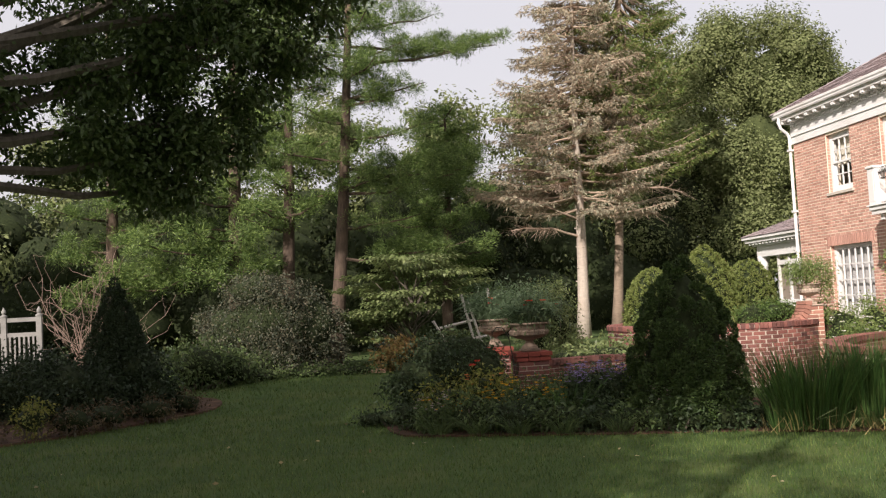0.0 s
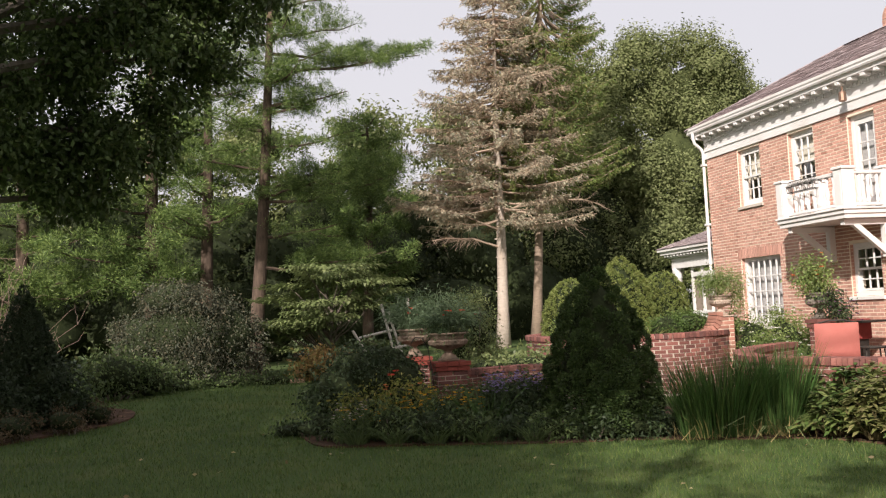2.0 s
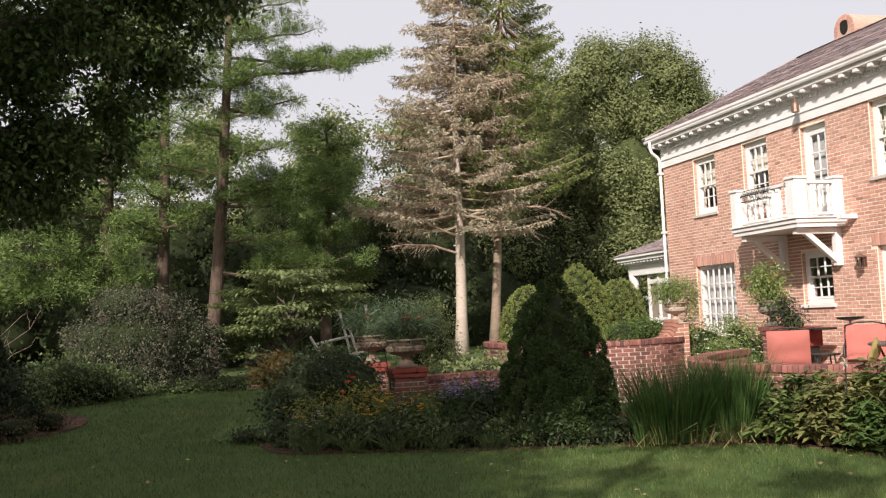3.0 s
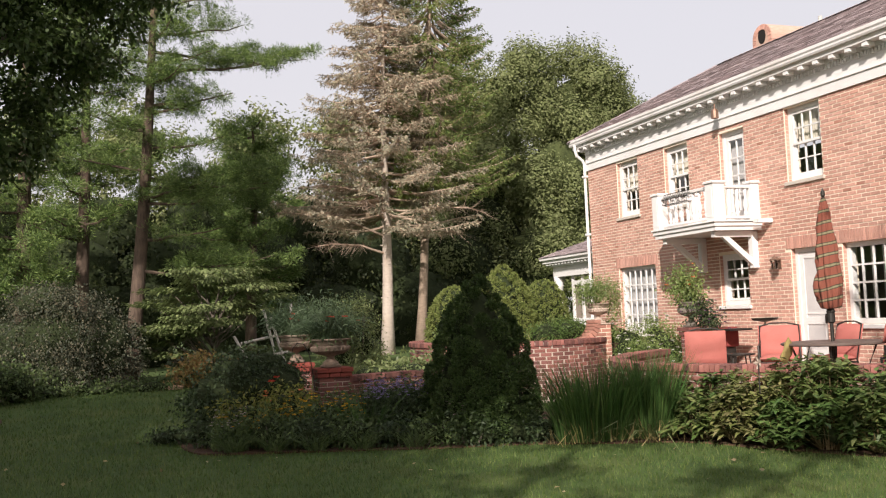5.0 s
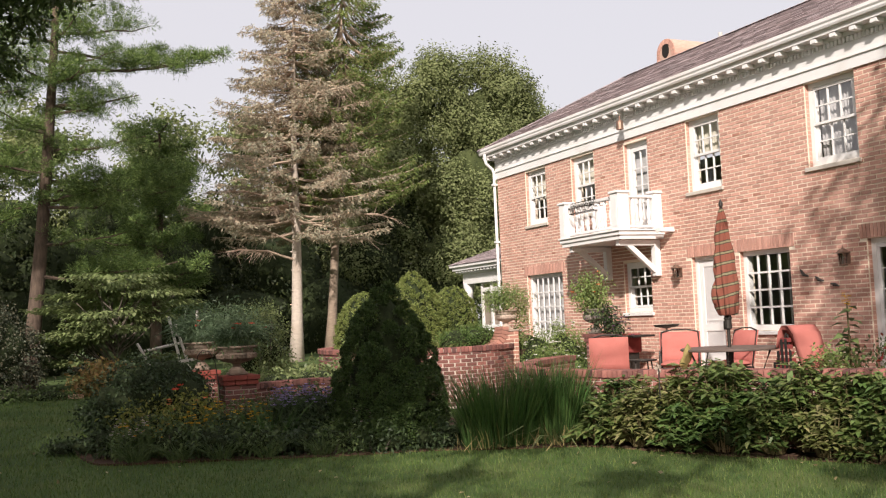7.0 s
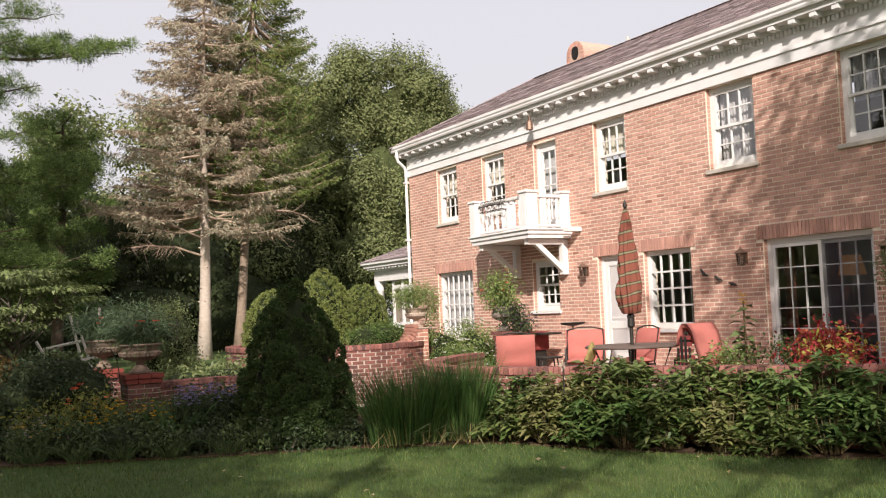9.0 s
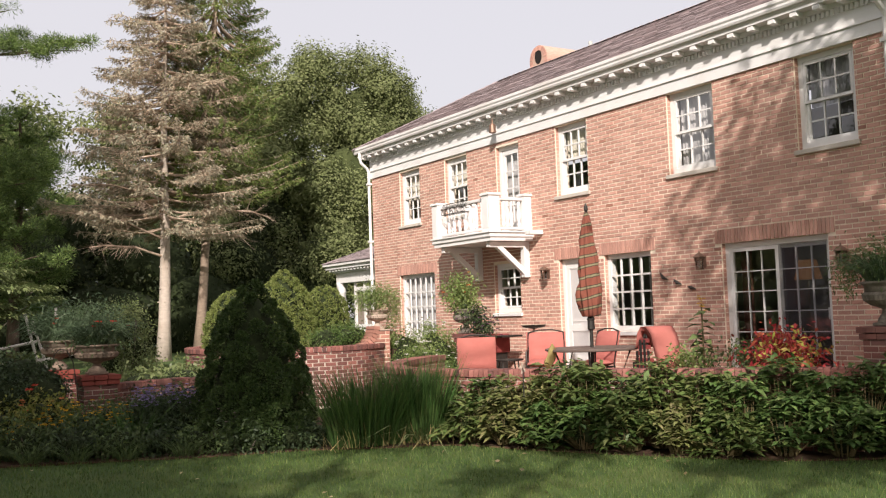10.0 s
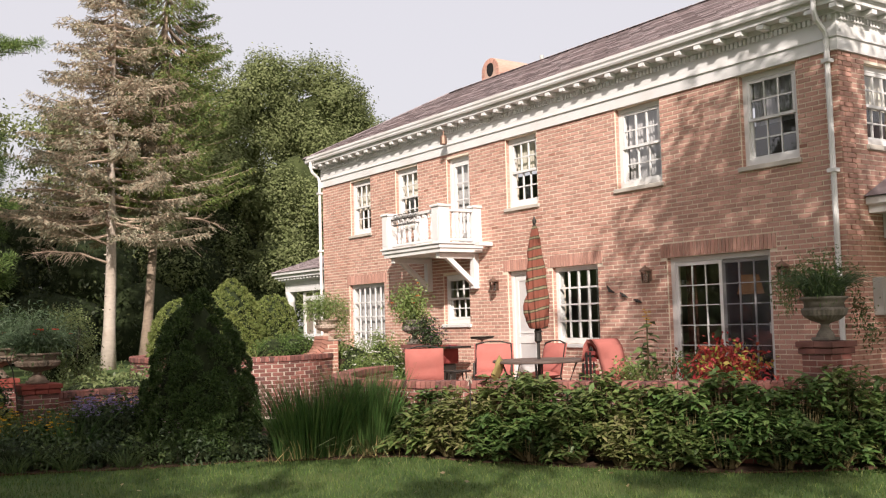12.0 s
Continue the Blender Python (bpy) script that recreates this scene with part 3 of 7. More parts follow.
# yellow disc in the upper room, put there for a paper lantern's reflection
disc = empty("lantern_reflection_disc", "round yellow disc standing in for a lantern reflected in the upper window", "wall ornament", (FX + 0.9, 7.62, 4.72))
part("plate", Mesh().add([(0.02 * s, 0.15 * math.cos(a), 0.15 * math.sin(a)) for s in (0, 1) for a in np.linspace(0, 6.0, 22)], [tuple(range(22)), tuple(range(43, 21, -1))]), material("yellow_disc", (0.6, 0.36, 0.05), (0.7, 0.45, 0.08), 4, 40, 0.6, 0.1), disc)
part("hanger", Mesh().box((0.022, -0.01, 0.0), (0.03, 0.01, 0.4)), IRON, disc)

# downpipes
for y, x in ((Y1 + 0.02, FX - 0.07), (Y0 + 0.10, FX - 0.07)):
    dp = Mesh()
    dp.tube([(FX - 0.31, y, 5.81), (FX - 0.31, y, 5.66), (FX - 0.27, y, 5.55), (x - 0.04, y, 5.42), (x, y, 5.32), (x, y, 3.6), (x, y, 2.0), (x, y, 0.45)], [0.037] * 8, 8)
    for z in (5.0, 3.55, 2.0):
        dp.box((x - 0.055, y - 0.06, z), (FX - 0.012, y + 0.06, z + 0.05))
    hpart("downpipe", dp, WHITE)

# chimney with a vaulted cap
ch = Mesh()
cy0, cy1, cx0, cx1, cz0, cz1 = 16.90, 17.56, 13.6, 14.9, 6.9, 7.60
arc = [(cy0, cz0), (cy1, cz0), (cy1, cz1)] + [((cy0 + cy1) / 2 + 0.33 * math.cos(a), cz1 + 0.31 * math.sin(a)) for a in np.linspace(0.15, 2.99, 11)] + [(cy0, cz1)]
hole = [((cy0 + cy1) / 2 + 0.13 * math.cos(a), cz1 + 0.04 + 0.19 * math.sin(a) * (1 if math.sin(a) > 0 else 0.9)) for a in np.linspace(0, 2 * math.pi, 15)[:-1]]
n = len(arc)
ch.add([(x, y, z) for x in (cx0, cx1) for y, z in arc], [tuple(range(n, 2 * n))] + [(i, (i + 1) % n, n + (i + 1) % n, n + i) for i in range(n)] + [tuple(range(n))[::-1]])
chimney = hpart("chimney", ch, material("chimney_brick", (0.45, 0.30, 0.235), (0.53, 0.375, 0.305), 9, 60, 0.9, 0.4, stretch=(1, 1, 4)), label="brick chimney with a vaulted cap and arched opening")
# no hollow is cut: a near-black face gives the flue its inner shade
ho = Mesh().add([(x, y, z) for x in (cx0 - 0.006, cx0 + 0.2) for y, z in hole], [tuple(range(14))[::-1]] + [(i, (i + 1) % 14, 14 + (i + 1) % 14, 14 + i) for i in range(14)])
hpart("flue_opening", ho, material("flue_shade", (0.012, 0.01, 0.01), (0.02, 0.018, 0.016), 5, 30, 1, 0), chimney)
cb, rc = Mesh(), random.Random(5)
for r in range(9):
    z = cz0 + 0.076 * r
    for i in range(-1, 7):
        a, b = max(cx0, cx0 + 0.215 * i + 0.107 * (r % 2)), min(cx1, cx0 + 0.215 * (i + 1) + 0.107 * (r % 2))
        if b - a > 0.04:
            cb.box((a + 0.005, cy0 - 0.006 - rc.uniform(0, 0.004), z), (b - 0.005, cy0 + 0.01, z + 0.066))
    for a, b in ((cy0, cy0 + 0.12), (cy1 - 0.12, cy1)):
        cb.box((cx0 - 0.006 - rc.uniform(0, 0.004), a + 0.004, z), (cx0 + 0.01, b - 0.004, z + 0.066))
for k in range(15):
    a = math.pi * (k + 0.5) / 15
    y, z = (cy0 + cy1) / 2 + 0.255 * math.cos(a), cz1 + 0.245 * math.sin(a)
    u, v = Vector((0, math.cos(a), math.sin(a))) * 0.055, Vector((0, -math.sin(a), math.cos(a))) * 0.023
    o = Vector((cx0 - 0.012, y, z))
    cb.add([o + u * s + v * w + Vector((h, 0, 0)) for h in (0, 0.02) for s, w in ((-1, -1), (1, -1), (1, 1), (-1, 1))], [(0, 3, 2, 1), (0, 1, 5, 4), (1, 2, 6, 5), (2, 3, 7, 6), (3, 0, 4, 7)])
hpart("brick_skin", cb, BRICK, chimney)["kind"] = "stuff"
hpart("vent_pipe", Mesh().tube([(13.65, 15.42, 7.2), (13.65, 15.42, 7.55)], 0.045, 10), METER)


def lantern(y, z, x=FX):
    ob = empty("wall_lantern", "aged copper carriage lantern mounted on the brick wall", "wall lamp", (x, y, z), "carriage lanterns")
    part("back_plate", Mesh().box((-0.025, -0.05, -0.16), (0.01, 0.05, 0.1), bevel=0.006), BRONZE, ob)
    part("roof", Mesh().lathe([(0.13, 0.06), (0.135, 0.075), (0.09, 0.12), (0.05, 0.15), (0.02, 0.165), (0.012, 0.20), (0.005, 0.22)], 8, (-0.16, 0, 0)), BRONZE, ob)
    cage = Mesh()
    for k in range(4):
        a = math.pi / 4 + k * math.pi / 2
        cage.tube([(-0.16 + 0.075 * math.cos(a), 0.075 * math.sin(a), -0.18), (-0.16 + 0.105 * math.cos(a), 0.105 * math.sin(a), 0.06)], 0.008, 5)
    cage.lathe([(0.085, -0.20), (0.09, -0.18), (0.08, -0.172)], 8, (-0.16, 0, 0)).box((-0.16, -0.012, 0.03), (-0.02, 0.012, 0.055))
    part("cage", cage, BRONZE, ob)
    part("glass", Mesh().lathe([(0.065, -0.17), (0.092, 0.055)], 8, (-0.16, 0, 0)), GLASS, ob)
    ob.scale = (0.72, 0.72, 0.72)
    part("candle", Mesh().lathe([(0.018, -0.17), (0.018, -0.03), (0.012, 0.0)], 8, (-0.16, 0, 0)), WHITE, ob)
    return ob


lantern(10.05, 2.40)
lantern(7.53, 2.32)
lantern(13.98, 2.42)
spot = empty("eave_spotlight", "small bronze floodlight under the eave", "outdoor light", (FX - 0.25, 15.3, 5.48))
part("stem", Mesh().tube([(0, 0, 0.11), (0, 0, 0.0)], 0.02, 8), BRONZE, spot)
part("head", Mesh().lathe([(0.05, 0.02), (0.07, -0.02), (0.075, -0.16), (0.05, -0.17)], 10), BRONZE, spot)
lizard = empty("lizard_ornament", "dark cast ornament of three creeping shapes on the brick", "wall ornament", (FX - 0.03, 10.5, 2.05))
for k in range(3):
    part("figure", Mesh().tube([(0, 0.42 - 0.3 * k + 0.08, 0.2 - 0.12 * k), (-0.02, 0.42 - 0.3 * k, 0.12 - 0.09 * k), (0, 0.34 - 0.3 * k, 0.09 - 0.09 * k)], [0.012, 0.03, 0.01], 6), IRON, lizard)

# balcony
BXF, BY0, BY1, BZ = 10.06, 14.40, 16.50, 3.06
deck = Mesh().box((BXF + 0.03, BY0 + 0.03, BZ), (FX, BY1 - 0.03, BZ + 0.07)).box((BXF, BY0, BZ + 0.072), (FX - 0.002, BY1, BZ + 0.15), bevel=0.01).box((BXF - 0.03, BY0 - 0.03, BZ + 0.152), (FX - 0.002, BY1 + 0.03, BZ + 0.18), bevel=0.006)
balcony = hpart("balcony", deck, WHITE, None, "white timber balcony on diagonal brackets")


def rail_post(x, y, w):
    m = Mesh().box((x - w, y - w, BZ + 0.182), (x + w, y + w, 3.92), bevel=0.008).box((x - w - 0.025, y - w - 0.025, 3.922), (x + w + 0.025, y + w + 0.025, 3.975), bevel=0.012)
    m.box((x - w - 0.006, y - w * 0.65, BZ + 0.25), (x - w + 0.004, y + w * 0.65, 3.85))
    m.box((x - w * 0.65, y - w - 0.006, BZ + 0.25), (x + w * 0.65, y - w + 0.004, 3.85))
    hpart("post", m, WHITE, balcony)


rail_post(BXF + 0.14, BY0 + 0.14, 0.125)
rail_post(BXF + 0.12, BY1 - 0.12, 0.11)
rail_post(FX - 0.10, BY0 + 0.12, 0.09)
rail_post(FX - 0.10, BY1 - 0.12, 0.09)
for a, b in (((BXF + 0.07, BY0 + 0.27, 3.84), (BXF + 0.19, BY1 - 0.235, 3.90)), ((BXF + 0.27, BY0 + 0.06, 3.84), (FX - 0.2, BY0 + 0.18, 3.90)), ((BXF + 0.27, BY1 - 0.18, 3.84), (FX - 0.2, BY1 - 0.06, 3.90)),
             ((BXF + 0.09, BY0 + 0.27, 3.28), (BXF + 0.17, BY1 - 0.235, 3.33)), ((BXF + 0.27, BY0 + 0.08, 3.28), (FX - 0.2, BY0 + 0.16, 3.33)), ((BXF + 0.27, BY1 - 0.16, 3.28), (FX - 0.2, BY1 - 0.08, 3.33))):
    hpart("rail", Mesh().box(a, b, bevel=0.008), WHITE, balcony)
prof = [(0.034, 0), (0.034, 0.07), (0.022, 0.09), (0.03, 0.12), (0.045, 0.19), (0.04, 0.25), (0.024, 0.32), (0.022, 0.36), (0.03, 0.38), (0.022, 0.40), (0.034, 0.43), (0.034, 0.508)]
bal_mesh = Mesh().lathe(prof, 12).data("baluster", WHITE, True)
spots = [(BXF + 0.13, BY0 + 0.42 + 0.2 * i) for i in range(7)] + [(BXF + 0.42 + 0.18 * i, y) for i in range(3) for y in (BY0 + 0.12, BY1 - 0.12)]
for x, y in spots:
    b = hpart("baluster", bal_mesh, WHITE, balcony)
    b.location = (x, y, 3.332)
for y in (BY0 + 0.22, BY1 - 0.25):
    bk = Mesh().box((FX - 0.13, y - 0.06, 2.36), (FX - 0.003, y + 0.06, BZ - 0.012), bevel=0.008).box((BXF + 0.1, y - 0.055, BZ - 0.115), (FX - 0.132, y + 0.055, BZ - 0.006), bevel=0.008)
    bk.box((-0.55, -0.05, -0.05), (0.55, 0.05, 0.05), pose(FX - 0.44, y, 2.74, 0, 40, 0), bevel=0.008)
    hpart("bracket", bk, WHITE, balcony)
hpart("beam_end", Mesh().box((FX - 0.32, BY0 - 0.30, BZ + 0.10), (FX - 0.003, BY0 - 0.15, BZ + 0.18), bevel=0.008), WHITE, balcony)
basket = empty("wire_planter", "dark wire planter hooked over the balcony rail", "planter", (BXF + 0.0, 15.6, 3.70))
wm = Mesh()
for i in range(15):
    y = -0.42 + 0.06 * i
    wm.tube([(0.02, y, 0.21), (-0.05, y + 0.03 * math.sin(i * 2.0), 0.1), (-0.03, y + 0.02, 0.0), (0.05, y, -0.02)], 0.006, 4)
for z, x in ((0.21, 0.02), (0.1, -0.05), (0.0, -0.03)):
    wm.tube([(x, -0.44, z), (x, 0.44, z)], 0.008, 5)
part("basket", wm, IRON, basket)

# the porch wing at the far end, and the wing past the near corner
porch = empty("porch_wing", "white columned porch wing with grey shingle roof", "porch", (11.45, Y1, 0.5))
PI = Matrix.Translation((-11.45, -Y1, -0.5))


def ppart(name, m, mat, smooth=False):
    o = part(name, m, mat, porch, smooth=smooth)
    o.matrix_parent_inverse = PI
    return o


PX, PY = 11.55, 23.85
ppart("floor", Mesh().box((PX - 0.1, Y1 + 0.01, 0.3), (16.5, PY + 0.1, 0.55)), PAVER)
ppart("beam", Mesh().box((PX - 0.12, Y1 + 0.012, 2.64), (PX + 0.12, PY + 0.12, 2.92)).box((PX - 0.12 + 0.24, PY - 0.12, 2.64), (16.5, PY + 0.12, 2.92)), WHITE)
ppart("ceiling", Mesh().box((PX + 0.13, Y1 + 0.012, 2.84), (16.5, PY - 0.13, 2.9)), WHITE)
ppart("cornice", Mesh().box((PX - 0.34, Y1 + 0.012, 3.02), (16.5, PY + 0.34, 3.10)).box((PX - 0.40, Y1 + 0.012, 3.101), (16.5, PY + 0.40, 3.18), bevel=0.01).box((PX - 0.2, Y1 + 0.012, 2.921), (16.5, PY + 0.2, 2.96)), WHITE)
for i in range(19):
    if i * 0.19 < PY - Y1 + 0.2:
        ppart("bracket", Mesh().box((PX - 0.31, Y1 + 0.05 + 0.19 * i, 2.962), (PX - 0.12, Y1 + 0.12 + 0.19 * i, 3.018)), WHITE)
rf = Mesh().add([(PX - 0.42, Y1 + 0.012, 3.182), (PX - 0.42, PY + 0.42, 3.182), (14.6, PY - 2.2, 4.5), (14.6, Y1 + 0.012, 4.5), (16.8, PY + 0.42, 3.182), (16.8, Y1 + 0.012, 3.182)], [(0, 3, 2, 1), (1, 2, 4), (2, 3, 5, 4)])
ppart("roof", rf, SHINGLE)
psh = Mesh()
shingles(psh, (PX - 0.42, Y1 + 0.012, 3.184), (PX - 0.42, PY + 0.42, 3.184), (14.6, PY - 2.2, 4.502), (14.6, Y1 + 0.012, 4.502))
ppart("shingle_roofing", psh, SHINGLE)["kind"] = "stuff"
for y in (PY, Y1 + 0.2):
    ppart("column", Mesh().lathe([(0.15, 0), (0.15, 0.05), (0.12, 0.08), (0.125, 0.7), (0.10, 1.82), (0.12, 1.84), (0.10, 1.88), (0.15, 1.97), (0.16, 2.06), (0.16, 2.088)], 20, (PX, y, 0.551)), WHITE, True)
scr = Mesh()
for y in (Y1 + 0.5, Y1 + 1.4, PY - 0.85):
    scr.box((PX - 0.03, y, 0.551), (PX + 0.03, y + 0.07, 2.639))
scr.box((PX - 0.025, Y1 + 0.5, 1.42), (PX + 0.025, PY - 0.8, 1.50)).box((PX - 0.025, Y1 + 0.5, 2.38), (PX + 0.025, PY - 0.8, 2.5)).box((PX - 0.025, Y1 + 0.5, 0.7), (PX + 0.025, PY - 0.8, 0.78))
for i in range(16):
    for s in (-1, 1):
        y = Y1 + 0.5 + i * 0.1
        scr.tube([(PX, y, 0.8 if s > 0 else 1.4), (PX, min(y + 0.5, PY - 0.8), 1.4 if s > 0 else 0.8)], 0.012, 4)
ppart("lattice_screen", scr, WHITE)
ppart("screen_cloth", Mesh().box((PX + 0.04, Y1 + 0.5, 1.5), (PX + 0.045, PY - 0.8, 2.38)), material("screen_cloth", (0.22, 0.18, 0.15), (0.28, 0.23, 0.19), 3, 100, 0.9, 0))
ppart("inner_wall", Mesh().box((16.2, Y1 + 0.02, 0.55), (16.4, PY, 2.8)), DARK_ROOM)

wing = empty("side_wing", "low side wing with white cornice and dark shingle roof", "house wing", (11.8, 5.0, 0.4))
WI = Matrix.Translation((-11.8, -5.0, -0.4))
for nm, m, mt in (("wall", Mesh().box((11.98, 2.5, 0.2), (17, Y0 - 0.01, 3.0)), BRICK),
                  ("frieze", Mesh().box((11.92, 2.4, 2.70), (17, Y0 - 0.012, 3.02)), WHITE), ("cornice", Mesh().box((11.6, 2.2, 3.022), (17, Y0 - 0.012, 3.12)).box((11.54, 2.1, 3.121), (17, Y0 - 0.012, 3.24), bevel=0.02), WHITE),
                  ("roof", Mesh().add([(11.5, 2.0, 3.242), (11.5, Y0 - 0.012, 3.242), (14.6, Y0 - 0.012, 4.8), (14.6, 3.4, 4.8), (17.4, 2, 3.242), (17.4, Y0 - 0.012, 3.242)], [(0, 1, 2, 3), (0, 3, 4), (2, 5, 4, 3), (0, 4, 5, 1)]), SHINGLE)):
    o = part(nm, m, mt, wing)
    o.matrix_parent_inverse = WI
meter = empty("meter_box", "grey utility meter box on the brick end wall", "meter box", (11.75, Y0, 1.92))
part("box", Mesh().box((-0.15, -0.14, -0.25), (0.2, -0.006, 0.25), bevel=0.012), METER, meter)
part("dial", Mesh().lathe([(0.09, 0), (0.09, 0.05), (0.07, 0.07)], 16, (0, 0, 0)), METER, meter).matrix_basis = pose(0.02, -0.142, 0.05, 90, 0, 0)


# ---- patio and garden walls ----
def arc_points(pts, step=0.1):
    """A smooth line through a few plan points."""
    P = [Vector((*p[:2], 0)) for p in pts]
    P = [2 * P[0] - P[1], *P, 2 * P[-1] - P[-2]]
    out = []
    for i in range(1, len(P) - 2):
        n = max(2, int((P[i + 1] - P[i]).length / step))
        for k in range(n):
            t = k / n
            a, b, c, d = P[i - 1], P[i], P[i + 1], P[i + 2]
            out.append(0.5 * ((2 * b) + (c - a) * t + (2 * a - 5 * b + 4 * c - d) * t * t + (3 * b - a - 3 * c + d) * t ** 3))
    out.append(P[-2])
    return out


def along(line, s):
    """The place and direction at length s on a line."""
    for a, b in zip(line, line[1:]):
        L = (b - a).length
        if s <= L or b is line[-1]:
            return a + (b - a) * (s / L), (b - a).normalized()
        s -= L


def garden_wall(name, label, pts, z0, z1, thick=0.24, cap=0.30, ch=0.074, cl=0.215, parts=0, mat=GBRICK):
    """A brick wall along a curve: recessed mortar core, running-bond bricks on both faces, a rowlock cap."""
    line = arc_points(pts)
    total = sum((b - a).length for a, b in zip(line, line[1:]))
    at = Vector((*line[0][:2], z0))
    root = empty(name, label, "garden wall", at)
    off = Matrix.Translation(-at)
    h = thick / 2
    def gp(nm, m, mt, kind=""):
        o = part(nm, m, mt, root)
        o.matrix_parent_inverse = off
        if kind:
            o["kind"] = kind
        return o
    capz = z1 - 0.075
    gp("core", Mesh().sweep([(-h + 0.001, z0 - 0.1), (h - 0.001, z0 - 0.1), (h - 0.001, capz + 0.05), (-h + 0.001, capz + 0.05)], [tuple(p[:2]) for p in line]), GMORTAR)
    rnd = random.Random(len(name) + int(total * 100))
    joined, made = Mesh(), 0
    shared = Mesh().box((-cl / 2 + 0.006, -h - 0.005, 0.006), (cl / 2 - 0.006, h + 0.005, ch - 0.006)).data("brick", GBRICK_PIECE)
    rows = int((capz - z0) / ch)
    for r in range(rows):
        s = -(r % 2) * cl / 2
        while s < total - 0.02:
            a, b = max(0, s), min(total, s + cl)
            s += cl
            if b - a < 0.04:
                continue
            p, d = along(line, (a + b) / 2)
            m = Matrix.Translation((p.x, p.y, capz - (r + 1) * ch)) @ Matrix.Rotation(math.atan2(d.y, d.x), 4, "Z")
            if made < parts and b - a > cl - 0.001 and r < 7:
                o = new("brick", shared)
                o.parent, o.matrix_parent_inverse = root, off
                o.matrix_basis = m @ Matrix.Translation((0, rnd.uniform(-0.003, 0.003), 0))
                made += 1
            else:
                e = rnd.uniform(0.003, 0.006)
                joined.box((-(b - a) / 2 + 0.006, -h - e, 0.006), ((b - a) / 2 - 0.006, h + e, ch - 0.006), m)
    gp("brickwork", joined, mat, "stuff")
    caps = Mesh()
    n = int(total / 0.075)
    cmesh = Mesh().box((-0.0335, -cap / 2, 0.0), (0.0335, cap / 2, 0.1), bevel=0.006).data("cap_brick", GBRICK_PIECE)
    for i in range(n):
        p, d = along(line, (i + 0.5) * total / n)
        m = Matrix.Translation((p.x, p.y, z1 - 0.1 + rnd.uniform(-0.004, 0.004))) @ Matrix.Rotation(math.atan2(d.y, d.x), 4, "Z")
        o = new("cap_brick", cmesh)
        o.parent, o.matrix_parent_inverse, o.matrix_basis = root, off, m
    return root


PZ = 0.42
slab_pts = [(11.1, 6.0), (9.3, 6.6), (8.4, 8.0), (7.6, 9.5), (7.0, 10.6), (6.65, 11.6), (6.9, 12.9), (7.8, 14.3), (9.2, 15.5), (11.1, 16.5)]
pm = Mesh()
n = len(slab_pts)
pm.add([(x, y, z) for z in (-0.1, PZ) for x, y in slab_pts], [tuple(range(n, 2 * n))[::-1]] + [(i, (i + 1) % n, n + (i + 1) % n, n + i) for i in range(n)])
patio = tagged(part("patio", pm, PAVER), "reddish paved terrace before the house", "patio", kind="structure")
garden_wall("terrace_wall", "low curved brick wall round the terrace with rowlock cap", [(9.5, 6.3), (8.55, 7.7), (7.75, 9.2), (7.2, 10.2), (6.82, 11.1), (6.75, 12.0), (7.2, 13.1), (8.1, 14.2), (9.2, 15.0)], -0.05, 0.95, parts=150)
garden_wall("curved_planter_wall", "weathered curved brick planter wall with dark stains", [(8.95, 16.9), (8.2, 16.45), (7.4, 16.4), (6.6, 16.9), (6.05, 18.0), (5.95, 19.3), (6.3, 20.6), (7.2, 21.6)], 0.0, 1.17, parts=200)
garden_wall("low_garden_wall", "low weathered brick wall between pedestal and hedge", [(3.35, 15.45), (4.2, 15.75), (5.1, 15.7), (5.9, 15.3)], -0.05, 0.80, parts=90)
SOIL = material("planting_soil", (0.05, 0.03, 0.02), (0.11, 0.07, 0.045), 8, 60, 0.95, 0.8)
soil_pts = [(8.95, 16.95), (8.2, 16.5), (7.4, 16.45), (6.65, 16.95), (6.1, 18.0), (6.0, 19.3), (6.35, 20.5), (7.2, 21.4), (9.5, 21.5), (10.5, 19.5), (10.3, 17.5)]
n = len(soil_pts)
tagged(part("planter_soil", Mesh().add([(x, y, z) for z in (0.0, 1.02) for x, y in soil_pts], [tuple(range(n, 2 * n))] + [(i, (i + 1) % n, n + (i + 1) % n, n + i) for i in range(n)]), SOIL), "raised bed of dark planting soil", "soil", kind="structure")


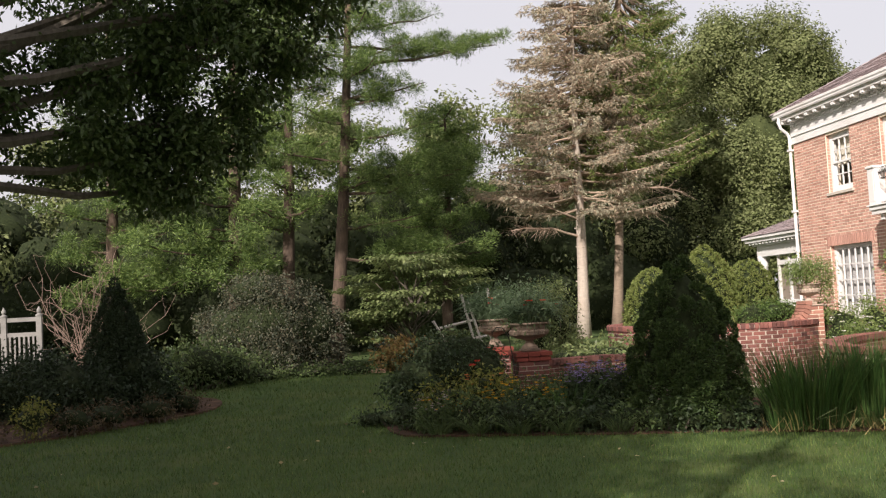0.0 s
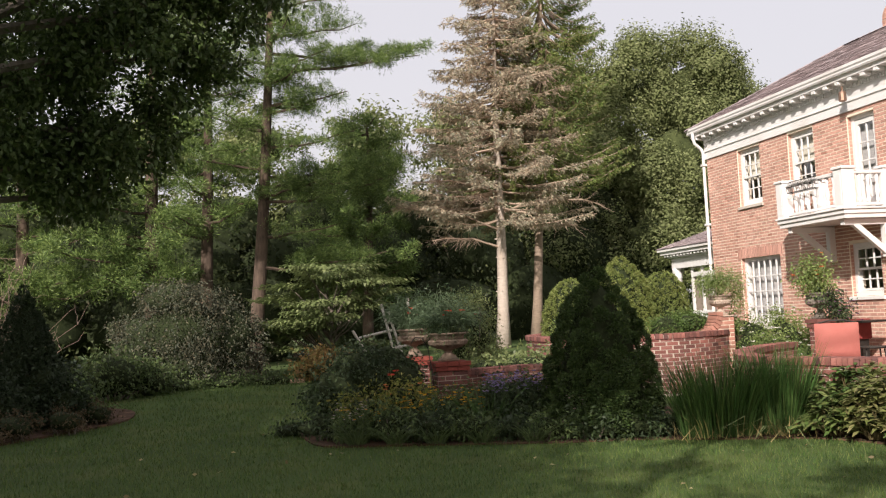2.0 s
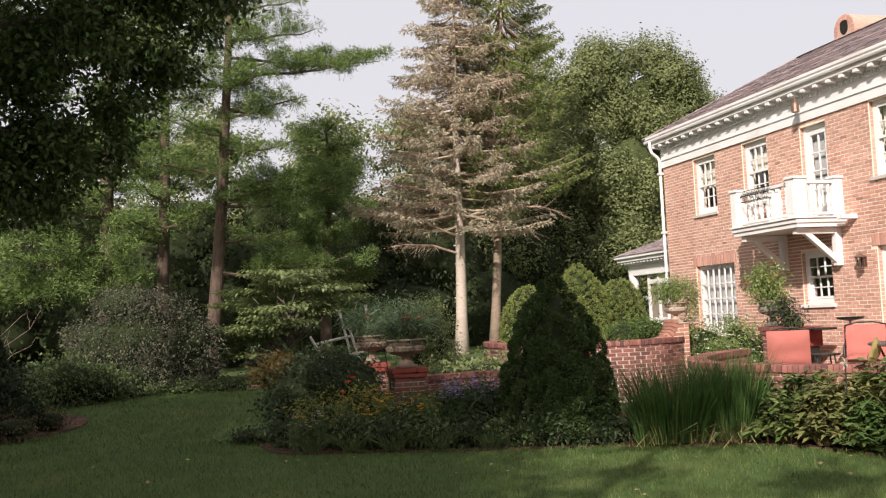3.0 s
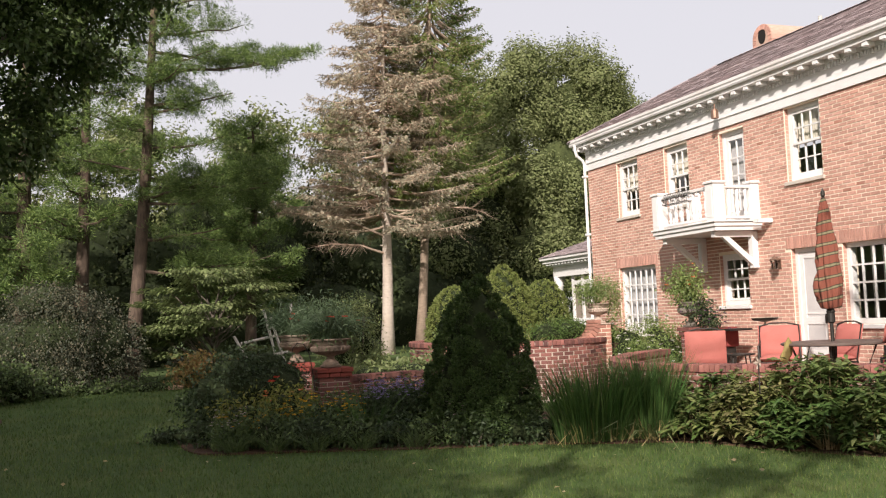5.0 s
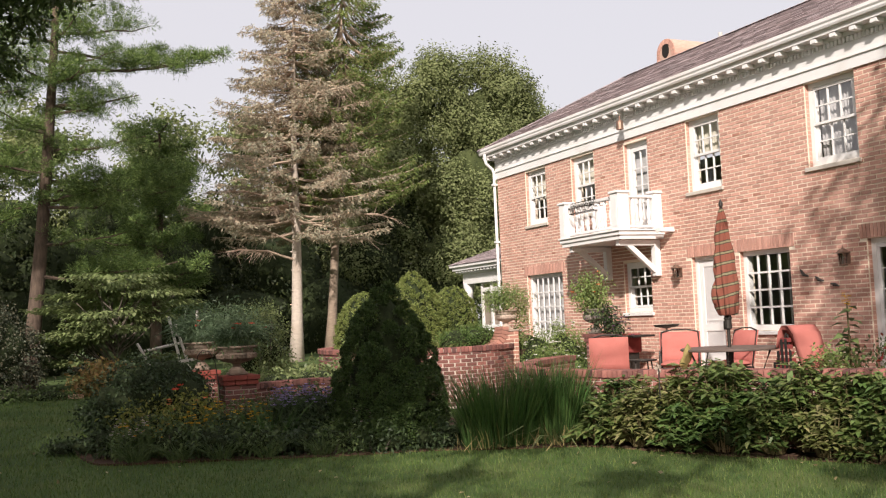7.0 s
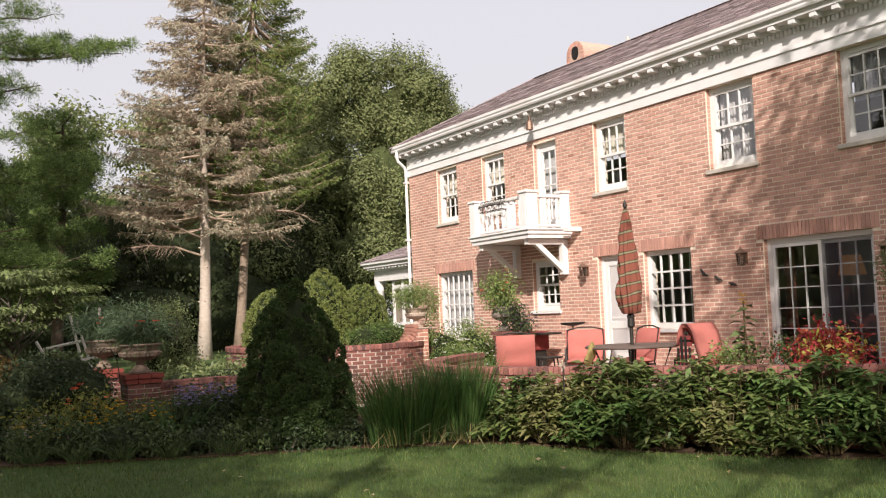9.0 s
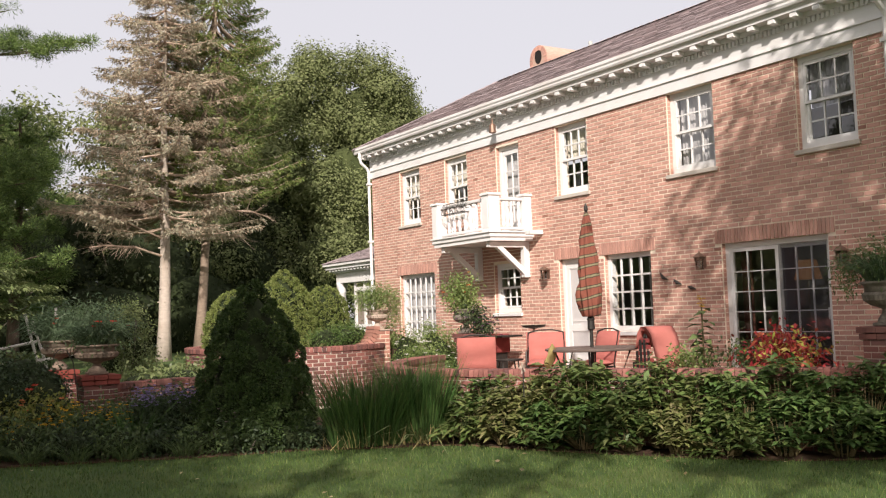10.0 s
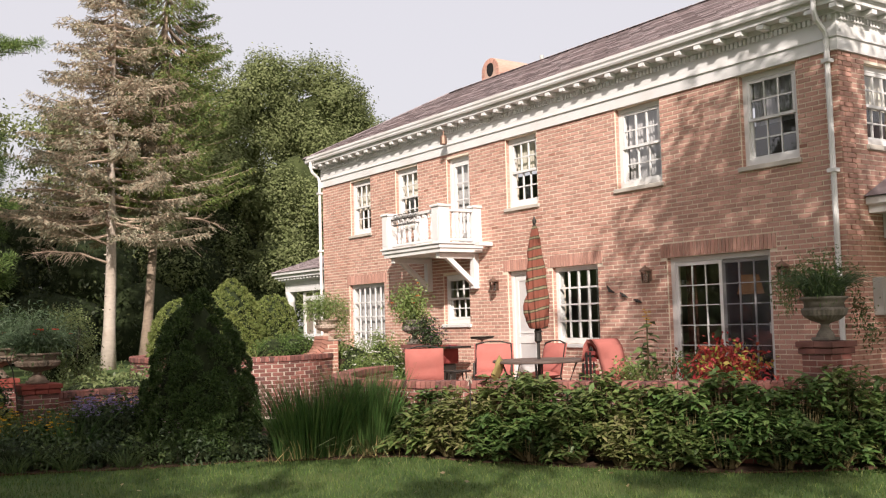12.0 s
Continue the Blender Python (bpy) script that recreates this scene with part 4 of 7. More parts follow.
def pedestal(at, z0, z1, w, label, cap_mat=RED_CAP, rows=None):
    """A brick pedestal of stretcher courses with a projecting two-course cap."""
    ob = empty("brick_pedestal", label, "pedestal", (*at, z0), "brick pedestals")
    hgt = z1 - z0
    part("core", Mesh().box((-w + 0.004, -w + 0.004, 0), (w - 0.004, w - 0.004, hgt - 0.16)), GMORTAR, ob)
    ch = 0.074
    rows = int((hgt - 0.155) / ch)
    mesh = {}
    for r in range(rows):
        z = hgt - 0.155 - (r + 1) * ch
        n = max(2, round(2 * w / 0.215))
        L = 2 * w / n
        for k in range(4):
            for i in range(n + (r + k) % 2):
                a = -w + i * L - ((r + k) % 2) * L / 2
                b = min(w - 0.0, a + L)
                a = max(-w, a)
                key = round(b - a, 3)
                if key < 0.03:
                    continue
                if key not in mesh:
                    mesh[key] = Mesh().box((-key / 2 + 0.006, -0.05, 0.006), (key / 2 - 0.006, 0.0, ch - 0.006)).data("brick", GBRICK_PIECE)
                o = new("brick", mesh[key])
                o.parent = ob
                o.matrix_basis = Matrix.Rotation(k * math.pi / 2, 4, "Z") @ Matrix.Translation(((a + b) / 2, w + 0.001 * (k % 2), z)) 
    for j, (z, grow) in enumerate(((hgt - 0.153, 0.03), (hgt - 0.076, 0.05))):
        g = w + grow
        n = max(2, round(2 * g / 0.21))
        for i in range(n):
            for q in range(2):
                a, b = -g + 2 * g * i / n, -g + 2 * g * (i + 1) / n
                o = part("cap_brick", Mesh().box((a + 0.004, -g if q == 0 else 0.003, z), (b - 0.004, -0.003 if q == 0 else g, z + 0.07), bevel=0.005), cap_mat, ob)
    return ob


URN_STONE = material("urn_stone", (0.20, 0.145, 0.11), (0.30, 0.23, 0.18), 9, 70, 0.85, 0.4, stain=(0.12, 0.10, 0.075), stain_scale=5)
GREY_STONE = material("grey_urn_stone", (0.13, 0.115, 0.095), (0.24, 0.21, 0.18), 9, 70, 0.85, 0.4, stain=(0.09, 0.08, 0.06), stain_scale=6)
PALE_STONE = material("pale_urn_stone", (0.42, 0.33, 0.27), (0.52, 0.42, 0.35), 9, 70, 0.85, 0.4, stain=(0.33, 0.25, 0.2), stain_scale=5)


def urn(at, z, r, h, mat, label):
    ob = empty("garden_urn", label, "urn", (*at, z), "garden urns")
    part("foot", Mesh().box((-r * 0.42, -r * 0.42, 0), (r * 0.42, r * 0.42, 0.04), bevel=0.008).lathe([(r * 0.40, 0.04), (r * 0.36, 0.08), (r * 0.2, h * 0.28), (r * 0.17, h * 0.36), (r * 0.24, h * 0.40)], 24), mat, ob, smooth=False)
    part("bowl", Mesh().lathe([(r * 0.25, h * 0.40, 1), (r * 0.6, h * 0.47, 1), (r * 0.86, h * 0.58, 1), (r * 0.92, h * 0.70, 1), (r * 0.86, h * 0.76)], 60, (0, 0, 0), 30, 0.05), mat, ob)
    part("rim", Mesh().lathe([(r * 0.84, h * 0.76), (r * 0.82, h * 0.86), (r * 0.9, h * 0.92), (r, h * 0.95), (r, h), (r * 0.9, h), (r * 0.86, h * 0.93), (0.01, h * 0.93)], 40), mat, ob, smooth=True)
    return ob


pedestal((3.03, 15.05), -0.05, 0.98, 0.25, "red brick pedestal with a bright red projecting cap")
pedestal((2.72, 16.35), 0.0, 1.03, 0.22, "red brick pedestal beside its twin, cap of red brick")
pedestal((9.67, 14.75), 0.35, 1.33, 0.14, "dark red brick pedestal on the terrace wall", GBRICK)
pedestal((10.0, 6.25), 0.0, 1.40, 0.20, "dark red brick pedestal beside the steps", GBRICK)
urn((3.03, 15.05), 0.98, 0.345, 0.46, URN_STONE, "brown stone pedestal urn with gadrooned bowl")
urn((2.72, 16.35), 1.03, 0.30, 0.48, URN_STONE, "brown stone urn behind its twin")
urn((9.67, 14.75), 1.33, 0.25, 0.46, GREY_STONE, "weathered grey-brown stone urn")
urn((10.0, 6.25), 1.40, 0.275, 0.52, GREY_STONE, "large mossy grey stone urn with fluted bowl")

# the pier that ends the planter wall, and its swept shoulder
pier = empty("brick_pier", "brick pier with pale joints and a curved shoulder", "pier", (8.99, 17.0, 0))
part("core", Mesh().box((-0.172, -0.172, 0), (0.172, 0.172, 1.40)), MORTAR, pier)
pm1 = Mesh()
for r in range(18):
    z = 1.41 - (r + 1) * 0.078
    for k in range(4):
        half = 0.18
        dist = 0.18
        cuts = [-half, 0.04, half] if (r + k) % 2 else [-half, -0.08, half]
        for a, b in zip(cuts, cuts[1:]):
            o = part("brick", Mesh().box((a + 0.007, dist - 0.04, 0.008), (b - 0.007, dist + 0.002 * (k % 2), 0.070)), PIER_BRICK, pier)
            o.matrix_basis = Matrix.Rotation(k * math.pi / 2, 4, "Z") @ Matrix.Translation((0, 0, z))
part("top", Mesh().box((-0.185, -0.185, 1.411), (0.185, 0.185, 1.44), bevel=0.01), PALE_STONE, pier)
shoulder = Mesh()
cx, cz, rr = -0.55, 1.52, 0.37
for i in range(8):
    a0, a1 = radians(-88 + 11 * i), radians(-88 + 11 * (i + 1) - 1.5)
    vs = [(cx + q * math.cos(a), y, cz + q * math.sin(a)) for y in (-0.2, 0.16) for q, a in ((rr, a0), (rr + 0.13, a0), (rr + 0.13, a1), (rr, a1))]
    f = [(0, 1, 2, 3), (7, 6, 5, 4), (0, 4, 5, 1), (1, 5, 6, 2), (2, 6, 7, 3), (3, 7, 4, 0)]
    part("shoulder_brick", Mesh().add(vs, f), PIER_BRICK, pier)
fill = [(cx + (rr + 0.125) * math.cos(radians(-88 + 11 * i)), cz + (rr + 0.125) * math.sin(radians(-88 + 11 * i))) for i in range(9)]
fill = [(-0.17, 0.9), (-0.59, 0.9)] + fill
m = len(fill)
part("shoulder_core", Mesh().add([(x, y, z) for y in (-0.17, 0.14) for x, z in fill], [tuple(range(m)), tuple(range(m, 2 * m))[::-1]] + [(i, m + i, m + (i + 1) % m, (i + 1) % m) for i in range(m)]), GMORTAR, pier)
urn((8.99, 17.0), 1.44, 0.235, 0.40, PALE_STONE, "pale stone urn on the brick pier")

# ---- terrace furniture ----
CORAL = material("coral_cushion", (0.41, 0.135, 0.115), (0.48, 0.175, 0.15), 3, 120, 0.95, 0.2, stain=(0.36, 0.13, 0.11), stain_scale=3, spec=0.1)
RED_DARK = material("dark_red_weave", (0.16, 0.03, 0.03), (0.24, 0.05, 0.045), 6, 90, 0.9, 0.3)


def pad(m, w, h, t, bulge=0.03, n=8):
    """A soft cushion in the x-z plane, thickness along y."""
    vs, fs = [], []
    for s in (-1, 1):
        for i in range(n + 1):
            for j in range(n + 1):
                u, v = i / n * 2 - 1, j / n * 2 - 1
                e = (1 - u ** 6) * (1 - v ** 6)
                vs.append((u * w / 2, s * (t / 2 * e ** 0.5 + bulge * e * (0.6 + 0.4 * math.sin(5 * v + u))), (v + 1) / 2 * h))
    k = (n + 1) ** 2
    for o, flip in ((0, False), (k, True)):
        for i in range(n):
            for j in range(n):
                q = (o + i * (n + 1) + j, o + (i + 1) * (n + 1) + j, o + (i + 1) * (n + 1) + j + 1, o + i * (n + 1) + j + 1)
                fs.append(q if not flip else q[::-1])
    return m.add(vs, fs)


def patio_chair(x, y, turn, label, tilt=14, weave=False):
    """A tubular chair with a coral seat and back cushion; it faces local -y."""
    ob = empty("patio_chair", label, "chair", (x, y, PZ), "chairs round the terrace table")
    ob.rotation_euler = (0, 0, radians(turn))
    for s in (-1, 1):
        part("leg", Mesh().tube([(0.27 * s, -0.26, 0), (0.27 * s, -0.27, 0.38), (0.27 * s, -0.2, 0.62), (0.27 * s, 0.22, 0.64)], 0.013, 6), IRON, ob)
        part("leg", Mesh().tube([(0.27 * s, 0.3, 0), (0.27 * s, 0.2, 0.4), (0.26 * s, 0.33, 0.92)], 0.013, 6), IRON, ob)
    part("seat_frame", Mesh().tube([(-0.27, -0.24, 0.36), (0.27, -0.24, 0.36), (0.27, 0.22, 0.36), (-0.27, 0.22, 0.36), (-0.27, -0.24, 0.36)], 0.012, 6), IRON, ob)
    part("back_rail", Mesh().tube([(-0.26, 0.33, 0.92), (-0.1, 0.35, 0.96), (0.1, 0.35, 0.96), (0.26, 0.33, 0.92)], 0.013, 6), IRON, ob)
    o = part("seat_cushion", pad(Mesh(), 0.54, 0.5, 0.07), CORAL, ob, smooth=True)
    o.matrix_basis = pose(0, -0.26, 0.42, -90, 0, 0) @ Matrix.Scale(-1, 4, (0, 1, 0))
    o = part("back_cushion", pad(Mesh(), 0.58, 0.52, 0.075), CORAL, ob, smooth=True)
    o.matrix_basis = pose(0, 0.22, 0.42, -tilt, 0, 0)
    return ob


patio_chair(7.99, 11.88, 146, "coral-cushioned patio chair with its back to the wall")
patio_chair(9.59, 12.23, -40, "coral-cushioned patio chair facing the lawn").scale = (1.14, 1.1, 1.0)
patio_chair(9.9, 11.4, -92, "coral-cushioned patio chair behind the parasol pole")
# the chair with a cushion hung over its woven back
fc = empty("woven_patio_chair", "dark woven chair with a coral cushion draped over its back", "chair", (9.45, 9.45, PZ))
fc.rotation_euler = (0, 0, radians(8))
for s in (-1, 1):
    part("leg", Mesh().tube([(0.27 * s, -0.3, 0), (0.27 * s, -0.05, 0.45), (0.26 * s, 0.0, 0.9)], 0.013, 6), IRON, fc)
    part("leg", Mesh().tube([(0.27 * s, 0.35, 0), (0.27 * s, 0.2, 0.5), (0.26 * s, 0.02, 0.92)], 0.013, 6), IRON, fc)
for i in range(9):
    z = 0.08 + 0.09 * i
    part("woven_strap", Mesh().box((-0.285, -0.24 * (1 - z / 1.1), z), (-0.273, 0.34 * (1 - z / 1.05) + 0.02, z + 0.055)), RED_DARK, fc)
for i in range(8):
    y = -0.2 + 0.066 * i
    part("woven_strap", Mesh().box((-0.292, y, 0.06), (-0.286, y + 0.04, 0.06 + (0.95 - abs(y - 0.03) * 2.6) * 0.9)), IRON, fc)
dcm = Mesh()
prof = [(-0.28, 0.12), (-0.18, 0.55), (-0.10, 0.86), (-0.03, 0.96), (0.06, 0.97), (0.12, 0.88), (0.16, 0.72)]
vs = []
for k, s in enumerate((0, 0.055)):
    for p, z in prof:
        for i in range(7):
            u = -0.29 + 0.58 * i / 6
            vs.append((u, p * (1 + s * 1.2) + 0.006 * math.sin(9 * u + 4 * z), z + s * (0.9 if z > 0.8 else 0.25)))
nn = len(prof)
g = lambda k, j, i: k * nn * 7 + j * 7 + i
fs = [tuple(g(k, *q) for q in ((j, i), (j, i + 1), (j + 1, i + 1), (j + 1, i))) for k in (0, 1) for j in range(nn - 1) for i in range(6)]
fs += [(g(0, j, e), g(0, j + 1, e), g(1, j + 1, e), g(1, j, e)) for j in range(nn - 1) for e in (0, 6)] + [(g(0, e, i), g(0, e, i + 1), g(1, e, i + 1), g(1, e, i)) for e in (0, nn - 1) for i in range(6)]
part("draped_cushion", dcm.add(vs, fs), CORAL, fc, smooth=True)

TABLE_TOP = material("bronze_table_top", (0.10, 0.075, 0.065), (0.15, 0.115, 0.10), 4, 60, 0.55, 0.05, spec=0.2)
table = empty("patio_table", "round dark bronze patio table under the parasol", "table", (9.0, 10.35, PZ))
part("tabletop", Mesh().lathe([(0.66, 0.69), (0.685, 0.70), (0.685, 0.72), (0.67, 0.73), (0.02, 0.732)], 48), TABLE_TOP, table)
for k in range(4):
    a = math.pi / 4 + k * math.pi / 2
    c, s = math.cos(a), math.sin(a)
    part("leg", Mesh().tube([(0.55 * c, 0.55 * s, 0), (0.42 * c, 0.42 * s, 0.35), (0.55 * c, 0.55 * s, 0.69)], 0.016, 6), IRON, table)


def parasol():
    ob = empty("parasol", "closed terracotta and olive striped parasol through the table", "parasol", (9.0, 10.35, PZ))
    STRIPE = bpy.data.materials.new("striped_canvas")
    STRIPE.use_nodes = True
    t = STRIPE.node_tree
    b = t.nodes["Principled BSDF"]
    co, mp, wv, rp = (t.nodes.new("ShaderNode" + k) for k in ("TexCoord", "Mapping", "TexWave", "ValToRGB"))
    mp.inputs["Rotation"].default_value = (0.12, 0.16, 0.0)
    t.links.new(co.outputs["Object"], mp.inputs[0])
    t.links.new(mp.outputs[0], wv.inputs[0])
    wv.wave_type, wv.bands_direction, wv.wave_profile = "BANDS", "Z", "SAW"
    wv.inputs["Scale"].default_value, wv.inputs["Distortion"].default_value, wv.inputs["Detail Scale"].default_value = 2.1, 1.1, 1.6
    e = rp.color_ramp
    e.interpolation = "CONSTANT"
    for p, c in ((0.0, (0.20, 0.062, 0.04)), (0.42, (0.055, 0.035, 0.022)), (0.5, (0.20, 0.185, 0.11)), (0.66, (0.055, 0.035, 0.022)), (0.74, (0.20, 0.062, 0.04))):
        el = e.elements.new(p) if p else e.elements[0]
        el.color = (*c, 1)
    e.elements[-1].color = (0.20, 0.062, 0.04, 1)
    t.links.new(wv.outputs[0], rp.inputs[0])
    t.links.new(rp.outputs[0], b.inputs["Base Color"])
    b.inputs["Roughness"].default_value = 0.9
    part("pole", Mesh().lathe([(0.025, 0.0), (0.025, 2.72)], 12), IRON, ob)
    part("base", Mesh().lathe([(0.26, 0.0), (0.26, 0.05), (0.06, 0.10), (0.04, 0.3)], 24), IRON, ob)
    part("collar", Mesh().lathe([(0.03, 0.98), (0.055, 1.0), (0.05, 1.12), (0.06, 1.14), (0.035, 1.2)], 12), IRON, ob)
    m = Mesh()
    prof = [(0.10, 1.18), (0.13, 1.2), (0.15, 1.3), (0.16, 1.42), (0.155, 1.55), (0.15, 1.7), (0.14, 1.85), (0.13, 2.0), (0.115, 2.15), (0.10, 2.3), (0.075, 2.5), (0.045, 2.66), (0.02, 2.72)]
    vs, n = [], 64
    for r, z in prof:
        for k in range(n):
            a = 2 * math.pi * k / n
            q = r * (0.68 + 0.38 * abs(math.sin(4 * a + 0.9 * z)) ** 0.7 + 0.10 * math.sin(11 * a + 6 * z) + 0.09 * math.sin(3 * a - 13 * z) + 0.07 * math.sin(17 * a - 19 * z))
            vs.append((q * math.cos(a), q * math.sin(a), z))
    m.add(vs, [(i * n + k, i * n + (k + 1) % n, (i + 1) * n + (k + 1) % n, (i + 1) * n + k) for i in range(len(prof) - 1) for k in range(n)])
    part("canopy", m, STRIPE, ob, smooth=True)
    part("folded_flap", Mesh().lathe([(0.02, -0.16), (0.05, -0.10), (0.07, 0.0), (0.06, 0.10), (0.03, 0.18)], 14), STRIPE, ob, smooth=True).matrix_basis = pose(-0.11, 0.09, 1.5, 0, 10, 0)
    part("finial", Mesh().lathe([(0.015, 2.72), (0.03, 2.75), (0.03, 2.79), (0.012, 2.83), (0.005, 2.85)], 10), IRON, ob)


parasol()
TOWEL = material("striped_towel", (0.38, 0.42, 0.14), (0.5, 0.5, 0.22), 7, 60, 0.9, 0.2, c=(0.4, 0.12, 0.06))
tm = Mesh()
pad(tm, 0.36, 0.34, 0.02, 0.03)
tw_ob = tagged(part("folded_towel", tm, TOWEL, smooth=True), "yellow-green folded towel hung by the table", "towel")
tw_ob.matrix_basis = pose(8.28, 10.52, 0.88, 18, 22, 40)
side = empty("side_table", "small dark metal side table beside the chairs", "side table", (9.1, 12.6, PZ))
part("top", Mesh().lathe([(0.24, 0.48), (0.25, 0.49), (0.25, 0.505), (0.02, 0.507)], 24), IRON, side)
for k in range(4):
    a = 0.4 + k * math.pi / 2
    part("leg", Mesh().tube([(0.24 * math.cos(a), 0.24 * math.sin(a), 0), (0.18 * math.cos(a), 0.18 * math.sin(a), 0.48)], 0.012, 6), IRON, side)
grill = empty("kettle_grill", "dark reddish grill with side shelf near the house wall", "grill", (10.55, 15.2, PZ))
part("body", Mesh().box((-0.25, -0.35, 0.5), (0.2, 0.3, 0.86), bevel=0.02), RED_DARK, grill)
part("shelf", Mesh().box((-0.27, -0.75, 0.80), (0.22, 0.5, 0.84), bevel=0.008), IRON, grill)
for s in (-1, 1):
    part("leg", Mesh().box((-0.22, 0.25 * s - 0.03, 0), (0.18, 0.25 * s + 0.03, 0.5)), IRON, grill)
bb = empty("bird_bath", "tall thin cream stand with a dark dish", "bird bath", (10.4, 13.6, PZ))
part("stem", Mesh().tube([(0, 0, 0), (0, 0, 0.98)], 0.02, 8), PALE_STONE, bb)
part("dish", Mesh().lathe([(0.03, 0.96), (0.2, 0.99), (0.23, 1.03), (0.21, 1.03), (0.02, 1.0)], 20), IRON, bb)


def flowerpot(x, y, z, r, h, mat, label):
    ob = empty("flower_pot", label, "flower pot", (x, y, z), "terrace pots")
    part("pot", Mesh().lathe([(r * 0.7, 0), (r * 0.95, h * 0.8), (r, h * 0.82), (r, h), (r * 0.88, h), (r * 0.85, h * 0.9), (0.01, h * 0.9)], 24), mat, ob, smooth=True)
    return ob


flowerpot(9.55, 8.98, PZ, 0.2, 0.36, PALE_STONE, "pale stone pot with trailing greens")
flowerpot(9.9, 9.03, PZ, 0.22, 0.36, material("terracotta", (0.30, 0.12, 0.08), (0.38, 0.17, 0.11), 6, 60, 0.85, 0.2), "terracotta pot with a tall leafy plant")
flowerpot(9.9, 7.65, PZ, 0.24, 0.36, GREY_STONE, "grey pot with a red and green coleus")
flowerpot(10.25, 8.55, PZ, 0.2, 0.36, material("wooden_pot", (0.25, 0.13, 0.08), (0.32, 0.18, 0.12), 6, 60, 0.85, 0.2), "brown pot with bushy greens by the patio door")


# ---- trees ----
# colours of the solid cores: shade between the leaves, put in as dark green
WOOD_SHADE_CORE = material("leaf_shade_core", (0.03, 0.04, 0.014), (0.07, 0.085, 0.03), 5, 26, 0.95, 1.0)
SHADE_CORE = material("inner_foliage", (0.012, 0.018, 0.006), (0.03, 0.042, 0.014), 14, 60, 0.95, 1.0)


def blob(m, c, r, n=9):
    """An uneven rounded body."""
    ph = R.uniform(0, 6.28, 3)
    vs = []
    for i in range(n + 1):
        th = math.pi * i / n
        for k in range(2 * n):
            a = math.pi * k / n
            u = (math.sin(th) * math.cos(a), math.sin(th) * math.sin(a), math.cos(th))
            q = 1 + 0.12 * math.sin(4 * u[0] + ph[0] + 3 * u[2]) + 0.10 * math.sin(6 * u[1] + ph[1]) + 0.06 * math.sin(11 * u[2] + 5 * u[0] + ph[2])
            vs.append([c[j] + r[j] * u[j] * q for j in range(3)])
    w = 2 * n
    m.add(vs, [(i * w + k, i * w + (k + 1) % w, (i + 1) * w + (k + 1) % w, (i + 1) * w + k) for i in range(n) for k in range(w)])


def limb(m, a, b, r0, r1, sag=0.0, n=5, kink=0.06):
    a, b = Vector(a), Vector(b)
    pts, L = [], (b - a).length
    for i in range(6):
        t = i / 5
        p = a.lerp(b, t) + Vector((0, 0, -sag * math.sin(math.pi * t) * L))
        if 0 < i < 5:
            p += Vector(R.normal(size=3) * kink * L * 0.3)
        pts.append(p)
    m.tube(pts, [r0 + (r1 - r0) * i / 5 for i in range(6)], n)
    return pts


def tree(name, label, category, at, group=""):
    return empty(name, label, category, at, group)


def tpart(name, me, mat, root, label="", smooth=False, kind=""):
    ob = part(name, me, mat, root, label, smooth)
    ob.matrix_parent_inverse = Matrix.Translation(-root.location)
    if kind or name in ("stem_cluster", "branching"):
        ob["kind"] = kind or "stuff"
    return ob


def tufts(c, size, n, flat=0.4, length=0.16, width=0.022):
    """A pad of separate needle brushes, each with needles that point up and out of its middle."""
    k = max(4, int(9 * size))
    o = np.repeat(c + in_ball(k, 0.6) * np.array([size, size, size * flat]), n, 0)
    r = np.repeat(R.uniform(0.14, 0.27, k), n)[:, None]
    u = unit(R.normal(size=(n * k, 3)) * np.array([1, 1, 0.65]) + np.array([0, 0, 0.35]))
    return leaf_quads(o + u * r * R.uniform(0.25, 1.0, (n * k, 1)), u + R.normal(size=(n * k, 3)) * 0.25, length * R.uniform(0.6, 1.15, n * k), width, 0.05)


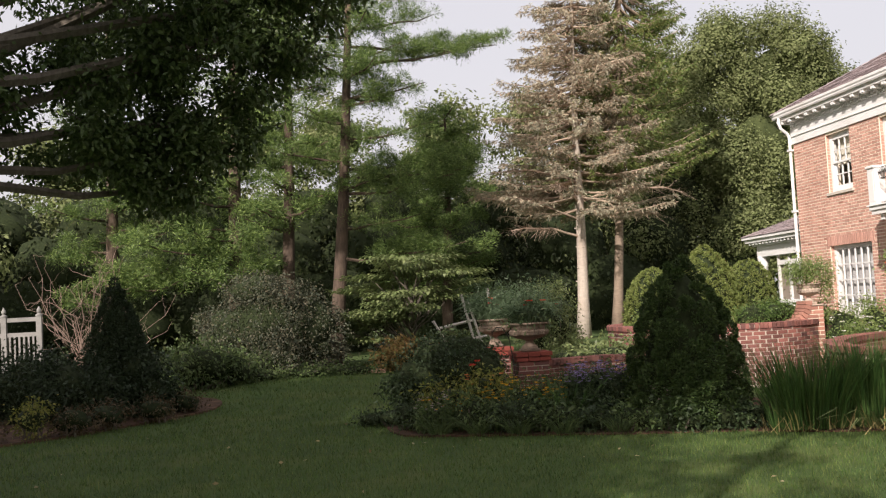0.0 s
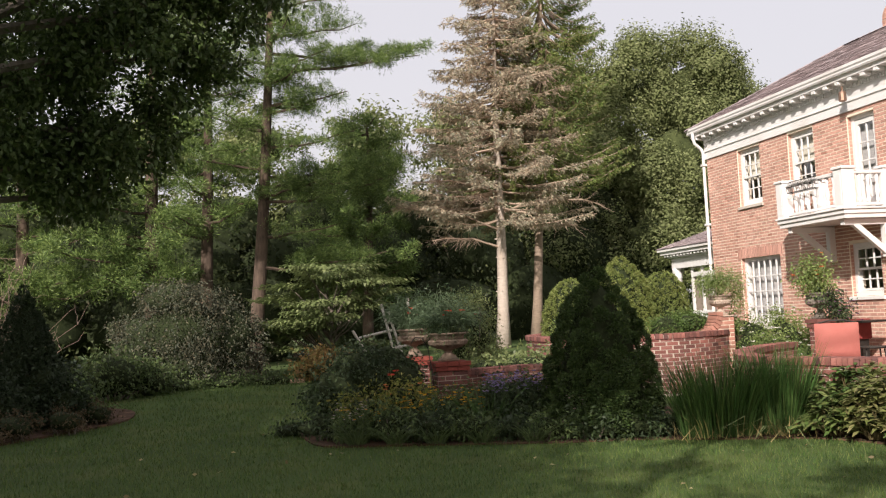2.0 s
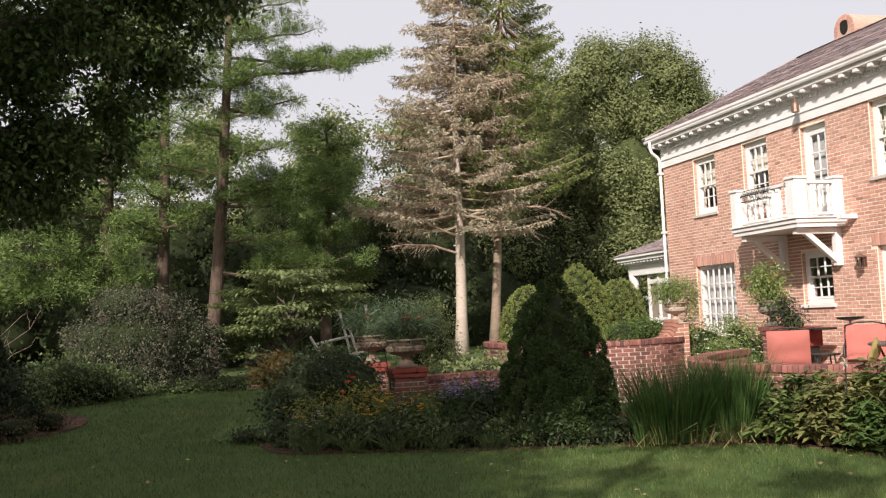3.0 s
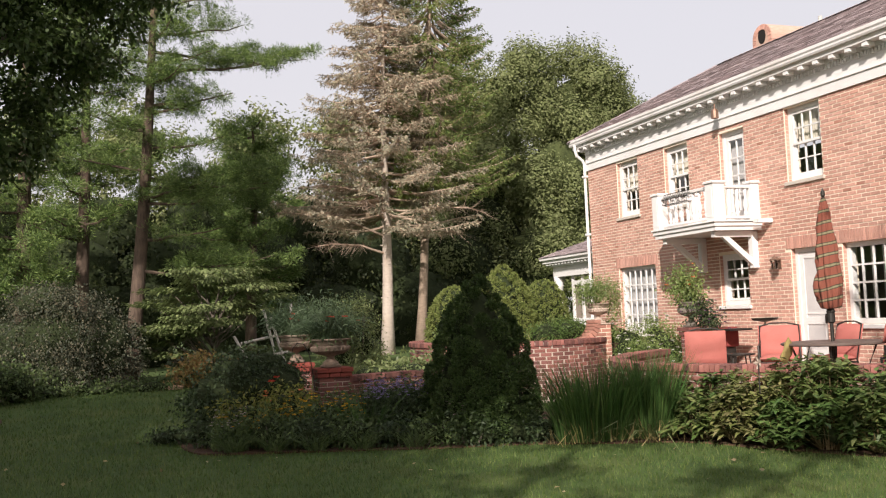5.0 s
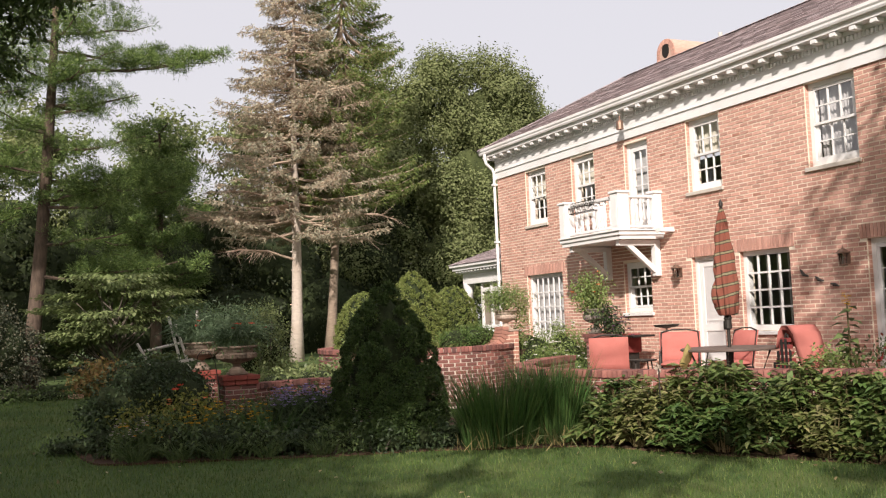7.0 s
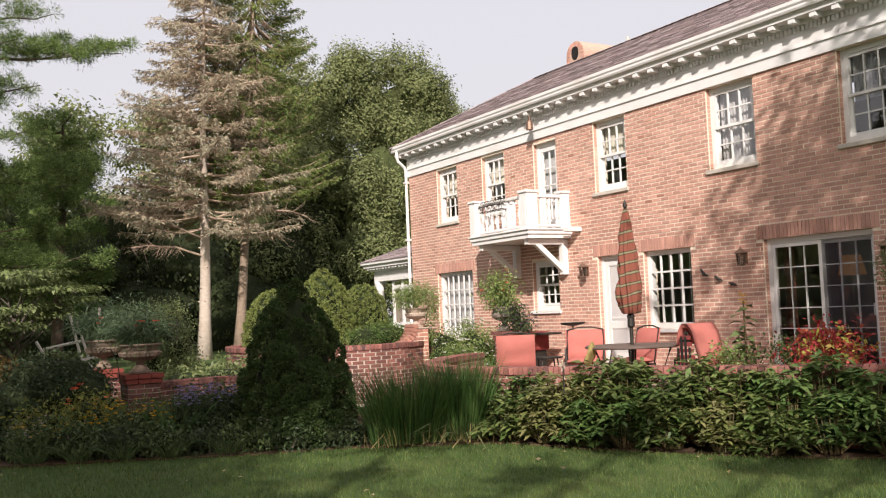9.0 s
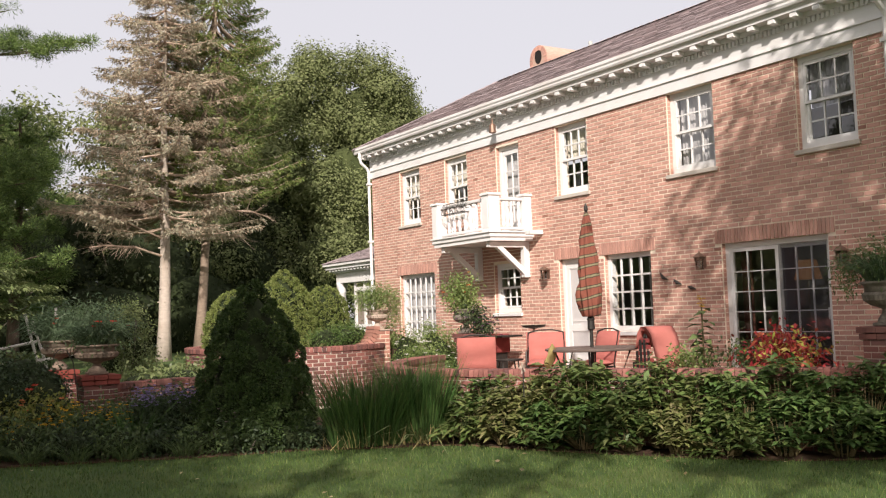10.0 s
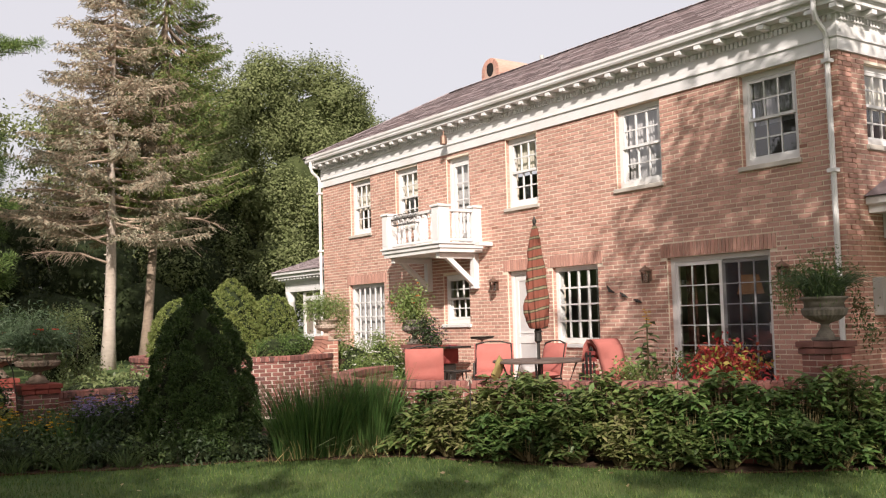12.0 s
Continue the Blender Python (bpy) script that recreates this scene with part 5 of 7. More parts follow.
def white_pine(at, height, lean, pads, r=0.2, extra=40, spread=3.0, low=3.0, seed=1, fine=70):
    """A tall pine: bare lower trunk, wide level limbs, needle pads. pads: limb ends (dx, dy, z, pad size)."""
    base = Vector((at[0], at[1], float(gz(*at)) - 0.1))
    root = tree("pine_tree", "tall white pine with bare lower trunk and layered green needles", "pine tree", base, "pines at the lawn's edge")
    top = base + Vector((lean[0], lean[1], height))
    wood = Mesh()
    pts = [base.lerp(top, t) + Vector((0.06 * math.sin(5 * t + at[0]), 0.06 * math.cos(4 * t), 0)) for t in np.linspace(0, 1, 14)]
    wood.tube(pts, [r * (1.15 - 0.95 * t) + (0.06 if t == 0 else 0) for t in np.linspace(0, 1, 14)], 10)
    tpart("trunk", wood, PINE_BARK, root, smooth=True)
    limbs, q = Mesh(), []
    trunk_at = lambda z: base.lerp(top, min(1, max(0, (z - base.z) / height)))
    todo = [(trunk_at(z - 0.3), trunk_at(z) + Vector((dx, dy, 0)), s) for dx, dy, z, s in pads]
    for i in range(extra):
        z = base.z + low + (height - low) * (i + 0.5) / extra
        t = (z - base.z - low) / (height - low)
        a, L = R.uniform(0, 6.283), spread * (1 - 0.65 * t) * R.uniform(0.45, 1)
        o = trunk_at(z)
        todo.append((o, o + Vector((math.cos(a) * L, math.sin(a) * L, 0.12 * L)), 0.85 * R.uniform(0.7, 1.15)))
    for o, e, s in todo:
        pts = limb(limbs, o, e, 0.05, 0.012, 0.04)
        d = (e - o)
        L = d.length
        k = max(3, int(L / 0.5))
        for j in range(k):
            u = 0.3 + 0.75 * j / k
            c = np.array(o + d * u) + R.normal(size=3) * np.array([0.2, 0.2, 0.08])
            size = s * R.uniform(0.6, 0.95)
            q.append(tufts(c, size, int(2.6 * fine), 0.36, 0.12 if fine > 50 else 0.14, 0.013 if fine > 50 else 0.02))
    tpart("branching", limbs, PINE_BARK, root)
    tpart("needle_cover", quads("needle_cover", np.concatenate(q), NEEDLE), None, root, kind="stuff")
    return root


def conifer(name, label, at, z0, height, radius, trunk_r, bark, needle, lean=(0, 0), levels=34, per=7, dens=1.0, droop=0.15, bare=0.0, shape=0.8, twig=True, curve_up=0.1, group="", bare_limbs=()):
    """A spruce of tiered branches with twigs and short needle sprays."""
    base = Vector((at[0], at[1], float(gz(*at)) - 0.1))
    root = tree(name, label, "spruce tree", base, group)
    top = base + Vector((lean[0], lean[1], height))
    wood = Mesh()
    ts = np.linspace(0, 1, 12)
    wood.tube([base.lerp(top, t) + Vector((0.03 * math.sin(9 * t), 0.03 * math.cos(7 * t), 0)) for t in ts], [trunk_r * (1.05 - t) ** 1.15 + (0.05 if t == 0 else 0.0) for t in ts], 10)
    tpart("trunk", wood, bark, root, smooth=True)
    if bare_limbs:
        stubs = Mesh()
        for k in range(36):
            z = R.uniform(0.8, 5.5)
            o = base.lerp(top, z / height)
            a, rr = R.uniform(0, 6.283), trunk_r * (1.03 - z / height) * 0.9
            e = o + Vector((math.cos(a), math.sin(a), 0.15)) * (rr + R.uniform(0.02, 0.05))
            stubs.tube([o + (e - o) * 0.6, e], [0.03, 0.014], 5)
        tpart("branch_stubs", stubs, bark, root, kind="stuff")
    br, q, tw = Mesh(), [], []
    for i in range(levels):
        t = (i + R.uniform(0, 0.8)) / levels
        z = z0 + (base.z + height - z0) * t
        o = base.lerp(top, (z - base.z) / height)
        L0 = radius * ((1 - t) ** shape) * (0.75 + 0.25 * min(1, t * 8))
        for k in range(per):
            a = R.uniform(0, 6.283)
            L = max(0.15, L0 * R.uniform(0.55, 1.05))
            e = o + Vector((math.cos(a) * L, math.sin(a) * L, (curve_up - droop) * L))
            pts = limb(br, o, e, 0.022 + 0.008 * L, 0.004, droop * 0.6, 4, 0.03)
            n = int(26 * L * dens)
            u = R.uniform(0.15 + bare, 1.0, n) ** 0.8
            spine = np.array([list(p) for p in pts])
            c = np.stack([np.interp(u, np.linspace(0, 1, 6), spine[:, j]) for j in range(3)], 1)
            side = np.array([-math.sin(a), math.cos(a), 0.0])
            fwd = np.array([math.cos(a), math.sin(a), 0.0])
            sgn = R.choice([-1, 1], n)[:, None]
            d = unit(side * sgn + fwd * R.uniform(0.3, 1.0, (n, 1)) + np.array([0, 0, -0.25]) + R.normal(size=(n, 3)) * 0.2)
            ln = (0.5 * (1.15 - u) * min(1.0, L) + 0.12) * R.uniform(0.6, 1.2, n)
            if twig:
                tw.append(blade_quads(c, d, ln, 0.014))
            m = 4
            cc = np.repeat(c, m, 0) + np.repeat(d * ln[:, None], m, 0) * R.uniform(0.15, 1, (n * m, 1))
            dd = np.repeat(d, m, 0) + R.normal(size=(n * m, 3)) * 0.55
            q.append(leaf_quads(cc, dd, R.uniform(0.07, 0.15, n * m), R.uniform(0.02, 0.035, n * m), 0.15))
    for x, y, z, zs in bare_limbs:
        o = base.lerp(top, (zs - base.z) / height)
        pts = limb(br, o, (x, y, z), 0.045, 0.012, -0.07, 5, 0.05)
        sp = np.array([list(p) for p in pts])
        n = 240
        u = R.uniform(0.3, 1.0, n)
        c = np.stack([np.interp(u, np.linspace(0, 1, 6), sp[:, j]) for j in range(3)], 1)
        d = unit(sp[-1] - sp[0]) + R.normal(size=(n, 3)) * np.array([0.5, 0.5, 0.3]) + np.array([0, 0, -0.25])
        tw.append(blade_quads(c, d, R.uniform(0.2, 0.6, n), 0.016))
    tpart("branching", br, DEAD_TWIG, root, kind="stuff")
    if tw:
        tpart("twig_mass", quads("twig_mass", np.concatenate(tw), DEAD_TWIG), None, root, kind="stuff")
    tpart("needle_cover", quads("needle_cover", np.concatenate(q), needle), None, root, kind="stuff")
    return root


def crown_points(lobes, density, shell=0.35):
    """Leaf places and outward directions on uneven lobes (x, y, z, rx, ry, rz)."""
    ps, ds = [], []
    for x, y, z, a, b, c in lobes:
        n = int(density * (a * b + b * c + a * c))
        u = unit(R.normal(size=(n, 3)))
        ph = R.uniform(0, 6.28, 3)
        bump = 1 + 0.14 * np.sin(5 * u[:, 0] + ph[0]) * np.cos(4 * u[:, 2] + ph[1]) + 0.10 * np.sin(9 * u[:, 1] + ph[2] + 7 * u[:, 2])
        r = bump * (1 - shell * R.uniform(0, 1, n) ** 1.5)
        p = np.array([x, y, z]) + u * r[:, None] * np.array([a, b, c])
        ps.append(p)
        ds.append(u)
    return np.concatenate(ps), np.concatenate(ds)


def billows(lobes, k=16, f=0.36):
    """Breaks each lobe of a crown into smaller billows on its surface."""
    out = []
    for x, y, z, a, b, c in lobes:
        u = unit(R.normal(size=(k, 3)))
        for v in u:
            s = f * R.uniform(0.7, 1.25)
            out.append((x + v[0] * a * 0.8, y + v[1] * b * 0.8, z + v[2] * c * 0.8, a * s, b * s, c * s * 0.9))
    return out


def leaf_crown(name, lobes, density, size, mat, shell=0.35, clump=0, wide=0.6, hang=0.2, facing=0.0):
    p, d = crown_points(lobes, density, shell)
    if clump:
        if facing:
            axis = d * 0.5 + np.array([0, 0, 0.8]) + R.normal(size=p.shape) * 0.25
            p = np.repeat(p, clump, 0) + np.repeat(axis, clump, 0) * R.uniform(-0.35, 0.25, (len(p) * clump, 1)) + R.normal(size=(len(p) * clump, 3)) * size * 0.8
        else:
            p = np.repeat(p, clump, 0) + R.normal(size=(len(p) * clump, 3)) * size * 1.1
        d = np.repeat(d, clump, 0)
    n = len(p)
    dd = d * 0.6 + R.normal(size=(n, 3)) * 0.8 + np.array([0, 0, -hang])
    if facing:
        face = unit(d + np.array([0, 0, 0.5]) + R.normal(size=(n, 3)) * (1 - facing))
        dd = unit(np.cross(face, R.normal(size=(n, 3))))
        side = np.cross(dd, face)
        L, w = size * R.uniform(0.7, 1.3, (n, 1)), size * wide * R.uniform(0.35, 0.6, (n, 1))
        mid = p + dd * L * 0.45
        return quads(name, np.stack([p, mid + side * w, p + dd * L, mid - side * w], 1), mat)
    return quads(name, leaf_quads(p, dd, size * R.uniform(0.7, 1.3, n), size * wide * R.uniform(0.7, 1.2, n), 0.2), mat)


def leafy_tree(name, label, at, trunk_h, trunk_r, lobes, density, size, mat, bark, clump=3, shell=0.4, group="", category="tree", core=0.0, billow=0, facing=0.0):
    base = Vector((at[0], at[1], float(gz(*at)) - 0.1))
    root = tree(name, label, category, base, group)
    wood = Mesh()
    top = Vector((at[0], at[1], base.z + trunk_h))
    wood.tube([base, base.lerp(top, 0.3) + Vector((0.05, 0.03, 0)), base.lerp(top, 0.7), top], [trunk_r * 1.3, trunk_r, trunk_r * 0.85, trunk_r * 0.6], 9)
    tpart("trunk", wood, bark, root, smooth=True)
    lm = Mesh()
    for x, y, z, a, b, c in lobes:
        limb(lm, top - Vector((0, 0, trunk_h * 0.25)), (x, y, z), trunk_r * 0.45, 0.03)
        for _ in range(3):
            o = Vector((x, y, z))
            limb(lm, o, o + Vector(unit(R.normal(size=3)) * np.array([a, b, c]) * 0.8), 0.035, 0.01)
    tpart("branching", lm, bark, root)
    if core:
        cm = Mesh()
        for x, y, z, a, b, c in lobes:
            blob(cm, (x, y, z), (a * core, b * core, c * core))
        tpart("inner_foliage", cm, WOOD_SHADE_CORE if mat is WOODS else SHADE_CORE, root, smooth=True)
    tpart("crown", leaf_crown("crown", billows(lobes, billow) if billow else lobes, density, size, mat, shell, clump, facing=facing), None, root, kind="stuff")
    return root


# pines on the left, behind the lawn
white_pine((0.25, 27), 15, (1.3, 0), [(1.6, -1, 5.6, 1.1), (3.0, -1.2, 5.4, 1.3), (3.6, -0.5, 6.1, 1.2), (2.4, -1, 6.9, 1.0), (4.3, 0, 9.3, 0.75), (3.2, -0.4, 9.1, 0.8),
           (-1.6, -0.8, 7.4, 1.0), (-1.0, -1.2, 8.7, 1.1), (0.9, -0.6, 8.7, 1.0), (1.7, 0, 11.0, 1.1), (-1.2, 0, 10.4, 1.1), (1.4, -0.6, 7.9, 0.9), (3.6, -0.5, 3.6, 0.9), (2.2, -0.6, 4.4, 0.7), (4.6, 0.2, 9.6, 0.6), (3.9, -0.8, 5.8, 1.1), (-2.0, -0.8, 6.3, 1.1), (-2.2, -0.5, 9.3, 1.1), (2.2, -0.6, 8.1, 1.0), (2.4, -0.4, 10.1, 0.9), (-0.8, -1, 11.8, 1.1), (0.9, -1, 12.3, 1.1), (0.4, -1.4, 9.9, 1.0)], 0.19, 14, 2.4, 6.6)
white_pine((-1.0, 29), 14, (0.4, 0), [(-1.8, -1, 7.2, 1.0), (1.2, -1, 6.8, 0.9), (-1.2, -1, 4.6, 1.0), (1.0, -1, 5.0, 0.7)], 0.2, 30, 2.7, 4.2, fine=42)
white_pine((-2.5, 30), 14.5, (0.2, 0), [(-2.4, -2, 4.0, 1.2), (-1.2, -2, 3.2, 1.2), (1.2, -2, 3.5, 1.1), (-2.5, -2, 5.5, 1.1)], 0.24, 34, 3.0, 3.0, fine=40)
white_pine((-6.5, 31), 13, (0.4, 0), [(2.0, -2, 4.4, 1.3), (0.6, -2, 3.4, 1.2), (2.4, -2, 3.0, 1.2), (1, -2, 5.6, 1.2)], 0.22, 34, 3.2, 2.0, fine=40)
white_pine((4.2, 31.5), 7.8, (0.2, 0), [(0.6, -2, 6.6, 1.2), (-1.0, -2, 6.2, 1.1), (0.2, -2.4, 4.6, 1.2), (-1.4, -2, 3.6, 1.1), (1.4, -2, 5.4, 1.1)], 0.18, 24, 2.8, 1.5, fine=45)

# the dying spruces
conifer("dead_spruce", "dying spruce with pale trunk and brown-grey needles", (7.45, 27), 4.4, 13.4, 3.7, 0.175, PALE_BARK, DEAD_NEEDLE, (0.3, 0), 38, 9, 1.2, 0.12, 0.12, 0.92, True, 0.1, bare_limbs=[(4.3, 26.0, 4.75, 4.1), (5.3, 26.2, 3.8, 3.6), (10.4, 26.2, 4.7, 4.6), (9.9, 27, 4.2, 4.3), (4.9, 26.6, 5.5, 5.2), (6.2, 25, 4.9, 4.6)])
conifer("spruce_tree", "tall spruce, green above and browned below", (8.78, 28.0), 6.0, 15.6, 3.0, 0.15, TAN_BARK, SPRUCE_NEEDLE, (0.95, -0.5), 36, 9, 1.8, 0.42, 0.02, 0.72, False)

# broad trees behind
leafy_tree("broadleaf_tree", "large full-crowned broadleaf tree behind the house", (17.5, 38), 6, 0.35,
           [(13.5, 37, 9.6, 2.6, 2.6, 2.6), (16.2, 38, 11.0, 2.6, 2.6, 2.4), (19.2, 38, 10.8, 2.8, 2.6, 2.5), (21.0, 38, 9.4, 2.4, 2.4, 2.4), (14.4, 36.5, 6.8, 2.8, 2.4, 2.5), (17.6, 36, 7.6, 3.0, 2.4, 2.8), (20.5, 36.5, 6.6, 2.8, 2.2, 2.6), (13.0, 36, 4.2, 2.4, 2, 2.2), (16.0, 35, 4.2, 2.6, 2, 2.2), (19, 35.5, 3.8, 2.8, 2, 2.2)],
           64, 0.13, WOODS, GREY_BARK, 9, 0.4, core=0.36, billow=20, facing=0.62)
for i, (x, y, h, w) in enumerate([(6.0, 42, 11.0, 3.2), (1.5, 44, 11.6, 3.6), (-4, 44, 11.5, 3.6), (-10, 42, 10, 3.6), (-16, 38, 10, 3.6), (10.5, 44, 11.4, 3.2), (27, 44, 9, 3.5), (-13, 30, 8, 3.0)]):
    leafy_tree("woodland_tree", "dark green woodland tree", (x, y), h * 0.5, 0.2,
               [(x, y, h - 1.8, w * 0.7, w * 0.7, 2.0), (x - 1.2, y - 1, h * 0.55, w * 0.8, w * 0.6, 2.0), (x + 1.4, y - 0.6, h * 0.5, w * 0.8, w * 0.6, 2.0), (x, y - 1.5, h * 0.25, w, w * 0.5, 1.8)],
               24, 0.2, WOODS, GREY_BARK, 8, 0.5, "woods behind the garden", core=0.4, billow=14, facing=0.6)
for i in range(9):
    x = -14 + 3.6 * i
    leafy_tree("undergrowth", "dense undergrowth at the wood's edge, darkened as in deep shade", (x, 34.5), 2.2, 0.07,
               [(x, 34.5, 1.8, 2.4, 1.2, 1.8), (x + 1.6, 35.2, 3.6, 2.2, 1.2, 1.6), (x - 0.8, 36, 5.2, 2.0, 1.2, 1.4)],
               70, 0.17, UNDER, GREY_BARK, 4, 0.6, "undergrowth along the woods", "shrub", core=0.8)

# the big maple over the lawn and the shade trees behind the camera
leafy_tree("maple_tree", "large dark maple spreading over the lawn", (-8.6, 11.5), 5.0, 0.34,
           [(-3.1, 14.5, 6.3, 1.7, 2.2, 1.2), (-2.0, 14.2, 7.0, 1.7, 2.0, 1.2), (-5.8, 13.5, 5.2, 1.5, 1.8, 1.0), (-3.6, 14.5, 4.7, 1.3, 1.5, 0.9), (-2.5, 14.4, 4.3, 0.9, 1.0, 0.9), (-6.2, 14.5, 4.0, 1.3, 1.6, 0.8), (-0.9, 14.4, 7.2, 1.5, 1.8, 1.0),
            (-1.7, 14.3, 5.7, 1.2, 1.4, 0.9), (-0.2, 14.6, 7.4, 1.2, 1.5, 0.9), (-0.8, 14.5, 6.2, 0.9, 1.2, 0.8), (-1.9, 14.5, 4.7, 0.8, 1.0, 0.8), (-2.7, 14.5, 3.75, 0.6, 0.8, 0.5), (-8.5, 11.5, 7.6, 2.8, 2.8, 2.0),
            # unseen lobes above the view, added to shade the lower pines and left lawn
            (-4.0, 19.2, 10.0, 1.7, 1.4, 1.0), (-1.8, 19.4, 10.3, 1.7, 1.4, 1.0), (0.4, 19.8, 10.7, 1.6, 1.4, 1.0), (-6.8, 9.5, 10.5, 2.0, 2.0, 1.3), (-5.0, 7.0, 10.8, 2.0, 2.0, 1.3)],
           225, 0.098, MAPLE, GREY_BARK, 4, 0.95, core=0.0, billow=14)


# ---- shrubs and planting ----
def shrub(name, label, lobes, density, size, mat, category="shrub", group="", clump=3, shell=0.5, wide=0.6, stems=7, core=0.66, bark=None, hang=0.15, core_mat=None):
    """Stems, a dense core with the inner shade in its colour, and a leafy outside."""
    x, y = lobes[0][0], lobes[0][1]
    base = Vector((x, y, float(gz(x, y))))
    root = empty(name, label, category, base, group)
    sm = Mesh()
    for i in range(stems):
        lb = lobes[i % len(lobes)]
        a = R.uniform(0, 6.28)
        limb(sm, (x + 0.15 * math.cos(a), y + 0.15 * math.sin(a), base.z - 0.05), (lb[0] + 0.5 * lb[3] * math.cos(a), lb[1] + 0.5 * lb[4] * math.sin(a), lb[2] + 0.3 * lb[5]), 0.025, 0.008)
    tpart("stem_cluster", sm, bark or GREY_BARK, root)
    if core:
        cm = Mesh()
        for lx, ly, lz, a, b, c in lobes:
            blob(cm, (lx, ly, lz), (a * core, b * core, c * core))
        tpart("inner_foliage", cm, core_mat or SHADE_CORE, root, smooth=True)
    tpart("foliage", leaf_crown("foliage", lobes + billows(lobes, 7, 0.34), density, size, mat, shell, clump, wide, hang), None, root, kind="stuff")
    return root


def cone_bush(name, label, at, z0, height, radius, mat, power=0.8, puff=0.14, density=2600, spray=0.06, width=0.013, category="conifer", group="", full=2.2, foot=0.8):
    """A dwarf conifer: a cone of rounded tufts of short upswept sprays over a core coloured as inner shade."""
    root = empty(name, label, category, (at[0], at[1], z0), group)
    def radius_at(t):
        return radius * np.tanh(full * (1 - t) ** power) * np.minimum(1, foot + t * 1.6)
    area = 3.3 * radius * height
    k = int(area / (puff * puff) * 0.68)
    heights = np.linspace(0, 0.985, 400)
    share = np.cumsum(radius_at(heights) + 0.06 * radius)
    t = np.interp((np.arange(k) + 0.5) / k, share / share[-1], heights) + R.normal(size=k) * 0.008
    t = np.clip(t, 0, 0.985)
    a = np.arange(k) * 2.39996 + R.normal(size=k) * 0.12
    size = puff * R.uniform(0.55, 1.3, k) * (1 - 0.5 * t)
    r = np.maximum(0.0, radius_at(t) * R.uniform(0.90, 1.05, k) - 0.3 * size)
    c = np.stack([r * np.cos(a), r * np.sin(a), t * height * 0.97 + 0.05], 1)
    m = max(20, int(density * area / k))
    out = np.repeat(np.stack([np.cos(a), np.sin(a), np.full(k, 0.5)], 1), m, 0)
    u = unit(unit(R.normal(size=(k * m, 3))) + out * 0.75)
    p = np.repeat(c, m, 0) + u * np.repeat(size, m)[:, None] * R.uniform(0.8, 1.0, (k * m, 1))
    d = u * 0.45 + R.normal(size=(k * m, 3)) * 0.75 + np.array([0, 0, 0.2])
    part("stem", Mesh().tube([(0, 0, -0.05), (0, 0, height * 0.6)], [0.05, 0.02], 8), GREY_BARK, root)
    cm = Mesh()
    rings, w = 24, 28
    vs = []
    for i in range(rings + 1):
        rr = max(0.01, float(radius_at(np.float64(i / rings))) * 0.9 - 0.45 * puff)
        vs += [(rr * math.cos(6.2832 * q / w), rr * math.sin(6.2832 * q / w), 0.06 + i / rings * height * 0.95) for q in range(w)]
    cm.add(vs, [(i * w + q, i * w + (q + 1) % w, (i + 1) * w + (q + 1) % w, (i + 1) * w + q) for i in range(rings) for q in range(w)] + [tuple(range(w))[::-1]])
    part("inner_foliage", cm, SHADE_CORE, root, smooth=True)
    part("foliage", quads("foliage", leaf_quads(p, d, spray * R.uniform(0.6, 1.3, k * m), width, 0.0), mat), None, root)["kind"] = "stuff"
    return root


def blades(name, label, at, z, spread, n, length, width, mat, category="perennial", lean=0.25, group="", curl=0.5):
    """A clump of long strap leaves, each of three pieces that arch over."""
    root = empty(name, label, category, (at[0], at[1], z), group)
    a = R.uniform(0, 6.283, n)
    rr = np.sqrt(R.uniform(0, 1, n))
    p = np.stack([rr * np.cos(a) * spread[0], rr * np.sin(a) * spread[1], np.zeros(n)], 1)
    out = np.stack([np.cos(a), np.sin(a), np.zeros(n)], 1) * (rr[:, None] * lean * 1.6 + R.uniform(0, lean, (n, 1))) + R.normal(size=(n, 3)) * 0.06
    up = np.array([0, 0, 1.0])
    L = length * R.uniform(0.55, 1.1, n)[:, None]
    s = np.cross(out + 1e-4, up)
    s = unit(s + R.normal(size=(n, 3)) * 0.6)
    w = width * R.uniform(0.7, 1.2, n)[:, None] / 2
    at_t = lambda t: p + L * (up * (t - curl * 0.25 * np.linalg.norm(out, axis=1, keepdims=True) * t ** 3) + out * t ** 1.6)
    q = []
    for t0, t1, w0, w1 in ((0, 0.35, 0.9, 1), (0.35, 0.7, 1, 0.8), (0.7, 1.0, 0.8, 0.08)):
        A, B = at_t(t0), at_t(t1)
        q.append(np.stack([A - s * w * w0, A + s * w * w0, B + s * w * w1, B - s * w * w1], 1))
    o = part("leaves", quads("leaves", np.concatenate(q), mat), None, root)
    o["kind"] = "stuff"
    return root


def blooms(root, pts, r, mat, name="bloom_cluster", petals=6, centre=None):
    """Small open flowers at world points, as a part of their plant."""
    pts = np.asarray(pts)
    q = []
    for k in range(petals):
        a = 2 * np.pi * k / petals + R.uniform(0, 1, len(pts))
        d = np.stack([np.cos(a), np.sin(a), np.full(len(pts), 0.35)], 1) + R.normal(size=(len(pts), 3)) * 0.15
        q.append(leaf_quads(pts, d, r * R.uniform(0.8, 1.2, len(pts)), r * 0.55, 0.1))
    tpart(name, quads(name, np.concatenate(q), mat), None, root, kind="stuff")


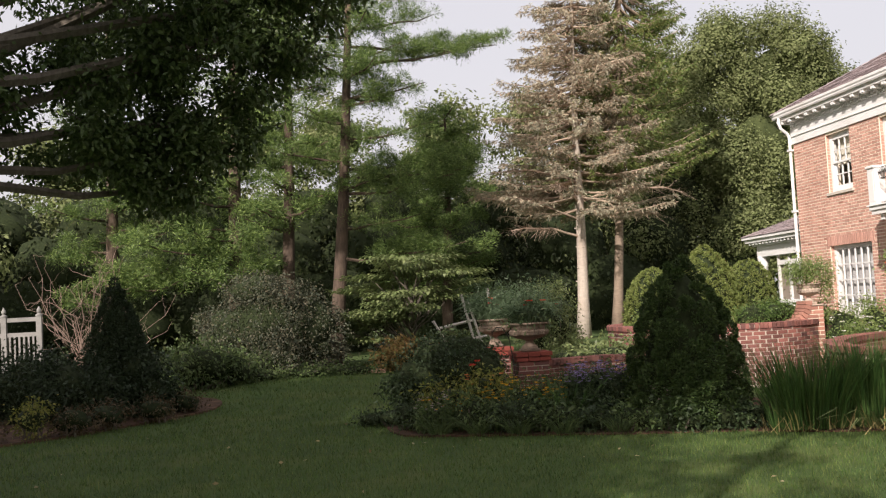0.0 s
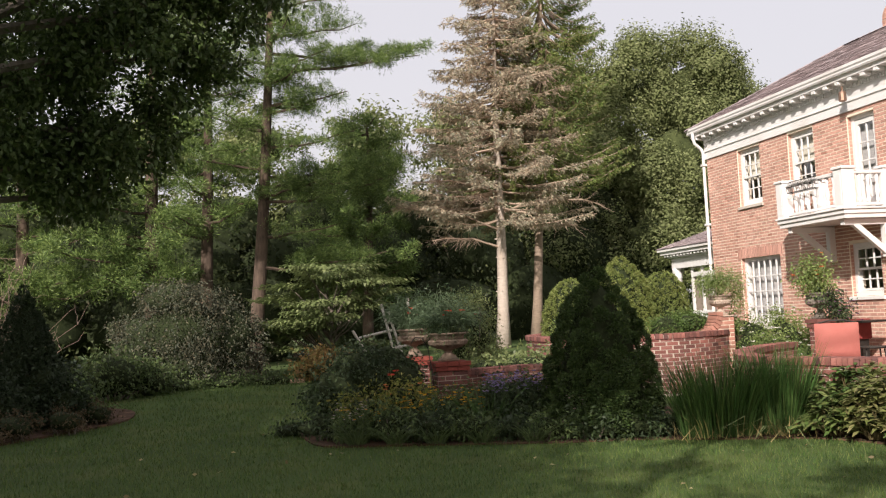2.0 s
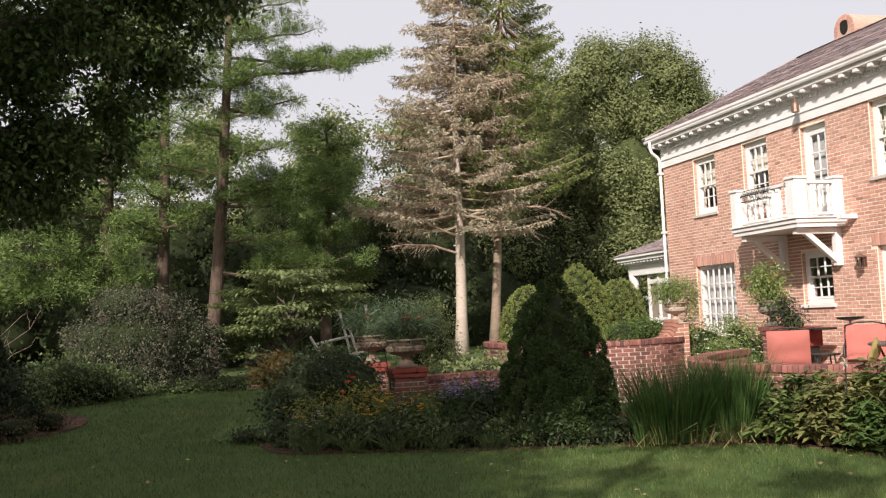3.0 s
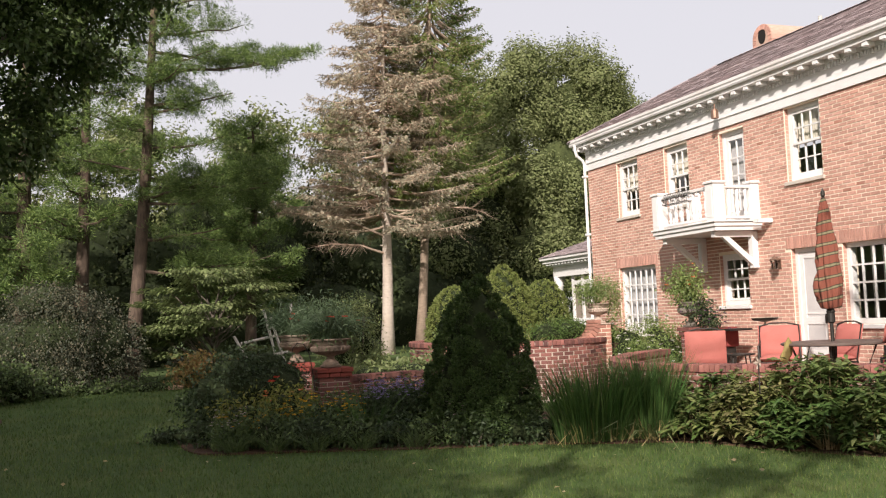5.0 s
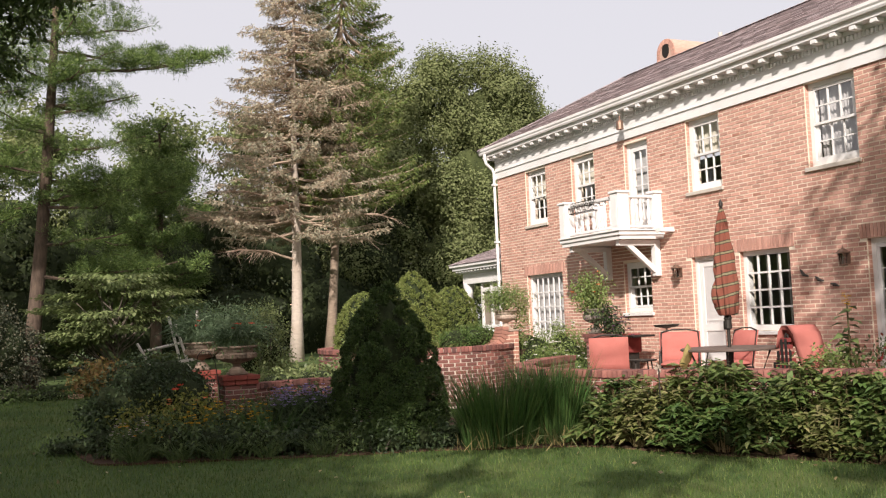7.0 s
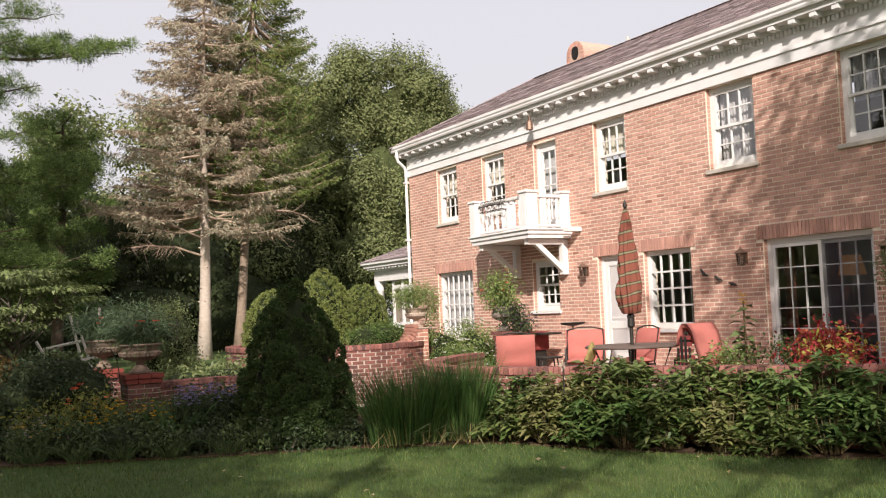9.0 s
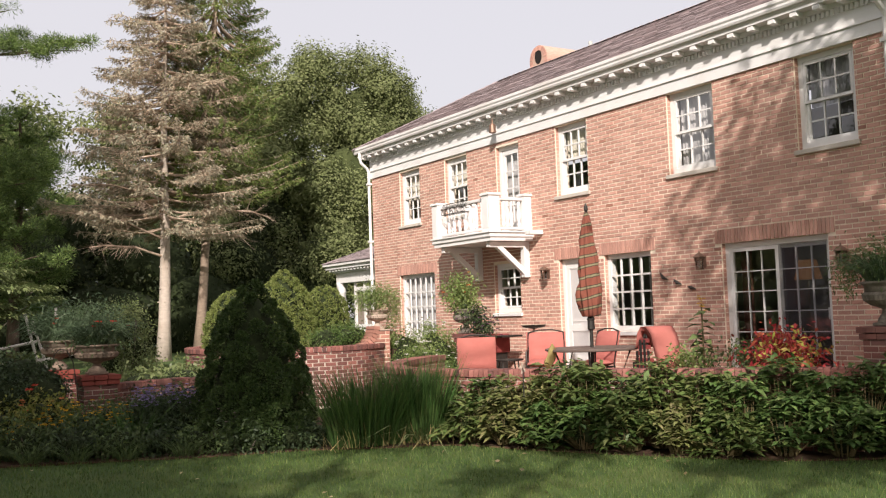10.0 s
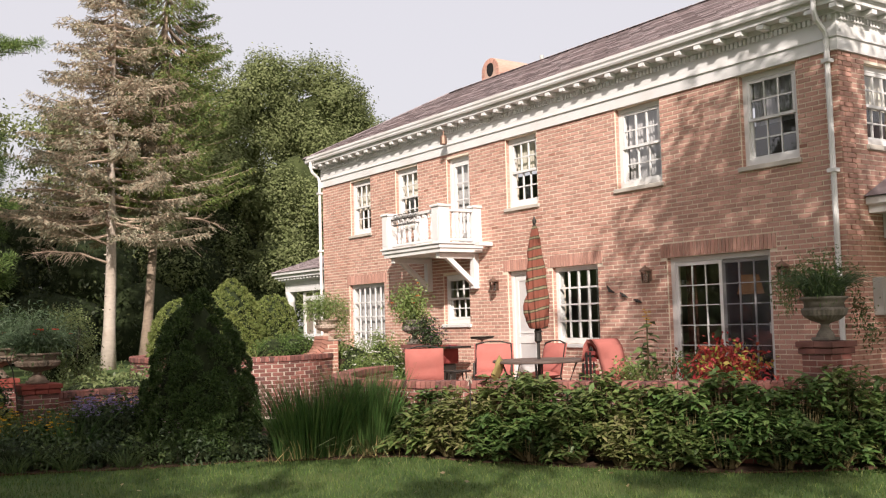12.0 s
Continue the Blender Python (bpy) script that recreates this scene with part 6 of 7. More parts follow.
DWARF = leafy("dwarf_spruce_sprays", (0.025, 0.052, 0.012), (0.046, 0.082, 0.02), 0.4, (0.075, 0.11, 0.03), 0.6, 0.15, 3)
TOPIARY = leafy("topiary_sprays", (0.12, 0.17, 0.04), (0.19, 0.23, 0.06), 0.25, (0.22, 0.24, 0.08), 0.6, 0.2, 2)
YEW = leafy("yew_sprays", (0.02, 0.036, 0.015), (0.04, 0.06, 0.025), 0.3, None, 0.6, 0.15, 2)
BOX = leafy("box_leaves", (0.05, 0.10, 0.025), (0.10, 0.16, 0.04), 0.3, (0.14, 0.2, 0.06), 0.5, 0.25, 2)
LIGHT_LEAF = leafy("light_shrub_leaves", (0.13, 0.18, 0.065), (0.19, 0.235, 0.09), 0.3, (0.24, 0.27, 0.12), 0.5, 0.3)
GREY_LEAF = leafy("grey_shrub_leaves", (0.055, 0.068, 0.045), (0.09, 0.105, 0.07), 0.35, (0.14, 0.12, 0.075), 0.6, 0.25)
YELLOW_LEAF = leafy("yellow_green_leaves", (0.13, 0.16, 0.03), (0.21, 0.23, 0.05), 0.3, (0.28, 0.25, 0.07), 0.5, 0.35)
TAN_LEAF = leafy("tan_leaves", (0.30, 0.17, 0.07), (0.38, 0.24, 0.10), 0.3, (0.30, 0.28, 0.1), 0.6, 0.3)
PEONY = leafy("peony_leaves", (0.048, 0.10, 0.026), (0.088, 0.155, 0.04), 0.3, (0.14, 0.195, 0.06), 0.42, 0.22, 1.2)
PEONY_LIGHT = leafy("light_peony_leaves", (0.065, 0.115, 0.03), (0.11, 0.165, 0.045), 0.3, (0.17, 0.19, 0.065), 0.42, 0.25, 1.2)
PEONY_PALE = leafy("pale_peony_leaves", (0.12, 0.16, 0.045), (0.20, 0.215, 0.07), 0.3, (0.26, 0.23, 0.11), 0.5, 0.3, 1.2)
IRIS = leafy("iris_blades", (0.04, 0.095, 0.024), (0.07, 0.14, 0.036), 0.3, (0.11, 0.17, 0.05), 0.45, 0.25, 2)
STRAW = leafy("straw_blades", (0.28, 0.27, 0.09), (0.36, 0.30, 0.14), 0.25, None, 0.6, 0.3, 2)
HERB = leafy("bed_leaves", (0.05, 0.085, 0.03), (0.09, 0.13, 0.045), 0.35, (0.13, 0.17, 0.06), 0.55, 0.25, 2)
DARK_HERB = leafy("dark_bed_leaves", (0.025, 0.045, 0.02), (0.05, 0.075, 0.032), 0.35, (0.07, 0.10, 0.04), 0.55, 0.2, 2)
POT_GREEN = leafy("potted_leaves", (0.12, 0.19, 0.05), (0.20, 0.27, 0.08), 0.3, (0.28, 0.34, 0.13), 0.5, 0.35, 2)
REED = leafy("reed_blades", (0.05, 0.092, 0.042), (0.095, 0.14, 0.07), 0.3, (0.14, 0.19, 0.105), 0.5, 0.25, 2)
RED_LEAF = leafy("coleus_red", (0.30, 0.025, 0.04), (0.45, 0.05, 0.06), 0.3, (0.42, 0.12, 0.06), 0.5, 0.3, 2)
LIME_LEAF = leafy("coleus_lime", (0.30, 0.34, 0.06), (0.42, 0.42, 0.10), 0.25, (0.45, 0.30, 0.08), 0.5, 0.3, 2)
YELLOW_PETAL = leafy("yellow_petals", (0.55, 0.30, 0.02), (0.65, 0.38, 0.03), 0.2, None, 0.6, 0.3)
MAUVE_PETAL = leafy("mauve_petals", (0.25, 0.20, 0.38), (0.34, 0.28, 0.48), 0.2, None, 0.6, 0.3)
RED_PETAL = leafy("red_petals", (0.50, 0.05, 0.03), (0.65, 0.09, 0.05), 0.2, None, 0.6, 0.3)
ORANGE_PETAL = leafy("orange_petals", (0.55, 0.16, 0.06), (0.65, 0.22, 0.09), 0.2, None, 0.6, 0.3)
PURPLE_PETAL = leafy("purple_petals", (0.10, 0.04, 0.10), (0.18, 0.07, 0.16), 0.2, None, 0.6, 0.3)
WHITE_PETAL = leafy("white_petals", (0.70, 0.68, 0.62), (0.78, 0.76, 0.70), 0.1, None, 0.6, 0.3)

# dark clipped spruce before the planter, and the pale topiary behind
cone_bush("dwarf_spruce", "dense dark green dwarf spruce, lumpy cone", (4.52, 12.25), -0.02, 2.3, 0.85, DWARF, 0.84, 0.19, 9000, 0.045, 0.02, full=1.7)
cone_bush("clipped_conifer", "clipped yellow-green conifer with browned tip", (6.75, 19.3), 1.0, 1.36, 0.62, TOPIARY, 0.8, 0.06, 6500, 0.045, 0.02, group="clipped conifers", full=2.4, foot=0.9)
cone_bush("clipped_conifer", "tallest clipped conifer, yellow-green with brown patches", (7.72, 18.8), 1.0, 1.76, 0.74, TOPIARY, 0.85, 0.085, 6500, 0.045, 0.02, group="clipped conifers", full=2.1, foot=0.85)
cone_bush("clipped_conifer", "rounded clipped yellow-green conifer", (8.70, 18.9), 1.0, 1.42, 0.53, TOPIARY, 0.75, 0.055, 6500, 0.045, 0.02, group="clipped conifers", full=3.0, foot=0.75)
shrub("boxwood_shrub", "rounded green boxwood in the raised bed", [(6.55, 17.55, 1.30, 0.42, 0.35, 0.26), (6.3, 18.3, 1.30, 0.32, 0.4, 0.24)], 1300, 0.04, BOX, group="boxwoods", core=0.7)
shrub("boxwood_shrub", "low clipped boxwood hedge in the raised bed", [(7.95, 17.25, 1.27, 0.42, 0.32, 0.26), (8.4, 17.3, 1.28, 0.42, 0.32, 0.26), (8.8, 17.55, 1.28, 0.4, 0.32, 0.26)], 1300, 0.04, BOX, group="boxwoods", core=0.7)
blades("hosta", "pale variegated arching leaves in the raised bed", (7.45, 16.85), 1.02, (0.15, 0.12), 30, 0.30, 0.03, PEONY_PALE, lean=0.8)
shrub("hosta_bed", "variegated groundcover behind the low wall", [(5.0, 17.2, 0.72, 0.6, 0.5, 0.22), (4.4, 17.6, 0.70, 0.5, 0.5, 0.18), (5.6, 17.3, 0.72, 0.5, 0.4, 0.22)], 300, 0.10, LIGHT_LEAF, core=0.6, wide=0.5)

# left side: yews, grey shrub, light shrub, low ones
cone_bush("yew_cone", "dark conical yew among low yews", (-4.05, 18.6), 0.1, 2.55, 0.70, YEW, 1.0, 0.15, 4500, 0.06, 0.022, full=1.6)
for x, y, r, h in ((-5.6, 18.4, 1.0, 0.78), (-4.7, 17.9, 0.9, 0.74), (-3.75, 18.3, 0.75, 0.80), (-6.6, 18.6, 1.0, 0.72)):
    shrub("spreading_yew", "dark spreading yew over mulch", [(x, y, h * 0.85, r, r * 0.8, h), (x + 0.5 * r, y - 0.2, h * 0.6, r * 0.6, r * 0.6, h * 0.7)], 480, 0.075, YEW, group="low yews", core=0.58)
shrub("spirea_shrub", "small yellow-green shrub in the mulch bed", [(-4.9, 15.9, 0.32, 0.32, 0.3, 0.28)], 500, 0.06, YELLOW_LEAF, group="low bed shrubs")
for x, y in ((-3.9, 16.6), (-3.2, 17.2), (-5.6, 15.5), (-4.3, 16.1), (-2.8, 18.2)):
    shrub("barberry_shrub", "low brownish shrub at the mulch edge", [(x, y, 0.26, 0.42, 0.35, 0.24)], 420, 0.05, material("brownish_leaves", (0.07, 0.05, 0.03), (0.12, 0.09, 0.045), 2, 9, 0.6, 0, 0.3, translucent=0.2), group="low bed shrubs")
shrub("viburnum_shrub", "green mounded shrub at the lawn's edge", [(-2.85, 22.0, 0.75, 0.8, 0.7, 0.6), (-2.2, 22.4, 0.6, 0.6, 0.6, 0.45)], 300, 0.09, HERB)
shrub("lilac_shrub", "large grey-green lilac-like shrub", [(-1.4, 24.3, 1.6, 1.5, 1.1, 1.15), (-2.4, 24.6, 1.3, 0.9, 0.9, 0.95), (-0.5, 24.2, 1.35, 0.95, 0.9, 1.05), (-1.2, 24.2, 0.8, 1.8, 1.0, 0.7), (-1.7, 24.3, 2.4, 0.9, 0.8, 0.5)], 330, 0.06, GREY_LEAF, clump=4, stems=16, shell=0.6)
for x, y, r in ((-0.6, 23.2, 0.7), (0.6, 23.4, 0.8), (-1.6, 23.0, 0.7)):
    shrub("groundcover_patch", "low green groundcover along the lawn", [(x, y, float(gz(x, y)) + 0.08, r, 0.45, 0.2)], 260, 0.08, HERB, group="groundcover", core=0.5)
shrub("azalea_shrub", "small tan and orange shrub on the mulch", [(1.9, 23.7, 0.62, 0.55, 0.45, 0.40), (1.4, 23.7, 0.54, 0.35, 0.35, 0.30), (2.45, 23.8, 0.54, 0.4, 0.35, 0.3)], 300, 0.10, TAN_LEAF, core=0.45)
LOG = part("stone_edging", Mesh().box((0.45, 23.3, 0.18), (1.35, 23.5, 0.36), bevel=0.03), material("pale_edging", (0.42, 0.26, 0.18), (0.5, 0.33, 0.24), 5, 40, 0.9, 0.5))
tagged(LOG, "pale stone edging at the lawn's end", "edging")


def layered_shrub():
    """A dogwood: flat tiers of pale leaves."""
    root = empty("dogwood_shrub", "broad dogwood with flat tiers of pale green leaves", "shrub", (2.3, 25.5, float(gz(2.3, 25.5))))
    w, q = Mesh(), []
    for i in range(44):
        a, z = R.uniform(0, 6.283), R.uniform(0.8, 3.1)
        L = R.uniform(0.6, 1.9) * (1.1 - 0.25 * abs(z - 1.7))
        e = Vector((2.3 + math.cos(a) * L, 25.5 + math.sin(a) * L * 0.8, z + 0.15))
        limb(w, (2.3, 25.5, max(0.3, z - 0.9)), e, 0.025, 0.008)
        n = 210
        p = np.array(e) + in_ball(n, 0.5) * np.array([0.75, 0.65, 0.10])
        d = np.stack([p[:, 0] - 2.3, p[:, 1] - 25.5, np.full(n, -0.25)], 1)
        q.append(leaf_quads(p, unit(d) + R.normal(size=(n, 3)) * 0.35, R.uniform(0.09, 0.15, n), 0.085, 0.15, 0.9))
    tpart("stem_cluster", w, GREY_BARK, root)
    tpart("foliage", quads("foliage", np.concatenate(q), LIGHT_LEAF), None, root, kind="stuff")


layered_shrub()
bare = empty("bare_shrub", "leafless pinkish-brown twiggy shrub", "shrub", (-6.4, 27.0, 0.3))
bw = Mesh()
for i in range(34):
    a = R.uniform(0, 6.283)
    o = Vector((-6.4, 27.0, 0.4))
    e = o + Vector((math.cos(a) * R.uniform(0.5, 2.6), math.sin(a) * R.uniform(0.2, 0.8), R.uniform(1.0, 3.4)))
    pts = limb(bw, o, e, 0.012, 0.004, -0.02, 4, 0.14)
    for k in (2, 3, 4, 5):
        limb(bw, pts[k], pts[k] + Vector(R.normal(size=3) * 0.3) + Vector((0, 0, 0.15)), 0.008, 0.003, 0, 3, 0.1)
tpart("twig_mass", bw, material("pink_twig", (0.22, 0.155, 0.13), (0.30, 0.22, 0.18), 4, 30, 0.9, 0), bare, kind="stuff")

# white arbour fence behind the yews, its paint greyed to stand for tree shade
FENCE_SHADED_WHITE = material("shaded_fence_paint", (0.20, 0.195, 0.185), (0.30, 0.29, 0.275), 4, 50, 0.8, 0.2)
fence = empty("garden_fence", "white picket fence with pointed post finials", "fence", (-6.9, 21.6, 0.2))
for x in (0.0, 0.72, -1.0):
    part("post", Mesh().box((x - 0.055, -0.055, -0.2), (x + 0.055, 0.055, 1.85), bevel=0.006).lathe([(0.075, 1.85), (0.075, 1.88), (0.03, 1.91), (0.05, 1.95), (0.045, 1.99), (0.005, 2.06)], 12, (x, 0, 0)), FENCE_SHADED_WHITE, fence)
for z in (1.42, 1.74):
    part("rail", Mesh().box((-0.94, -0.03, z), (-0.06, 0.03, z + 0.09)).box((0.06, -0.03, z), (0.66, 0.03, z + 0.09)), FENCE_SHADED_WHITE, fence)
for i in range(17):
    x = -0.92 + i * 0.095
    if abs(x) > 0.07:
        part("picket", Mesh().box((x - 0.02, -0.045, 0.1), (x + 0.02, -0.032, 1.42 + 0.0)), FENCE_SHADED_WHITE, fence)

# rhododendron by the pedestals
shrub("rhododendron", "dark rounded rhododendron beside the brick pedestals", [(1.75, 14.9, 0.72, 0.75, 0.65, 0.62), (1.3, 14.7, 0.55, 0.6, 0.55, 0.5), (2.15, 14.7, 0.7, 0.45, 0.45, 0.5)], 700, 0.06, DARK_HERB, clump=3, core=0.82)
shrub("heuchera_clump", "low dark clump at the lawn corner", [(0.75, 14.6, 0.12, 0.4, 0.3, 0.16), (0.4, 14.7, 0.1, 0.25, 0.25, 0.12)], 420, 0.06, DARK_HERB, core=0.7)

# flower border
BED = [(0.55, 14.6), (0.75, 13.2), (1.6, 12.75), (2.6, 12.2), (3.6, 11.65), (4.8, 11.25), (5.6, 10.75), (6.5, 10.2), (6.95, 9.0), (7.5, 7.8), (8.1, 6.8), (8.8, 6.1), (10.2, 5.4), (10.2, 6.4), (9.3, 6.4), (8.3, 7.8), (7.5, 9.3), (6.6, 11.0), (6.4, 12.0), (6.6, 15.5), (4.5, 15.9), (3.0, 15.6), (1.6, 15.7)]
bm_ = Mesh()
line = arc_points(BED + [BED[0]], 0.25)
cxy = (4.6, 12.6)
bm_.add([(p.x, p.y, -0.02) for p in line] + [(p.x, p.y, 0.012) for p in line], [(i, (i + 1) % len(line), len(line) + (i + 1) % len(line), len(line) + i) for i in range(len(line))] + [tuple(range(len(line), 2 * len(line)))])
tagged(part("mulch_bed", bm_, MULCH), "brown bark mulch in the flower border", "mulch bed", kind="structure")
lm_ = Mesh()
left = arc_points([(-9, 14.5), (-6.5, 14.9), (-4.8, 15.6), (-3.4, 17.0), (-2.3, 18.6), (-2.6, 20.2), (-5, 21), (-9, 21)], 0.3)
lm_.add([(p.x, p.y, float(gz(p.x, p.y)) + z) for z in (-0.05, 0.035) for p in left], [(i, (i + 1) % len(left), len(left) + (i + 1) % len(left), len(left) + i) for i in range(len(left))] + [tuple(range(len(left), 2 * len(left)))])
tagged(part("mulch_bed", lm_, MULCH), "brown bark mulch under the yews", "mulch bed", kind="structure")

GRP = "flower border"
for x, y, z, r, h, mt, lab in ((1.2, 13.4, 0.2, 0.35, 0.22, HERB, "low green edging perennial"), (1.7, 13.1, 0.25, 0.4, 0.28, HERB, "leafy green perennial in the border"), (2.2, 12.75, 0.22, 0.4, 0.24, DARK_HERB, "low dark green perennial clump"),
                            (1.5, 13.9, 0.35, 0.5, 0.35, YELLOW_LEAF, "yellow-green leafy border perennial"), (2.0, 13.6, 0.45, 0.45, 0.42, YELLOW_LEAF, "yellow-green rose bush in border"), (2.7, 12.5, 0.2, 0.4, 0.25, HERB, "low green edging perennial"),
                            (3.2, 12.3, 0.18, 0.35, 0.2, DARK_HERB, "low dark green perennial clump"), (3.7, 12.0, 0.2, 0.35, 0.2, HERB, "low pale-flecked border perennial"), (3.3, 13.0, 0.35, 0.4, 0.4, DARK_HERB, "dark leafy aster without flowers"), (3.65, 12.8, 0.4, 0.4, 0.42, DARK_HERB, "dark leafy aster without flowers"),
                            (4.2, 11.7, 0.18, 0.4, 0.2, DARK_HERB, "low dark green perennial clump"), (4.8, 11.55, 0.16, 0.4, 0.2, DARK_HERB, "low dark green perennial clump"), (5.2, 11.6, 0.14, 0.3, 0.16, DARK_HERB, "low dark green perennial clump"), (2.6, 13.4, 0.35, 0.5, 0.35, HERB, "green coneflower clump in border"), (0.95, 13.8, 0.25, 0.3, 0.25, DARK_HERB, "low dark green perennial clump"),
                            (4.0, 14.6, 0.35, 0.6, 0.4, HERB, "green perennials before the low wall")):
    shrub("perennial", lab, [(x, y, z, r, r * 0.85, h), (x + 0.25 * r, y - 0.2 * r, z * 0.7, r * 0.8, r * 0.7, h * 0.8)], 420, 0.075, mt, "perennial", GRP, 3, 0.75, 0.42, 4, 0.55)


def flowers(label, x, y, z0, z1, rx, ry, n, stem_mat, petal, r, petals=8):
    root = empty("flowering_plant", label, "flower", (x, y, 0.03), GRP)
    p = np.stack([x + R.uniform(-rx, rx, n), y + R.uniform(-ry, ry, n), R.uniform(z0, z1, n)], 1)
    foot = p * np.array([0.9, 0.9, 0]) + np.array([x * 0.1, y * 0.1, 0.03])
    q = [blade_quads(foot, p - foot, np.linalg.norm(p - foot, axis=1), 0.01)]
    m = 9 * n
    b = np.repeat(foot, 9, 0) + (np.repeat(p, 9, 0) - np.repeat(foot, 9, 0)) * R.uniform(0.1, 0.9, (m, 1))
    q.append(leaf_quads(b, R.normal(size=(m, 3)) + np.array([0, 0, 0.3]), R.uniform(0.06, 0.13, m), 0.03, 0.3))
    tpart("stem_cluster", quads("stem_cluster", np.concatenate(q), stem_mat), None, root, kind="stuff")
    blooms(root, p, r, petal, "bloom_cluster", petals)


flowers("yellow coneflowers on thin green stems", 2.45, 12.95, 0.4, 0.72, 0.6, 0.35, 75, HERB, YELLOW_PETAL, 0.034)
flowers("yellow coneflowers low in the border", 1.5, 13.2, 0.3, 0.5, 0.5, 0.25, 24, HERB, YELLOW_PETAL, 0.035)
flowers("mauve asters above dark leaves", 3.45, 12.9, 0.62, 0.88, 0.42, 0.3, 150, DARK_HERB, MAUVE_PETAL, 0.035)
flowers("red and pink roses on stems", 1.85, 13.5, 0.85, 1.0, 0.16, 0.1, 2, YELLOW_LEAF, RED_PETAL, 0.06)
flowers("faded orange daylilies among leaves", 2.0, 13.4, 0.55, 0.85, 0.35, 0.2, 6, YELLOW_LEAF, ORANGE_PETAL, 0.04)
flowers("faded pink and white spikes", 1.15, 13.1, 0.35, 0.6, 0.25, 0.15, 40, HERB, leafy("pale_pink_petals", (0.42, 0.33, 0.34), (0.5, 0.4, 0.4), 0.2), 0.02)
flowers("reddish brown spent flowers before the wall", 3.8, 14.3, 0.6, 0.85, 0.7, 0.2, 60, HERB, leafy("rust_petals", (0.22, 0.09, 0.06), (0.3, 0.14, 0.09), 0.2), 0.035)
flowers("thin pinkish seed heads", 4.15, 11.75, 0.35, 0.6, 0.35, 0.15, 26, DARK_HERB, leafy("seed_heads", (0.25, 0.18, 0.18), (0.32, 0.24, 0.22), 0.2), 0.02)
blades("border_iris", "broad upright iris leaves in the border", (2.98, 12.75), 0.03, (0.2, 0.18), 70, 0.72, 0.04, IRIS, lean=0.3, group=GRP)
for x, y in ((2.2, 12.4), (2.75, 12.1), (1.7, 12.65), (3.4, 11.85), (1.2, 12.9)):
    blades("grassy_clump", "fine grassy edging clump", (x, y), 0.03, (0.14, 0.12), 120, 0.30, 0.008, HERB, lean=0.6, group=GRP)
big_iris = blades("siberian_iris", "tall dark green iris clump with straw-coloured base", (5.72, 11.05), 0.03, (0.62, 0.36), 1300, 1.02, 0.014, IRIS, lean=0.19)
iris = blades("siberian_iris", "tall dark green iris clump beside the peonies", (6.35, 10.85), 0.03, (0.38, 0.3), 900, 1.12, 0.013, IRIS, lean=0.15)
blades("withered_blades", "straw-coloured withered iris leaves at the clump's foot", (5.65, 10.85), 0.03, (0.5, 0.14), 26, 0.32, 0.018, STRAW, lean=0.3)
blades("withered_blades", "arching pale leaves at the clump's edge", (6.25, 10.6), 0.03, (0.2, 0.12), 24, 0.6, 0.02, LIGHT_LEAF, lean=1.3, curl=1.2)


def dry_base(root, x, y, rx, ry, n=60):
    """Withered tan blades at the foot of an iris clump."""
    p = np.stack([x + R.normal(size=n) * rx, y + R.normal(size=n) * ry, np.full(n, 0.03)], 1)
    d = np.stack([R.normal(size=n) * 0.6, R.normal(size=n) * 0.6, np.ones(n)], 1)
    tpart("dry_foliage", quads("dry_foliage", blade_quads(p, d, R.uniform(0.12, 0.34, n), 0.014), DRY_BLADE), None, root, "withered tan blades", kind="stuff")


DRY_BLADE = leafy("dry_iris_blade", (0.26, 0.20, 0.08), (0.36, 0.29, 0.13), 0.3, None, 0.7, 0.2)
dry_base(iris, 6.2, 10.55, 0.22, 0.16)
dry_base(big_iris, 5.6, 10.8, 0.4, 0.12)


def lance_quads(p, d, length, width, droop):
    """Long pointed leaves of two pieces that bend down towards the tip, their faces up."""
    n = len(p)
    d = unit(d)
    s = unit(np.cross(d, np.array([0, 0, 1.0])) + R.normal(size=(n, 3)) * 0.3)
    L, w, g = np.asarray(length)[:, None], np.asarray(width)[:, None] / 2, np.asarray(droop)[:, None]
    down = np.array([0, 0, -1.0])
    mid = p + d * L * 0.5 + down * L * g * 0.25
    tip = p + d * L * 0.96 + down * L * g
    return np.concatenate([np.stack([p - s * w * 0.25, p + s * w * 0.25, mid + s * w, mid - s * w], 1), np.stack([mid - s * w, mid + s * w, tip + s * w * 0.06, tip - s * w * 0.06], 1)])


PEONY_STEM = material("peony_stem", (0.09, 0.08, 0.03), (0.14, 0.10, 0.05), 3, 30, 0.7, 0)


